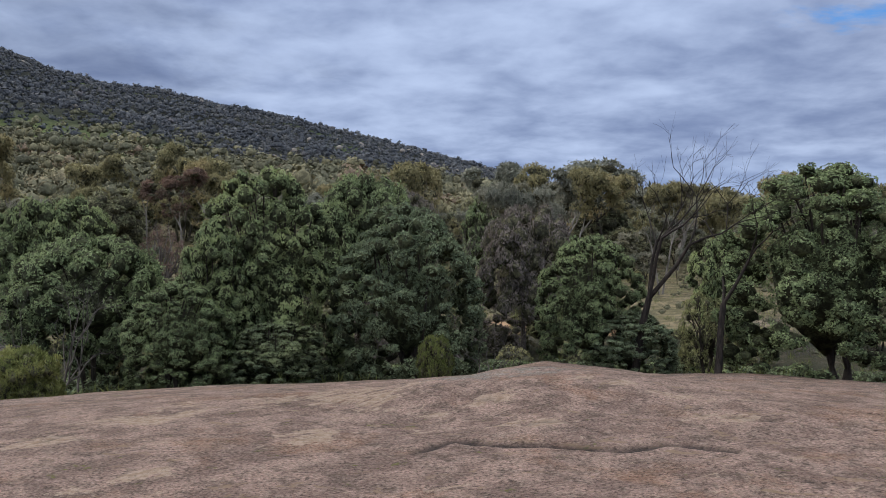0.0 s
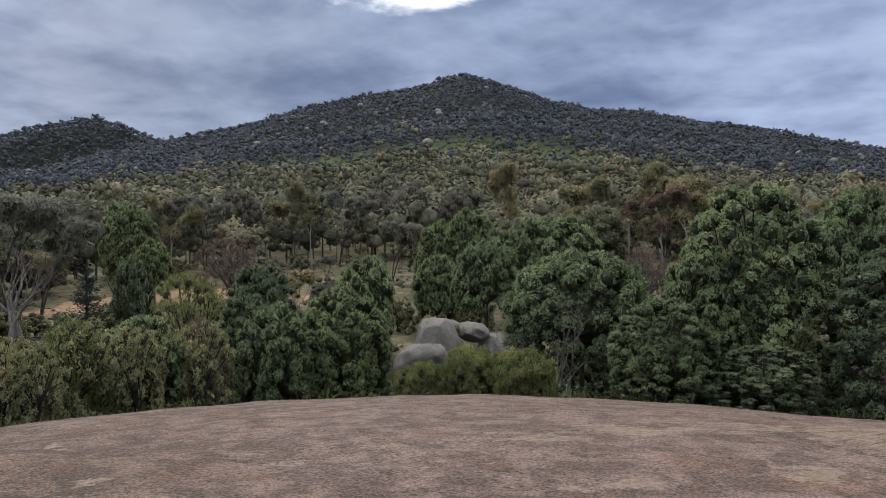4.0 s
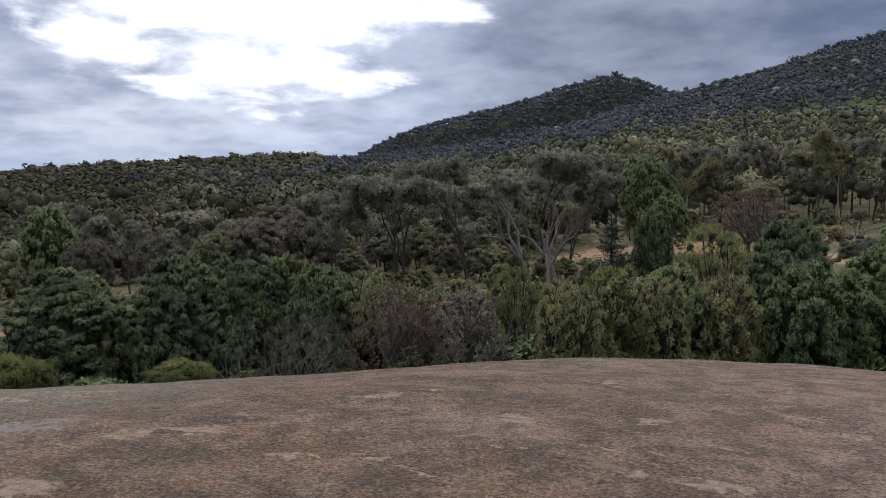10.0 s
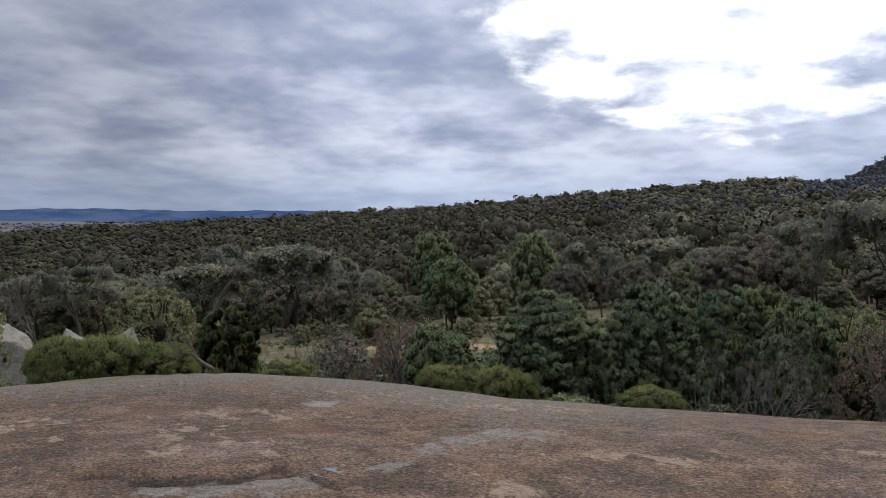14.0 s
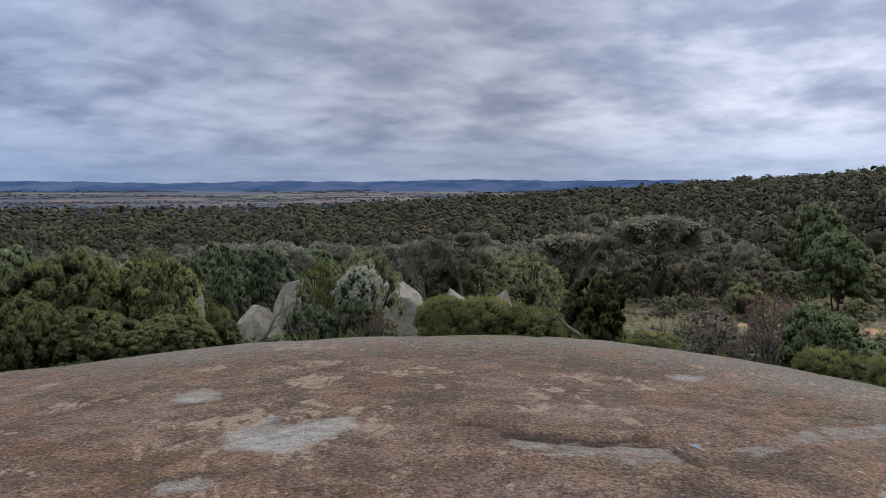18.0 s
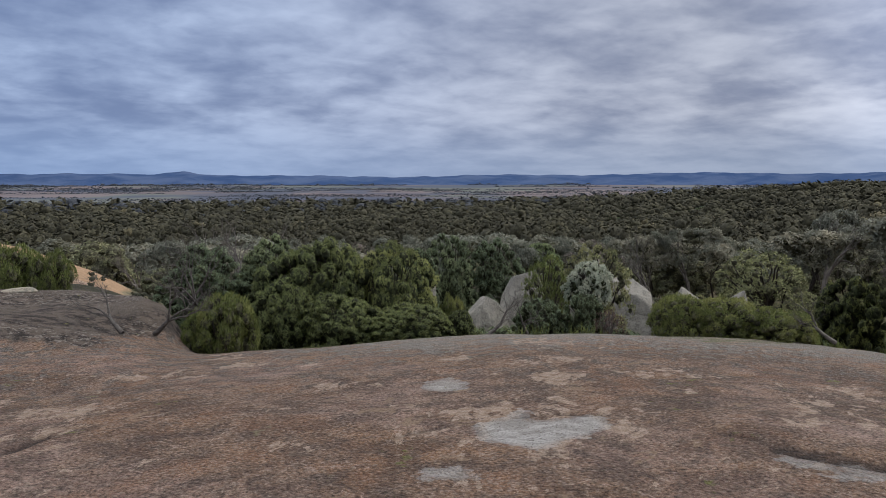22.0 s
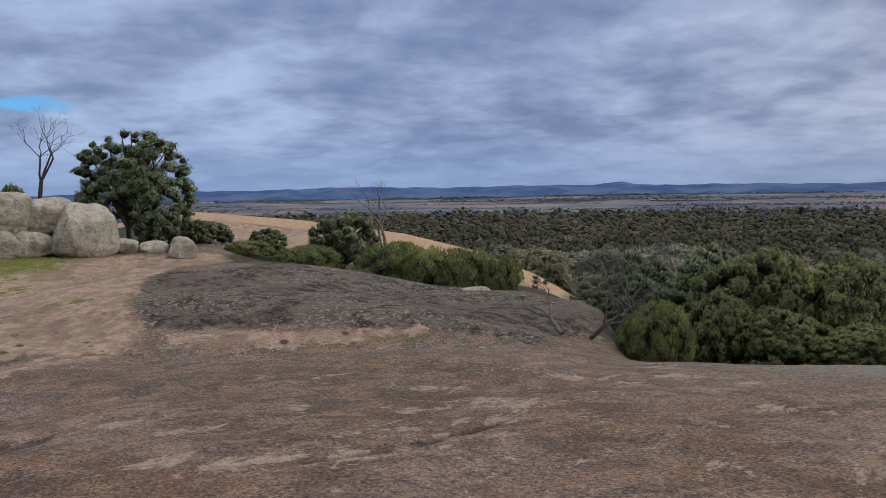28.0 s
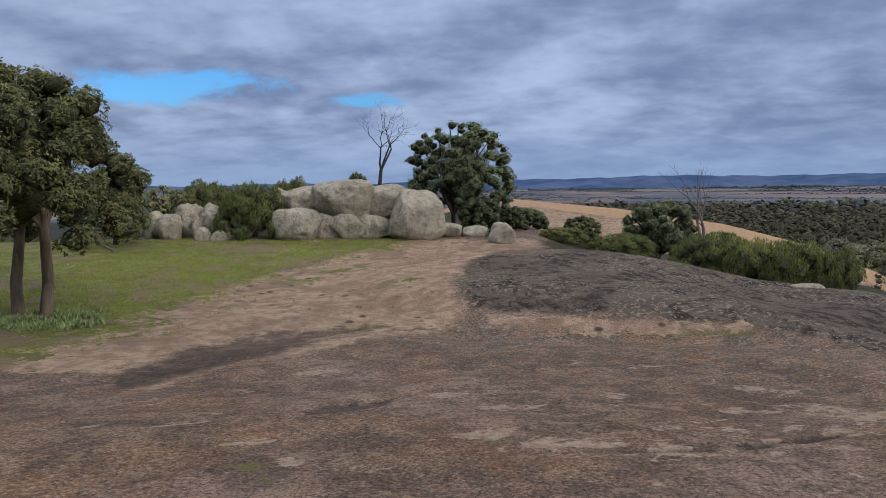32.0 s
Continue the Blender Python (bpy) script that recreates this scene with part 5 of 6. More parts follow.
make_wattle("wattle", LEAF["wattle"], "dense green wattle tree with clustered narrow leaves", (11, 12, 13), 68000, 0.060, wide=4.1, low=-0.1, lobes=170, slim=0.5)
make_wattle("wattle_dark", LEAF["wattle_dark"], "dense dark blue-green wattle tree", (21, 22), 68000, 0.060, wide=4.1, low=-0.1, lobes=170, slim=0.5)
make_wattle("wattle_gold", LEAF["bush"], "dense yellow-green wattle below the rock's edge", (46, 47), 66000, 0.060, tall=3.4, wide=4.4, low=-0.1, lobes=150, slim=0.5)
make_wattle("wattle_trunk", LEAF["wattle"], "green wattle tree with bare dark trunks under its crown", (26, 27), 44000, 0.072, low=1.7, lobes=110, slim=0.5)
make_wattle("wattle_mid", LEAF["wattle"], "green wattle tree on the bushland slope", (31, 32, 33), 20000, 0.115, low=0.9, lobes=80, slim=0.48)
make_wattle("wattle_bright", LEAF["wattle_bright"], "bright yellow-green wattle tree in fresh leaf", (41, 42), 36000, 0.080, low=0.9, lobes=100, slim=0.5)
make_wattle("bush", LEAF["bush"], "low rounded green bush at the rock's edge", (51, 52, 53), 15000, 0.060, 2.0, 2.6, 0.05, 70, "bush", "bush", core=0.88)
make_wattle("bush_dark", LEAF["wattle_dark"], "low rounded dark green bush", (56, 57), 15000, 0.060, 2.0, 2.6, 0.05, 70, "bush", "bush", core=0.88)
make_wattle("olive", LEAF["olive"], "loose olive-green shrub with thin stems", (61, 62, 63), 7000, 0.090, 2.6, 2.4, 0.3, 50, "shrub", "shrub", core=0.42, inner=INNER_SHADE_OLIVE)
make_wattle("olive_tall", LEAF["broom"], "tall yellow-green shrub with feathery upright sprays", (64, 65), 9000, 0.11, 3.2, 2.4, 0.4, 50, "shrub", "shrub", core=0.45, slim=0.2, inner=INNER_SHADE_OLIVE, spiky=True)
make_wattle("rusty", LEAF["rusty"], "sparse rust-brown shrub with many thin stems", (66, 67), 5200, 0.075, 2.6, 2.4, 0.3, 60, "shrub", "shrub", core=0, wood=DEAD)
make_wattle("pale_shrub", LEAF["cream"], "cream-flowered rounded shrub beside the pale boulders", (68,), 8000, 0.070, 2.2, 1.5, 1.25, 50, "shrub", "shrub", core=0.6)
make_wattle("oak", LEAF["oak"], "round brownish she-oak with fine needles", (71, 72), 12000, 0.11, 4.0, 4.0, 1.3, 70, "she_oak", "tree", inner=INNER_SHADE_OLIVE)
make_wattle("oak_open", LEAF["oak"], "thin dark she-oak with bleached twigs", (73, 74), 5200, 0.11, 3.0, 2.6, 0.3, 60, "she_oak", "tree", core=0.35, wood=DEAD, inner=INNER_SHADE_OLIVE)
make_gum("gum", LEAF["gum"], "grey-green gum tree with spreading limbs", (81, 82, 83), 17000, 0.17, wood=BARK, pads=60, low=0.36, stem=0.34)
make_gum("gum_gold", LEAF["gum_gold"], "gum tree with yellow-brown crown and pale limbs", (86, 87), 15000, 0.17, pads=56, low=0.42, stem=0.36)
make_gum("gum_rust", LEAF["rusty"], "gum tree with thin rust-brown crown and pale limbs", (88,), 12000, 0.17, pads=56, low=0.42, stem=0.36)
make_dead("dead_tall", "tall dead tree with bare dark branches", (91, 94), CHAR, 5.0, 5, 0.13, 0.78, bend=0.14, fork=(2, 3), low=0.40)
make_dead("dead_pale", "bare grey dead tree with fine branches", (95, 96), DEAD, 4.0, 5, 0.13, 0.6, bend=0.16, low=0.28)
make_dead("twigs", "leafless grey-brown shrub of fine twigs", (101, 102, 103), DEAD, 2.0, 4, 0.034, 0.85, "dead_shrub", 5, 0.22)
make_wattle("broom", LEAF["broom"], "fresh green broom-like shrub with fine upright sprays", (111, 112, 113), 17000, 0.085, 1.3, 2.3, 0.0, 60, "green_shrub", "shrub", core=0.62, slim=0.2, inner=INNER_SHADE_OLIVE, spiky=True)
make_conifer("conifer", LEAF["conifer"], "small dark green conifer", (121,))

make_wattle("slope_wattle", LEAF["slope"], "green wattle on the bushland slope", (131, 132, 133), 3600, 0.22, low=0.7, lobes=36, inner=INNER_SHADE_OLIVE)
make_wattle("slope_oak", LEAF["oak"], "brown-grey she-oak on the bushland slope", (134, 135), 3200, 0.19, 4.0, 4.0, 0.5, 32, "she_oak", "tree", inner=INNER_SHADE_OLIVE)
make_wattle("slope_olive", LEAF["olive"], "olive-green shrub on the bushland slope", (136, 137), 2600, 0.14, 2.4, 2.6, 0.1, 30, "shrub", "shrub", inner=INNER_SHADE_OLIVE)
make_gum("slope_gum", LEAF["gum"], "grey-green gum tree on the bushland slope", (138, 139, 140), 4600, 0.26, wood=BARK, pads=52, low=0.30, stem=0.30)
make_gum("slope_gold", LEAF["gum_gold"], "tawny gum tree on the bushland slope", (141, 142), 4600, 0.26, pads=52, low=0.34, stem=0.32)
for low_kind, low_leaf, low_label in (("low_green", "wattle", "low green undergrowth shrub"), ("low_olive", "olive", "low olive undergrowth shrub"), ("low_grey", "wattle_dark", "low grey-green undergrowth shrub"), ("low_bright", "broom", "low fresh green undergrowth shrub")):
    make_wattle(low_kind, LEAF[low_leaf], low_label, (151, 152), 1500, 0.10, 1.2, 1.8, 0.0, 26, "low_shrub", "shrub")
make_wattle("meadow", LEAF["meadow"], "small meadow tree with forked trunk and drooping olive leaves", (161,), 46000, 0.066, 4.2, 3.9, 1.15, 90, wood=BARK_BROWN, droop=0.4)
make_wattle("airy", LEAF["wattle_dark"], "airy dark green wattle with visible dark limbs behind the boulders", (172,), 52000, 0.050, 4.0, 3.6, 0.2, 130, core=0.74, slim=0.5)

lay("wattle", 11.9, 16.8, 4.61, 3.16)
lay("wattle", 17.7, 15.2, 2.00, 1.92)
lay("wattle", 15.1, 16.0, 3.17, 1.42)
lay("wattle_dark", 2.2, 15.4, 3.50, 2.89)
lay("wattle_dark", 11.6, 14.9, 1.23, 1.83)
lay("twigs", -2.7, 14.4, 1.20, 1.08)
lay("wattle_trunk", 5.5, 24.0, 6.04, 1.45)
lay("dead_pale", 4.8, 23.5, 5.32, 0.89)
lay("broom", 0.5, 13.5, 0.75, 0.55)
lay("oak", -5.7, 25.0, 4.99, 2.67)
lay("twigs", -3.0, 24.0, 4.78, 1.24)
lay("gum_gold", -7.9, 45.0, 7.36, 2.96)
lay("gum", -6.6, 40.0, 6.11, 2.76)
lay("wattle", -10.1, 15.3, 2.51, 1.99)
lay("wattle_dark", -13.0, 14.8, 1.17, 2.22)
lay("dead_tall", -13.2, 14.4, 4.45, 1.9)
lay("dead_tall", -18.4, 14.2, 4.12, 1.7)
lay("gum_gold", -14.9, 46.0, 6.62, 4.14)
lay("olive", -17.8, 17.5, 1.89, 0.78)
lay("wattle", -24.9, 15.2, 3.70, 3.40)
lay("wattle_trunk", 23.3, 18.2, 3.82, 3.25)
lay("twigs", 24.6, 16.0, 2.33, 1.53)
lay("wattle_trunk", 29.6, 31.0, 4.40, 2.6)
lay("gum_gold", 27.7, 62.0, 8.70, 4.51)
lay("gum_gold", 20.0, 64.0, 8.80, 5.10)
lay("gum_rust", 17.5, 60.0, 7.00, 4.99)
lay("gum_gold", 15.4, 66.0, 7.07, 4.80)
lay("wattle_bright", 30.7, 50.0, 5.47, 3.05)
lay("wattle_mid", 24.4, 40.0, 5.28, 3.59)
lay("wattle_mid", 27.9, 41.0, 4.52, 2.41)
lay("rusty", 18.8, 36.0, 4.18, 2.24)
lay("broom", 30.5, 15.0, 1.02, 1.13)
lay("broom", 27.2, 14.8, 0.96, 1.37)
lay("wattle_mid", -18.8, 30.0, 3.68, 1.03)
lay("wattle_mid", -3.3, 48.0, 5.48, 2.66)
lay("oak", 2.6, 52.0, 5.75, 2.16)
lay("gum_gold", 41.9, 75.0, 8.07, 5.30)
lay("gum_gold", 51.1, 70.0, 7.34, 4.56)
lay("wattle_bright", 53.7, 65.0, 6.95, 3.29)
lay("oak", 35.5, 85.0, 6.86, 4.24)
lay("oak", 32.0, 85.0, 6.63, 3.83)
lay("oak", 37.5, 90.0, 7.34, 3.24)
lay("oak", 47.0, 90.0, 7.79, 2.93)
lay("wattle_mid", 26.4, 40.0, 5.20, 3.03)
lay("wattle_bright", 33.2, 52.0, 4.83, 2.41)
lay("wattle_bright", 30.7, 54.0, 5.35, 2.69)
lay("wattle_mid", 33.1, 36.0, 3.47, 1.49)
lay("wattle_mid", 37.7, 45.0, 3.15, 1.55)
lay("gum", 36.3, 60.0, 4.80, 1.91)
lay("wattle_bright", 39.7, 20.3, 3.57, 2.50)
lay("wattle_dark", 45.3, 22.3, 4.09, 1.53)
lay("olive_tall", 49.6, 24.0, 3.80, 2.14)
lay("conifer", 56.2, 38.0, 3.61, 2.36)
lay("bush_dark", 53.4, 40.0, 4.02, 1.80)
lay("rusty", 47.4, 48.0, 4.48, 3.98)
lay("olive", 58.5, 15.6, 1.70, 0.93)
lay("olive", 56.3, 17.0, 2.39, 1.57)
lay("wattle_mid", 52.4, 18.0, 2.67, 1.23)
lay("olive", 49.0, 18.2, 2.44, 1.31)
lay("broom", 33.8, 14.6, 0.72, 0.99)
lay("broom", 30.5, 14.8, 0.92, 1.11)
lay("broom", 26.9, 14.6, 0.92, 1.14)
lay("wattle_mid", 54.9, 19.0, 2.65, 0.85)
lay("wattle_dark", 22.7, 23.0, 3.47, 1.73)
lay("wattle_mid", 44.3, 19.0, 2.96, 1.04)
lay("gum", 40.0, 80.0, 6.74, 4.43)
lay("gum", 49.0, 80.0, 6.55, 3.88)
lay("gum", 35.1, 70.0, 3.88, 3.39)
lay("gum", 66.0, 46.0, 7.46, 5.57)
lay("gum", 60.5, 48.0, 7.37, 6.31)
lay("gum", 70.9, 42.0, 6.44, 5.08)
lay("gum", 75.2, 43.0, 5.81, 4.31)
lay("dead_pale", 61.5, 40.0, 6.22, 1.93)
lay("dead_pale", 59.7, 41.0, 5.75, 1.98)
lay("dead_pale", 60.4, 38.0, 4.82, 1.71)
lay("wattle_mid", 54.2, 75.0, 7.13, 3.64)
lay("gum", 51.7, 75.0, 7.43, 3.90)
lay("bush_dark", 53.7, 55.0, 3.39, 1.83)
lay("wattle_bright", 52.3, 55.0, 4.43, 1.75)
lay("wattle_dark", 82.0, 20.0, 3.32, 1.51)
lay("wattle_dark", 78.9, 21.0, 3.36, 1.59)
lay("wattle", 75.8, 21.0, 2.98, 1.51)
lay("olive", 73.2, 19.5, 2.83, 1.81)
lay("rusty", 71.3, 16.5, 2.42, 1.92)
lay("rusty", 69.2, 17.2, 2.32, 1.06)
lay("oak_open", 66.3, 16.0, 1.95, 1.37)
lay("dead_pale", 65.3, 15.4, 1.54, 0.84)
lay("olive_tall", 62.9, 19.0, 2.93, 0.85)
lay("olive", 59.9, 16.0, 1.94, 0.77)
lay("olive_tall", 56.8, 17.0, 2.38, 1.28)
lay("olive", 53.0, 17.0, 2.14, 1.16)
lay("rusty", 49.2, 19.0, 2.81, 1.50)
lay("wattle_dark", 45.3, 22.5, 4.13, 1.32)
lay("wattle_mid", 38.1, 30.0, 3.93, 1.12)
lay("wattle_trunk", 33.0, 36.0, 3.71, 2.24)
lay("oak", 80.6, 60.0, 5.07, 4.57)
lay("gum", 41.9, 76.0, 7.39, 5.01)
lay("oak", 35.5, 85.0, 6.14, 5.01)
lay("oak", 35.1, 90.0, 7.57, 2.50)
lay("twigs", 82.6, 15.5, 1.99, 0.74)
lay("twigs", 78.4, 15.2, 1.74, 1.14)
lay("wattle_dark", 92.1, 21.0, 3.20, 2.73)
lay("wattle_dark", 85.8, 20.0, 3.48, 2.09)
lay("wattle_gold", 78.6, 20.5, 3.39, 2.35)
lay("wattle_dark", 82.3, 19.5, 2.73, 1.60)
lay("twigs", 79.4, 16.0, 2.16, 1.47)
lay("twigs", 77.3, 15.3, 1.70, 1.04)
lay("oak", 81.0, 60.0, 4.89, 3.73)
lay("oak", 86.7, 60.0, 4.55, 3.32)
lay("oak", 90.9, 62.0, 4.51, 1.89)
lay("dead_tall", 96.6, 15.9, 2.87, 1.19)
lay("twigs", 102.3, 18.0, 2.22, 1.47)
lay("wattle_dark", 98.7, 17.0, 1.87, 0.93)
lay("gum", 75.3, 50.0, 6.31, 4.14)
lay("gum", 59.0, 52.0, 6.27, 5.03)
lay("gum", 71.2, 50.0, 6.23, 3.45)
lay("broom", 97.9, 13.4, 0.51, 1.18)
lay("broom", 94.5, 13.2, 0.61, 0.62)
lay("broom", 85.5, 13.4, 0.49, 1.09)
lay("wattle_mid", 99.4, 60.0, 5.40, 4.15)
lay("wattle_mid", 93.6, 75.0, 7.52, 3.63)
lay("wattle_dark", 92.7, 21.0, 3.21, 2.65)
lay("wattle_dark", 85.9, 20.0, 3.45, 2.14)
lay("wattle_dark", 80.4, 20.0, 3.35, 2.05)
lay("wattle_dark", 76.4, 19.0, 3.09, 1.56)
lay("bush", 114.4, 16.9, 1.63, 1.38)
lay("twigs", 109.3, 20.0, 2.12, 1.91)
lay("rusty", 103.0, 19.0, 2.48, 1.62)
lay("wattle_mid", 100.6, 18.0, 2.23, 0.98)
lay("oak_open", 106.6, 17.0, 1.36, 1.16)
lay("broom", 124.3, 13.9, 0.73, 0.94)
lay("broom", 121.6, 14.1, 0.74, 1.24)
lay("broom", 118.4, 13.9, 0.57, 1.08)
lay("broom", 110.1, 13.4, 0.32, 0.81)
lay("broom", 99.9, 13.2, 0.51, 0.89)
lay("broom", 96.0, 12.9, 0.61, 0.70)
lay("olive", 119.3, 34.0, 3.41, 3.39)
lay("oak", 81.1, 60.0, 5.07, 3.94)
lay("oak", 87.3, 62.0, 4.62, 2.36)
lay("oak", 91.4, 62.0, 4.62, 2.01)
lay("gum", 123.9, 60.0, 5.70, 4.98)
lay("wattle_mid", 100.5, 90.0, 8.60, 3.74)
lay("gum", 93.7, 95.0, 8.39, 5.26)
lay("wattle_gold", 148.3, 16.8, 2.71, 1.61)
lay("wattle_gold", 144.4, 16.4, 2.38, 1.62)
lay("wattle_gold", 151.6, 15.2, 1.55, 1.22)
lay("wattle_gold", 142.9, 14.8, 0.84, 1.51)
lay("wattle_gold", 147.9, 15.0, 1.20, 1.54)
lay("wattle_dark", 140.1, 27.0, 3.60, 1.76)
lay("wattle_dark", 137.2, 28.0, 3.52, 2.08)
lay("wattle_dark", 142.4, 25.0, 2.90, 1.20)
lay("wattle_dark", 152.2, 18.0, 2.91, 1.60)
lay("dead_pale", 155.2, 16.8, 2.65, 1.27)
lay("dead_pale", 151.8, 20.0, 3.70, 1.72)
lay("broom", 155.4, 13.5, 1.05, 1.01)
lay("olive_tall", 133.4, 20.0, 2.64, 1.05)
lay("pale_shrub", 130.7, 18.6, 2.15, 1.0)
lay("bush_dark", 133.9, 17.2, 1.10, 1.15)
lay("bush_dark", 130.9, 17.4, 1.24, 0.83)
lay("olive", 130.0, 21.0, 2.97, 0.57)
lay("rusty", 129.2, 17.0, 0.76, 0.64)
lay("broom", 124.7, 15.3, 0.83, 0.94)
lay("broom", 122.0, 14.8, 0.70, 1.10)
lay("broom", 118.4, 14.4, 0.48, 1.12)
lay("bush", 114.4, 16.9, 1.63, 1.38)
lay("twigs", 109.5, 20.0, 2.10, 1.43)
lay("twigs", 106.4, 20.5, 1.99, 1.19)
lay("dead_tall", 102.2, 18.0, 2.27, 0.61)
lay("broom", 140.0, 16.4, 1.12, 0.56)
lay("bush", 139.4, 15.6, 0.72, 0.66)
lay("wattle_mid", 134.0, 60.0, 4.89, 3.32)
lay("dead_pale", 126.3, 60.0, 5.64, 3.73)
lay("dead_pale", 123.8, 62.0, 5.89, 2.36)
lay("dead_pale", 115.7, 60.0, 7.01, 1.66)
lay("wattle_dark", 156.7, 17.3, 2.55, 1.94)
lay("wattle_gold", 149.7, 16.6, 2.61, 2.31)
lay("broom", 156.3, 13.6, 0.94, 0.96)
lay("dead_pale", 156.5, 16.6, 2.84, 1.63)
lay("dead_pale", 153.1, 19.6, 3.63, 2.00)
lay("bush_dark", 177.0, 21.9, 1.72, 1.90)
lay("dead_pale", 174.5, 20.0, 2.75, 1.90)
lay("twigs", 176.0, 20.4, 1.31, 0.98)
lay("broom", 179.4, 20.3, 0.71, 1.67)
lay("broom", 173.5, 19.4, 1.24, 1.92)
lay("broom", 171.5, 19.0, 1.31, 1.62)
lay("broom", 168.8, 18.9, 1.43, 1.61)
lay("broom", 166.2, 18.5, 1.47, 1.01)
lay("twigs", 162.6, 13.2, 0.32, 1.02)
lay("twigs", 164.5, 18.4, 1.15, 1.00)
lay("dead_pale", 161.0, 45.0, 3.94, 2.02)
lay("dead_pale", 126.2, 50.0, 4.41, 2.07)
lay("broom", 183.4, 20.3, 0.39, 1.15)
lay("bush_dark", 186.0, 22.8, 0.65, 1.34)
lay("bush", 182.2, 21.8, 0.74, 1.11)
lay("bush_dark", 189.1, 20.8, 0.97, 1.13)
lay("bush_dark", 193.2, 22.3, 1.50, 1.07)
lay("broom", 204.7, 20.2, 1.36, 1.75)
lay("broom", 207.7, 23.3, 1.49, 1.69)
lay("broom", 202.1, 22.8, 1.53, 1.38)
lay("olive", 210.5, 21.8, 1.37, 1.41)
lay("olive", 209.3, 22.8, 1.25, 1.19)
lay("bush_dark", 197.7, 22.5, 1.67, 0.77)
lay("bush_dark", 186.8, 21.9, 0.69, 0.89)
lay("wattle_mid", 213.4, 19.7, 1.87, 1.63)
lay("airy", 190.4, 21.9, 2.90, 2.75)

# the forked tree on the meadow, the bare tree among the boulders, fallen wood
place("meadow", 218.4, 13.2, 3.75, 3.7, 70.0)
x, y = polar(196.1, 21.3)
ob, t0, w0 = PROTO["dead_tall"][1]
copy_thing(ob, Matrix.LocRotScale((x, y, height1(x, y) + 0.75), Euler((0, 0, 2.0)), (2.9 / t0, 2.9 / t0, 2.8 / t0)))["label"] = "small bare dead tree behind the boulder pile"
for yaw, r, turn, size in ((137.5, 15.2, 250, 0.34), (134.8, 15.0, 120, 0.30), (115.4, 13.9, 40, 0.30), (159.6, 12.8, 200, 0.34), (162.0, 12.3, 20, 0.30), (213.5, 18.6, 95, 0.22)):
    x, y = polar(yaw, r)
    ob, t0, w0 = PROTO["dead_pale"][int(turn) % 2]
    got = copy_thing(ob, Matrix.LocRotScale((x, y, height1(x, y) + 0.08), Euler((radians(74), 0, radians(turn))), (size, size, size)))
    got.name, got["label"], got["category"] = "fallen_branch", "bleached fallen branch lying by the rock", "branch"


# ---- boulders ----
def boulder(mat, x, y, z, a, b, c, turn, seed, label=""):
    """A rounded, slightly blocky boulder: its middle, its half sizes and its turn."""
    rng = np.random.default_rng(500 + seed)
    v, f = BALL4 if a < 0.45 else BALL5
    w = np.sign(v) * np.abs(v) ** rng.uniform(0.62, 0.84)
    w = lump(w, rng.uniform(0, 20), 0.17, 0.8)
    w = lump(w, rng.uniform(0, 20), 0.035, 0.28)
    # flat joints where slices have come away
    wedge = mat == STONE_PALE
    for _ in range(16 if wedge else 10):
        d = ball_points(rng, 1)[0]
        d[2] = abs(d[2]) if wedge else d[2]
        over = np.maximum(w @ d - (rng.uniform(0.6, 0.93) if wedge else rng.uniform(0.66, 0.95)), 0)
        w = w - over[:, None] * d * (0.95 if wedge else 0.8)
    if wedge:
        w[:, :2] *= (1.0 - 0.16 * w[:, 2:3])
        w[:, 2] *= 1.0 / max(0.5, w[:, 2].max())
    size = np.array([a, b, c])
    base = height1(x, y)
    low = z - c
    if low > base - 0.05 and seed not in RAISED:
        size[2] = (z + c - base + 0.12) / 2
        z = base - 0.12 + size[2]
    ob = new("boulder", mesh_of("boulder", w * size * (1.06 if seed in RAISED else 1.12) * (0.95 if mat == STONE_GREY else 1.0), f, mat, True))
    ob.matrix_world = pose(x, y, z, 0, 0, turn)
    return tagged(ob, label or BOULDER_LABEL[mat.name], "boulder", "boulders")


RAISED = (1, 2, 3, 27, 28)
BOULDER_LABEL = {
    "lichened_granite": "rounded grey-tan granite boulder with lichen crusts",
    "pale_granite": "pale whitish granite boulder among the bushes",
    "grey_granite": "smooth grey granite boulder on the bushland slope",
}
boulder(STONE, 7.48, -19.19, 1.18, 0.59, 0.46, 0.40, 201, 1)
boulder(STONE, 6.44, -19.15, 1.25, 0.73, 0.66, 0.50, 199, 2)
boulder(STONE, 5.56, -19.63, 1.19, 0.66, 0.52, 0.43, 196, 3)
boulder(STONE, 4.59, -19.26, 0.90, 0.60, 0.54, 0.50, 193, 4)
boulder(STONE, 7.35, -18.38, 0.75, 0.65, 0.46, 0.30, 202, 5)
boulder(STONE, 6.73, -18.73, 0.67, 0.39, 0.27, 0.23, 200, 6)
boulder(STONE, 6.20, -18.80, 0.67, 0.42, 0.28, 0.24, 198, 7)
boulder(STONE, 5.67, -19.07, 0.64, 0.51, 0.34, 0.23, 197, 8)
boulder(STONE, 3.83, -19.33, 0.48, 0.27, 0.24, 0.20, 191, 9)
boulder(STONE, 3.26, -19.63, 0.41, 0.31, 0.28, 0.18, 189, 10)
boulder(STONE, 2.58, -19.53, 0.45, 0.27, 0.24, 0.22, 188, 11)
boulder(STONE, 10.67, -17.92, 0.75, 0.26, 0.27, 0.24, -149, 17)
boulder(STONE, 10.25, -17.70, 0.77, 0.28, 0.30, 0.23, -150, 18)
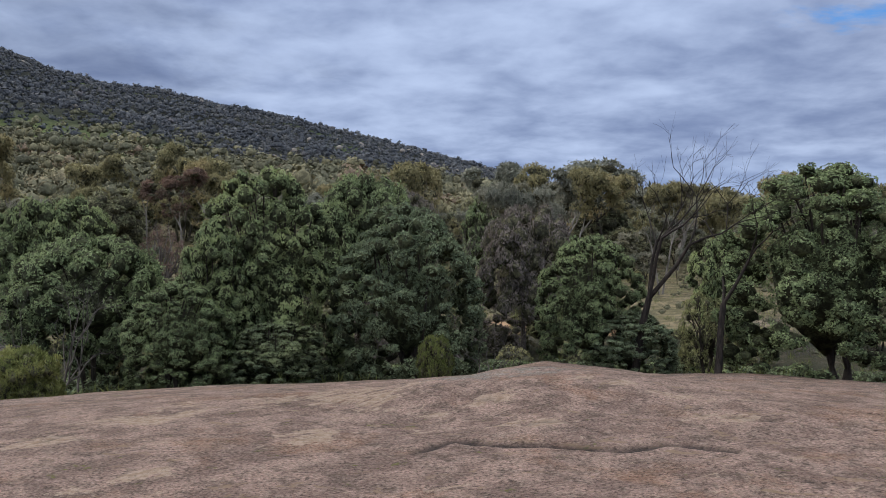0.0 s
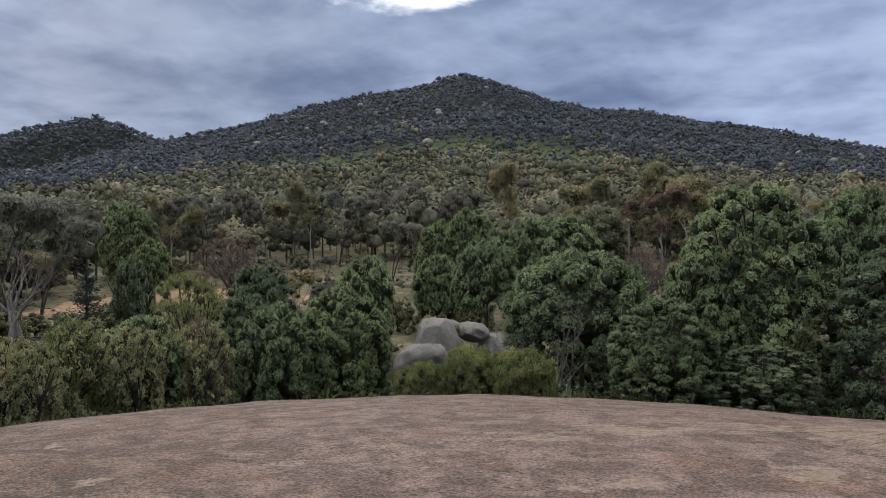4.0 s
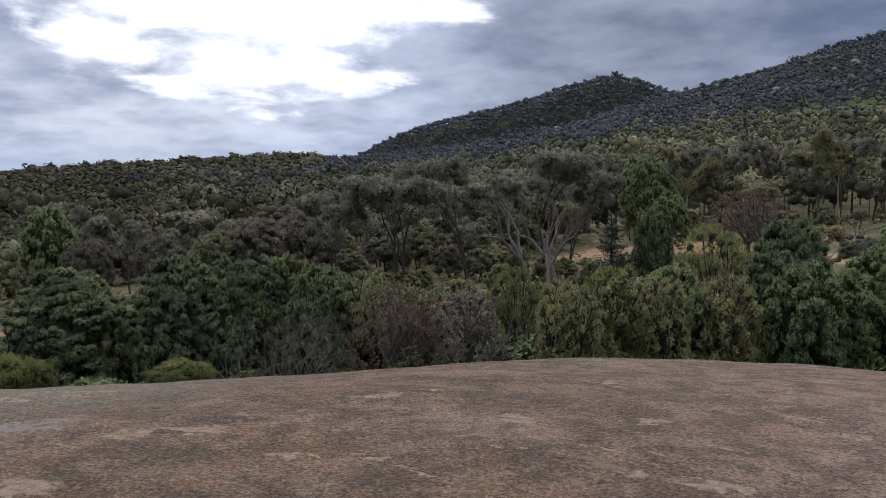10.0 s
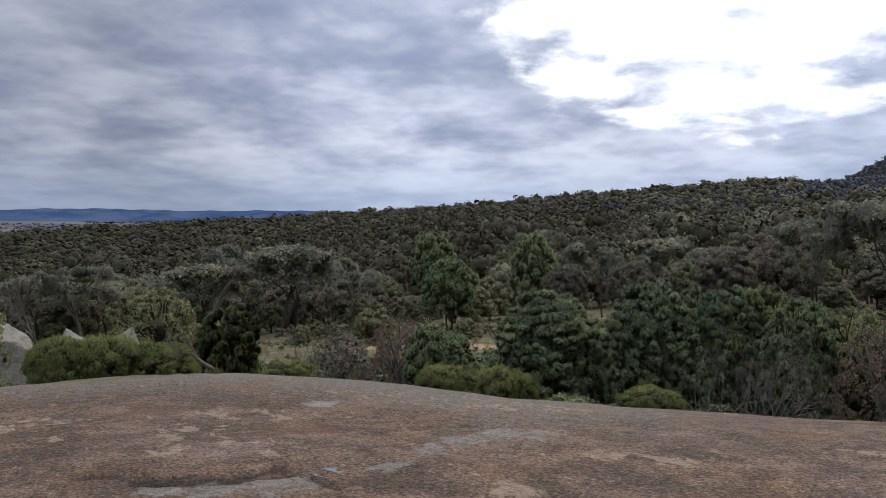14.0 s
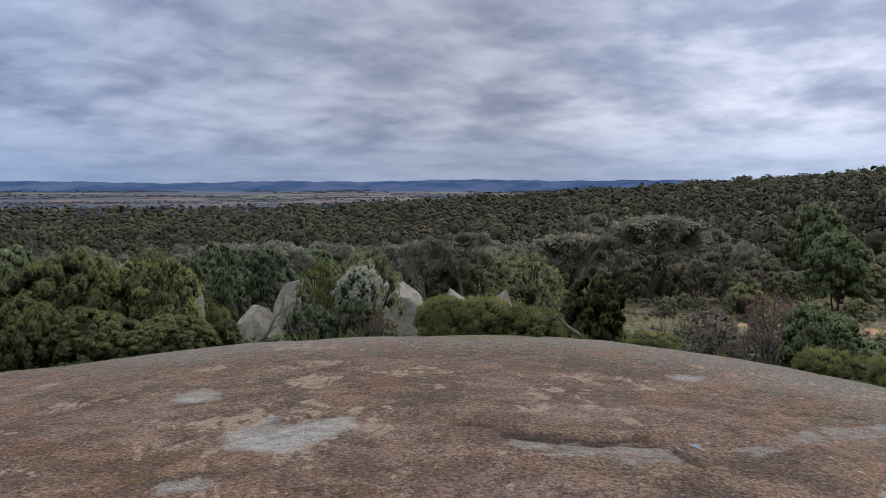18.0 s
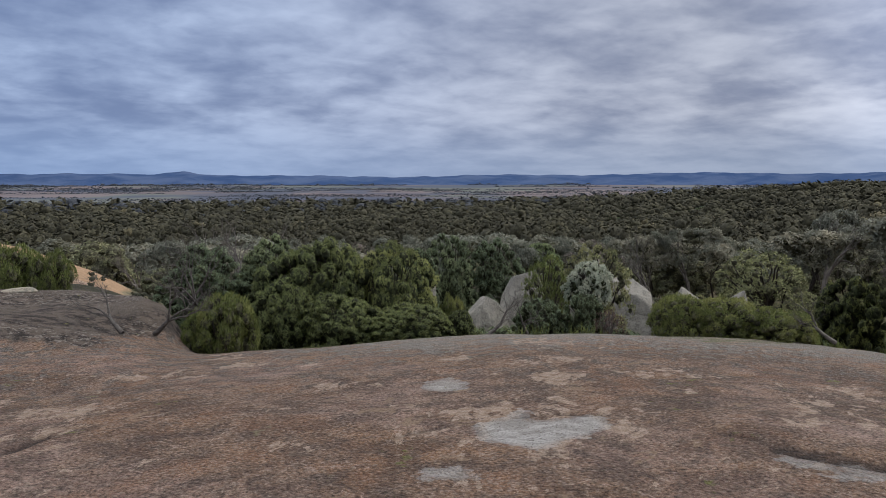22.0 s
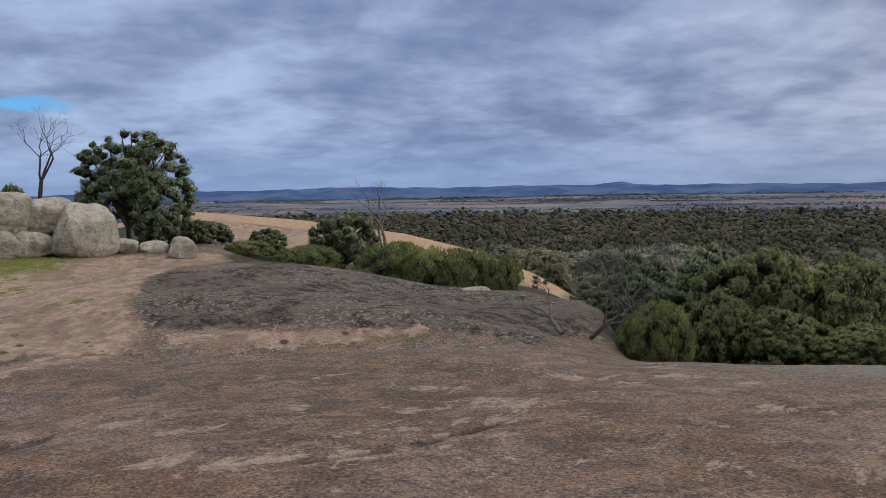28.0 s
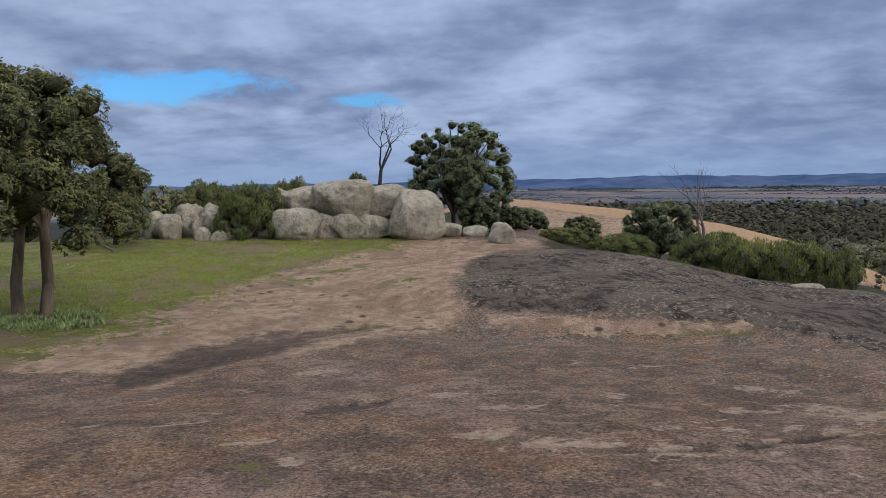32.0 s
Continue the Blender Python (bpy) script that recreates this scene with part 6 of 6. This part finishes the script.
boulder(STONE, 9.91, -18.13, 0.91, 0.32, 0.33, 0.26, -151, 19)
boulder(STONE, 9.33, -18.22, 0.85, 0.31, 0.33, 0.32, -153, 20)
boulder(STONE, 11.65, -18.00, 0.69, 0.21, 0.22, 0.21, -147, 21)
boulder(STONE, 9.59, -17.85, 0.69, 0.11, 0.12, 0.17, -152, 22)
boulder(STONE, 9.29, -17.56, 0.56, 0.18, 0.14, 0.10, -152, 23)
boulder(STONE, 8.88, -17.67, 0.51, 0.26, 0.13, 0.09, -153, 24)
boulder(STONE, 8.45, -20.09, 1.31, 0.19, 0.20, 0.20, -157, 25)
boulder(STONE_GREY, -15.07, 23.12, -1.49, 0.85, 0.77, 0.51, 33, 26)
boulder(STONE_GREY, -15.28, 24.18, -1.27, 0.56, 0.50, 0.28, 32, 27)
boulder(STONE_GREY, -14.34, 24.28, -1.42, 0.56, 0.51, 0.35, 31, 28)
boulder(STONE_GREY, -14.94, 22.01, -2.07, 0.86, 0.77, 0.49, 34, 29)
boulder(STONE_GREY, -13.80, 24.82, -1.71, 0.59, 0.53, 0.24, 29, 30)
boulder(STONE_PALE, -23.14, 21.42, -2.20, 0.46, 0.48, 0.58, 47, 31)
boulder(STONE_PALE, -20.09, 21.65, -2.16, 0.44, 0.47, 0.60, 43, 32)
boulder(STONE_PALE, -19.81, 20.58, -2.42, 0.47, 0.50, 0.39, 44, 33)
boulder(STONE_PALE, -23.96, 19.83, -2.35, 0.39, 0.41, 0.51, 50, 34)
boulder(STONE_GREY, 22.23, 72.20, -0.71, 1.32, 1.38, 1.18, -17, 35)
boulder(STONE_GREY, 18.48, 72.24, -1.49, 0.61, 0.48, 0.35, -14, 36)
boulder(STONE_PALE, -17.19, -17.27, -1.92, 0.78, 0.82, 0.77, 135, 37)
boulder(STONE_PALE, -19.25, -16.52, -1.91, 0.78, 0.82, 1.09, 131, 38)
boulder(STONE_PALE, -19.57, -15.34, -2.19, 0.78, 0.82, 0.80, 128, 39)
boulder(STONE_PALE, -13.25, -16.76, -1.60, 0.28, 0.29, 0.42, 142, 40)
boulder(STONE_PALE, -15.01, -16.58, -2.07, 0.63, 0.59, 0.43, 138, 41)
boulder(STONE_PALE, -21.04, -14.17, -2.15, 0.63, 0.64, 0.47, 124, 42)
boulder(STONE_PALE, -21.53, -13.01, -2.12, 0.66, 0.59, 0.43, 121, 43)
boulder(STONE, 2.46, -18.74, 0.48, 0.28, 0.27, 0.20, -173, 47)
boulder(STONE, -3.36, -15.58, -0.31, 0.27, 0.10, 0.07, 168, 48)



# ---- the bush beyond ----
def wild(yaw0, yaw1, r0, r1, gap, seed):
    """Places spread evenly but unruly over a sector; gap: how far apart, by distance."""
    rng = np.random.default_rng(seed)
    rings, r = [], r0
    while r < r1:
        g = gap(r)
        n = max(3, int(radians(yaw1 - yaw0) * r / g))
        yaw = yaw0 + (np.arange(n) + rng.uniform(0.05, 0.95, n)) / n * (yaw1 - yaw0)
        rings.append(np.stack([yaw, r + rng.uniform(-0.5, 0.5, n) * g], 1))
        r += g * 0.95
    return np.concatenate(rings), rng


def glade(yaw, r):
    """Where the slopes lie open: 1 in the open, 0 in the woods."""
    one = 0.5 * np.exp(-((r - 400) / 42.0) ** 2) * smooth(yaw, 16, 22) * (1 - smooth(yaw, 40, 47))
    a, e = np.radians(yaw), 1.0
    x, y = -np.sin(a) * r, np.cos(a) * r
    spots = [(53.5, 58, 11, 8), (43, 52, 7, 6), (101, 44, 9, 5), (66, 36, 5, 4), (-9, 32, 6, 5), (-14, 40, 9, 7), (20, 45, 7, 5), (34, 60, 12, 8), (82, 70, 10, 6), (168, 42, 14, 16), (178, 48, 22, 24), (192, 52, 26, 28), (208, 50, 30, 24), (118, 36, 8, 5)]
    for sy, sr, across, along in spots:
        cx, cy = polar(sy, sr)
        one = np.maximum(one, bump(x, y, cx, cy, across, along, sy))
    return one


def canopy(name, label, spots, rng, protos, size, squat=0.8, leaf="forest"):
    """One joined stand of trees: crowns of a few shapes, each turned, sized and toned by itself, the tone also set by
    bearing.
    """
    yaw, r = spots[:, 0], spots[:, 1]
    a = np.radians(yaw)
    x, y = -np.sin(a) * r, np.cos(a) * r
    z = height(x, y)
    pick = rng.integers(0, len(protos), len(x))
    s = np.clip(rng.lognormal(-0.08, 0.30, len(x)), 0.5, 1.75) * size(r)
    tall = s * rng.uniform(squat, squat * 1.45, len(x))
    turn = rng.uniform(0, 6.28, len(x))
    # tone drops from the sun's bearing on: backlit darkness put into the colour
    tone = np.clip(rng.normal(0.25, 0.20, len(x)) + 0.20 * (1 - smooth(yaw, 42, 75)) - 0.12 * smooth(yaw, 58, 82) - 0.08 * smooth(yaw, 95, 120) + 0.16 * ripple(x, y, 60.0, 2.0) + 0.14 * ripple(x, y, 17.0, 4.0), 0, 1)
    vs, fs, ns, ts, base = [], [], [], [], 0
    for i, (pv, pf, pn) in enumerate(protos):
        k = np.where(pick == i)[0]
        c, d = np.cos(turn[k])[:, None], np.sin(turn[k])[:, None]
        px = (pv[None, :, 0] * c - pv[None, :, 1] * d) * s[k, None] + x[k, None]
        py = (pv[None, :, 0] * d + pv[None, :, 1] * c) * s[k, None] + y[k, None]
        pz = pv[None, :, 2] * tall[k, None] + z[k, None]
        vs.append(np.stack([px, py, pz], 2).reshape(-1, 3))
        nx, ny = pn[None, :, 0] * c - pn[None, :, 1] * d, pn[None, :, 0] * d + pn[None, :, 1] * c
        ns.append(np.stack([nx, ny, np.broadcast_to(pn[None, :, 2], nx.shape)], 2).reshape(-1, 3))
        fs.append(((np.arange(len(k)) * len(pv))[:, None, None] + pf[None]).reshape(-1, pf.shape[1]) + base)
        ts.append(np.repeat(tone[k], len(pv)))
        base += len(k) * len(pv)
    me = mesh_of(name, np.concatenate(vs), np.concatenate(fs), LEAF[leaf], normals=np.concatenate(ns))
    me.attributes.new("tone", "FLOAT", "POINT").data.foreach_set("value", np.concatenate(ts).astype(np.float32))
    return tagged(new(name, me), label, "trees", kind="stuff")


def bushy(seed, lobes, sprays, leaf, ball, stem=True):
    """A unit crown, one high and about one wide: rounded lobes with ragged sprays, all in triangles; with normals."""
    rng = np.random.default_rng(seed)
    vs, fs, ns, base = [], [], [], 0
    bv, bf = ball
    heart = np.array([0, 0, 0.35])
    for i in range(lobes):
        a, t = i * 2.4 + rng.uniform(0, 1), rng.uniform(0.32, 0.78)
        c = np.array([math.cos(a) * 0.30, math.sin(a) * 0.30, t]) if i else np.array([0, 0, 0.66])
        q = rng.uniform(0.16, 0.28) if lobes > 1 else 0.46
        r = np.array([q, q, q * 0.85])
        w = lump(bv, rng.uniform(0, 9), 0.22, 0.6) * r * 0.62 + c
        vs.append(w)
        ns.append(unit(unit(w - c) + 0.5 * unit(w - heart)))
        fs.append(bf + base)
        base += len(w)
        k = sprays // lobes
        if k:
            p = ball_points(rng, k)
            p[:, 2] = np.where(p[:, 2] < -0.5, -p[:, 2], p[:, 2])
            at = p * r * rng.uniform(0.62, 1.12, (k, 1)) + c
            d = unit(p + rng.normal(0, 0.35, (k, 3)))
            e = unit(np.cross(d, rng.normal(0, 1, (k, 3))))
            g = np.cross(d, e)
            l = leaf * rng.uniform(0.6, 1.3, (k, 1))
            vs.append(np.stack([at - e * l * 0.5 - g * l * 0.3, at + e * l * 0.5 - g * l * 0.3, at + g * l * 0.6], 1).reshape(-1, 3))
            ns.append(np.repeat(unit(p + 0.5 * unit(at - heart) + 0.5 * d), 3, 0))
            fs.append(np.arange(k * 3).reshape(-1, 3) + base)
            base += k * 3
    if stem:
        t = np.arange(3) * 2.1
        ring = np.stack([np.cos(t), np.sin(t), np.zeros(3)], 1)
        vs.append(np.concatenate([ring * 0.025 + (0, 0, -0.08), ring * 0.015 + (0, 0, 0.6)]))
        ns.append(np.concatenate([ring, ring]))
        fs.append(np.array([[0, 1, 4], [0, 4, 3], [1, 2, 5], [1, 5, 4], [2, 0, 3], [2, 3, 5]]) + base)
    return np.concatenate(vs), np.concatenate(fs), np.concatenate(ns)


def thinned(spots, rng, open_share=0.04):
    keep_it = rng.uniform(0, 1, len(spots)) > glade(spots[:, 0], spots[:, 1]) * (1 - open_share) * 1.15
    return spots[keep_it]


# the undergrowth below the slab's edge
spots, rng = wild(-32, 157, 13.6, 24, lambda r: 1.55, 6)
spots = thinned(spots, rng, 0.0)
for yaw, r in spots:
    edge = 2.4 / math.tan(radians(float(np.interp(yaw, EDGE_YAW, EDGE_DIP))))
    if r < edge + 2.0:
        continue
    kind = ("low_green", "low_grey", "low_grey", "low_grey", "low_green")[int(rng.integers(0, 5))]
    tall = rng.uniform(0.5, 1.0) * (1.0 if r < 17 else 1.5)
    top = -9.6 if 26 < yaw < 37.5 or 97 < yaw < 113 else -9.9 if 117 < yaw < 143 else -9.2
    tall = min(tall, 1.6 + r * math.tan(radians(top)) - height1(*polar(yaw, r)))
    if tall < 0.25:
        continue
    tall = below_view(yaw, r, tall, tall)
    if tall > 0.3:
        place(kind, yaw, r, tall, tall * rng.uniform(1.2, 1.7))

# single trees that can be told apart on the nearer slopes
spots, rng = wild(-32, 160, 22, 58, lambda r: 2.7 + r * 0.020, 7)
spots = thinned(spots, rng, 0.0)
for yaw, r in spots:
    if (25.5 < yaw < 37 and r < 33) or (117 < yaw < 143 and r < 28):
        continue
    kinds = ("slope_wattle", "slope_gum", "slope_olive", "slope_oak", "slope_wattle", "twigs", "slope_gold", "slope_olive") if yaw < 66 else ("slope_wattle", "slope_gum", "slope_oak", "slope_olive", "slope_gum", "twigs", "slope_wattle", "slope_gum")
    kind = kinds[int(rng.uniform() * 8)]
    if 49 < yaw < 58 and 34 < r < 58:
        kind = "slope_olive" if kind != "twigs" else kind
        if int(yaw * 10 + r) % 3:
            continue
    tall = {"slope_wattle": 2.6, "slope_gum": 3.6, "slope_olive": 1.8, "slope_oak": 2.4, "twigs": 1.7, "slope_gold": 3.4}[kind] * rng.uniform(0.65, 1.15) * (0.95 if yaw < 62 else 1.05)
    if 93 < yaw < 115 and 38 <= r < 56:
        kind, tall = ("slope_olive", "twigs", "slope_olive")[int(r * 5 + yaw) % 3], tall * 0.75
    if 95 < yaw < 113 and r < 38:
        kind = ("slope_olive", "twigs", "low_olive", "low_grey")[int(r * 7 + yaw) % 4]
        tall = min(tall, 1.6 + r * math.tan(radians(-8.0)) - height1(*polar(yaw, r)), 1.1) if r < 31 else tall * 0.5
        if tall < 0.4:
            continue
    if yaw > 117:
        tall = min(tall, 1.6 + r * math.tan(radians(-4.3)) - height1(*polar(yaw, r)))
    free = below_view(yaw, r, tall, tall)
    if free < tall:
        kind = "slope_olive" if kind != "twigs" else kind
    if free > 0.5:
        place(kind, yaw, r, free, free * rng.uniform(0.9, 1.2))

# and farther up the slopes
spots, rng = wild(-32, 190, 58, 82, lambda r: 3.3 + r * 0.012, 27)
spots = thinned(spots, rng, 0.0)
for yaw, r in spots:
    kinds = ("slope_wattle", "slope_gum", "slope_gold", "slope_oak", "slope_wattle", "slope_gum", "slope_gold", "slope_wattle") if yaw < 60 else ("slope_wattle", "slope_gum", "slope_oak", "slope_wattle", "slope_gum", "slope_gum", "slope_wattle", "slope_gum")
    kind = kinds[int(rng.uniform() * 8)]
    tall = {"slope_wattle": 3.6, "slope_gum": 5.2, "slope_oak": 3.6, "slope_gold": 5.0}[kind] * float(np.clip(rng.lognormal(0.0, 0.24), 0.6, 1.6))
    if yaw > 117:
        tall = min(tall, 1.6 + r * math.tan(radians(-3.8)) - height1(*polar(yaw, r)))
    free = below_view(yaw, r, tall, tall)
    if free > 1.2:
        place(kind, yaw, r, free, free * rng.uniform(0.85, 1.25))

FAR_A = [bushy(i, 6, 270, 0.062, BALL1) for i in range(8)]
FAR_B = [bushy(20 + i, 4, 88, 0.090, BALL1) for i in range(8)]
FAR_C = [bushy(40 + i, 2, 30, 0.13, BALL1, False) for i in range(8)]
FAR_D = [bushy(60 + i, 2, 16, 0.17, BALL1, False) for i in range(8)]
FAR_E = [bushy(80 + i, 1, 8, 0.28, BALL1, False) for i in range(8)]
spots, rng = wild(-33, 166, 25, 84, lambda r: 1.5 + r * 0.008, 28)
spots = spots[rng.uniform(0, 1, len(spots)) > 0.55 * glade(spots[:, 0], spots[:, 1])]
canopy("scrub", "knee-high heath and seedlings between the trees", spots, rng, FAR_C, lambda r: 0.75 + r * 0.004, 0.6)
def woods(name, label, spots, rng, protos, size, squat=0.8):
    """A stand on both sides of the rise: olive towards the mountain, drier and darker where the land falls."""
    dry = rng.uniform(0, 1, len(spots)) < smooth(spots[:, 0], 66, 100)
    canopy(name, label + " towards the mountain", spots[~dry], rng, protos, size, squat)
    canopy(name, label + " where the land falls", spots[dry], rng, protos, size, squat, "dry_forest")


spots, rng = wild(-33, 205, 81, 150, lambda r: 4.1, 8)
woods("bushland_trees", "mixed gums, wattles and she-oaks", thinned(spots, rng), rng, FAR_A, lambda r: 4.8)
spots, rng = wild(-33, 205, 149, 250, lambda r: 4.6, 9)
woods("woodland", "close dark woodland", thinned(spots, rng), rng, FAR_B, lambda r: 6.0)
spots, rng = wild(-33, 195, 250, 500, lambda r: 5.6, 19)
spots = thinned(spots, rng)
# with distance more trees take the leaf that has haze in its colour
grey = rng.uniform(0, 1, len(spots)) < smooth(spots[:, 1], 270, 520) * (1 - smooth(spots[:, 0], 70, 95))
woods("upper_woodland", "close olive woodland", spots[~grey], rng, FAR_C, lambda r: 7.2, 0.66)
canopy("upper_woodland", "close woodland on the upper slopes, grey-green with painted haze", spots[grey], rng, FAR_C, lambda r: 7.2, 0.66, "hazed_forest")
spots, rng = wild(76, 185, 500, 1560, lambda r: max(5.4, r / 108.0), 10)
spots = thinned(spots, rng)
# the farthest trees share the haze-coloured leaf
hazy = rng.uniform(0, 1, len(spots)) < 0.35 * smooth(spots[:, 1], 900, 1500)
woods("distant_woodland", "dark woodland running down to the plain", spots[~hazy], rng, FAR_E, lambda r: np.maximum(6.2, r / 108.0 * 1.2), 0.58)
canopy("distant_woodland", "woodland at the edge of the plain, grey-green with painted haze", spots[hazy], rng, FAR_E, lambda r: np.maximum(6.2, r / 108.0 * 1.2), 0.58, "hazed_forest")
high, rng = wild(-20, 76, 500, 985, lambda r: max(5.0, r / 155.0), 14)
back, rng = wild(38, 82, 1180, 1500, lambda r: 7.0, 15)
high = np.concatenate([high, back])
canopy("mountain_woodland", "woodland covering the mountain, haze and shade put into its grey-green", thinned(high, rng), rng, FAR_E, lambda r: np.maximum(5.0, r / 165.0), 0.66, "hazed_forest")

# tree belts along the pastures of the plain
rng = np.random.default_rng(12)
rows = []
for _ in range(190):
    yaw, r = rng.uniform(108, 232), 1600 + 2500 * rng.uniform()
    n = int(rng.integers(20, 110))
    step = np.cumsum(rng.uniform(3, 9, n))
    rows.append(np.stack([yaw + np.degrees(step * rng.choice([-1, 1]) / r), r + step * rng.uniform(-0.25, 0.25) + rng.normal(0, 6, n)], 1))
spots = np.concatenate(rows)
spots = spots[(spots[:, 0] > 105) & (spots[:, 0] < 236)]
canopy("tree_belts", "tree belts between pastures on the plain, haze put into their dark colour", spots, rng, FAR_E, lambda r: r / 300.0, 0.5, "hazed_forest")

# bare stones on the mountain side
spots, rng = wild(-8, 70, 330, 1000, lambda r: 12 + r * 0.012, 13)
spots = spots[rng.uniform(0, 1, len(spots)) < 0.16 + 0.40 * (ripple(spots[:, 0] * 8, spots[:, 1], 90.0, 1.0) > 0.25)]
a = np.radians(spots[:, 0])
x, y = -np.sin(a) * spots[:, 1], np.cos(a) * spots[:, 1]
z = height(x, y)
s = 0.5 + 2.2 * rng.uniform(0, 1, len(x)) ** 3.0
bv, bf = BALL2
shape = np.stack([lump(bv, i * 1.7, 0.25, 0.8) for i in range(6)])[rng.integers(0, 6, len(x))]
v = shape * s[:, None, None] * np.array([1.2, 1.2, 1.0]) + np.stack([x, y, z + s * 0.5 + 1.6], 1)[:, None]
f = (np.arange(len(x)) * len(bv))[:, None, None] + bf[None]
tagged(new("mountain_rocks", mesh_of("mountain_rocks", v.reshape(-1, 3), f.reshape(-1, 3), STONE_GREY, True)), "scattered grey granite tors on the mountain side", "rocks", kind="stuff")


# the outline of the turf
MEADOW = [(12.14, -9.20), (8.00, -7.97), (6.71, -8.21), (6.49, -9.08), (6.26, -10.17), (6.44, -11.80), (6.31, -13.71), (5.94, -15.46), (5.27, -17.00), (4.60, -18.04), (5.07, -19.03), (7.00, -18.84), (8.83, -17.80), (10.63, -17.15), (13.72, -16.35), (15.14, -14.76), (17.86, -13.38)]


# ---- grass, stones and puddles ----
def tufts(name, label, spots, rng, blades, size, leaf, slim=0.10, lean=0.45):
    """Blades of grass in tufts, joined."""
    x, y = spots[:, 0], spots[:, 1]
    at = np.stack([x, y, height(x, y) - 0.01], 1)
    at = np.repeat(at, blades, 0)
    at[:, :2] += rng.normal(0, 0.05, (len(at), 2))
    out = np.tile([0.0, 0.0, 1.0], (len(at), 1))
    v, f = leaves(rng, at, out, size, slim, 0.0, lean)
    return tagged(new(name, mesh_of(name, v, f, LEAF[leaf])), label, "grass", kind="stuff")


def scatter(rng, n, yaw0, yaw1, r0, r1):
    yaw, r = np.radians(rng.uniform(yaw0, yaw1, n)), np.sqrt(rng.uniform(r0 ** 2, r1 ** 2, n))
    return np.stack([-np.sin(yaw) * r, np.cos(yaw) * r], 1)


def within(points, spots):
    pts, inside = np.array(points), np.zeros(len(spots), bool)
    for i in range(len(pts)):
        a, b = pts[i], pts[(i + 1) % len(pts)]
        cross = (a[1] > spots[:, 1]) != (b[1] > spots[:, 1])
        inside ^= cross & (spots[:, 0] < (b[0] - a[0]) * (spots[:, 1] - a[1]) / (b[1] - a[1] if b[1] != a[1] else 1e-9) + a[0])
    return inside


rng = np.random.default_rng(77)
spots = scatter(rng, 34000, 190, 232, 9.5, 22)
clump = ripple(spots[:, 0], spots[:, 1], 0.9, 3.0) + 0.8 * ripple(spots[:, 0], spots[:, 1], 2.6, 5.0)
spots = spots[within(MEADOW, spots + rng.normal(0, 0.35, spots.shape)) & (clump > -0.15)]
tufts("meadow_grass", "short green and straw meadow grass in uneven tufts", spots, rng, 6, 0.058, "grass", 0.17, 0.8)
spots = scatter(rng, 220, 214, 222, 12.2, 13.5)
tufts("weeds", "lush green weeds round the tree's foot", spots, rng, 14, 0.11, "wattle_bright", 0.35, 0.9)
spots = scatter(rng, 900, 186, 205, 10.5, 19.5)
spots = spots[~within(MEADOW, spots) & (ripple(spots[:, 0], spots[:, 1], 1.1, 1.0) > 0.35)]
tufts("path_grass", "sparse grass tufts on the trodden soil", spots, rng, 6, 0.05, "grass")
spots = scatter(rng, 1500, -32, 157, 14.0, 27)
edge = 2.4 / np.tan(np.radians(np.interp(np.degrees(np.arctan2(-spots[:, 0], spots[:, 1])), EDGE_YAW, EDGE_DIP)))
spots = spots[np.hypot(spots[:, 0], spots[:, 1]) > edge + 1.0]
tufts("bush_grass", "rank grass below the rock's edge", spots, rng, 8, 0.24, "broom", 0.07, 0.45)

spots = scatter(rng, 5000, -32, 160, 25, 60)
tufts("dry_grass", "dry straw and green grass under the trees", spots, rng, 7, 0.24, "olive", 0.10, 0.6)

# loose grit and stones on the soil
spots = scatter(rng, 260, 186, 206, 9.5, 20)
size = 0.008 + 0.03 * rng.uniform(0, 1, len(spots)) ** 4
bv, bf = BALL1
v = bv[None] * size[:, None, None] * np.array([1.2, 1.0, 0.6]) + np.stack([spots[:, 0], spots[:, 1], height(spots[:, 0], spots[:, 1]) + size * 0.3], 1)[:, None]
f = (np.arange(len(spots)) * len(bv))[:, None, None] + bf[None]
tagged(new("loose_stones", mesh_of("loose_stones", v.reshape(-1, 3), f.reshape(-1, 3), STONE)), "small loose stones on the trodden path", "stones", kind="stuff")

m, n = material("still_water")
surface(n, (0.10, 0.11, 0.125), 0.04, gloss=0.8)
for cx, cy, a, b, turn in ((-5.23, -1.62, 0.085, 0.10, 15), ):
    t = np.linspace(0, 6.28, 33)[:-1]
    k = 1 + 0.25 * np.sin(t * 2 + 1) + 0.12 * np.sin(t * 5)
    c, s = math.cos(radians(turn)), math.sin(radians(turn))
    px, py = cx + (np.cos(t) * a * c - np.sin(t) * b * s) * k, cy + (np.cos(t) * a * s + np.sin(t) * b * c) * k
    z = np.full(32, height1(cx, cy) - 0.004)
    low = np.stack([px, py, z - 0.03], 1)
    vv = np.concatenate([np.stack([px, py, z], 1), low])
    i = np.arange(32)
    ob = new("puddle", mesh_of("puddle", vv, [np.stack([i, (i + 32), (i + 1) % 32 + 32, (i + 1) % 32], 1), i[None]], m))
    tagged(ob, "small rain puddle in a hollow of the granite", "puddle")


for kinds in PROTO.values():
    for ob, _, _ in kinds:
        for o in (*ob.children_recursive, ob):
            bpy.data.objects.remove(o)
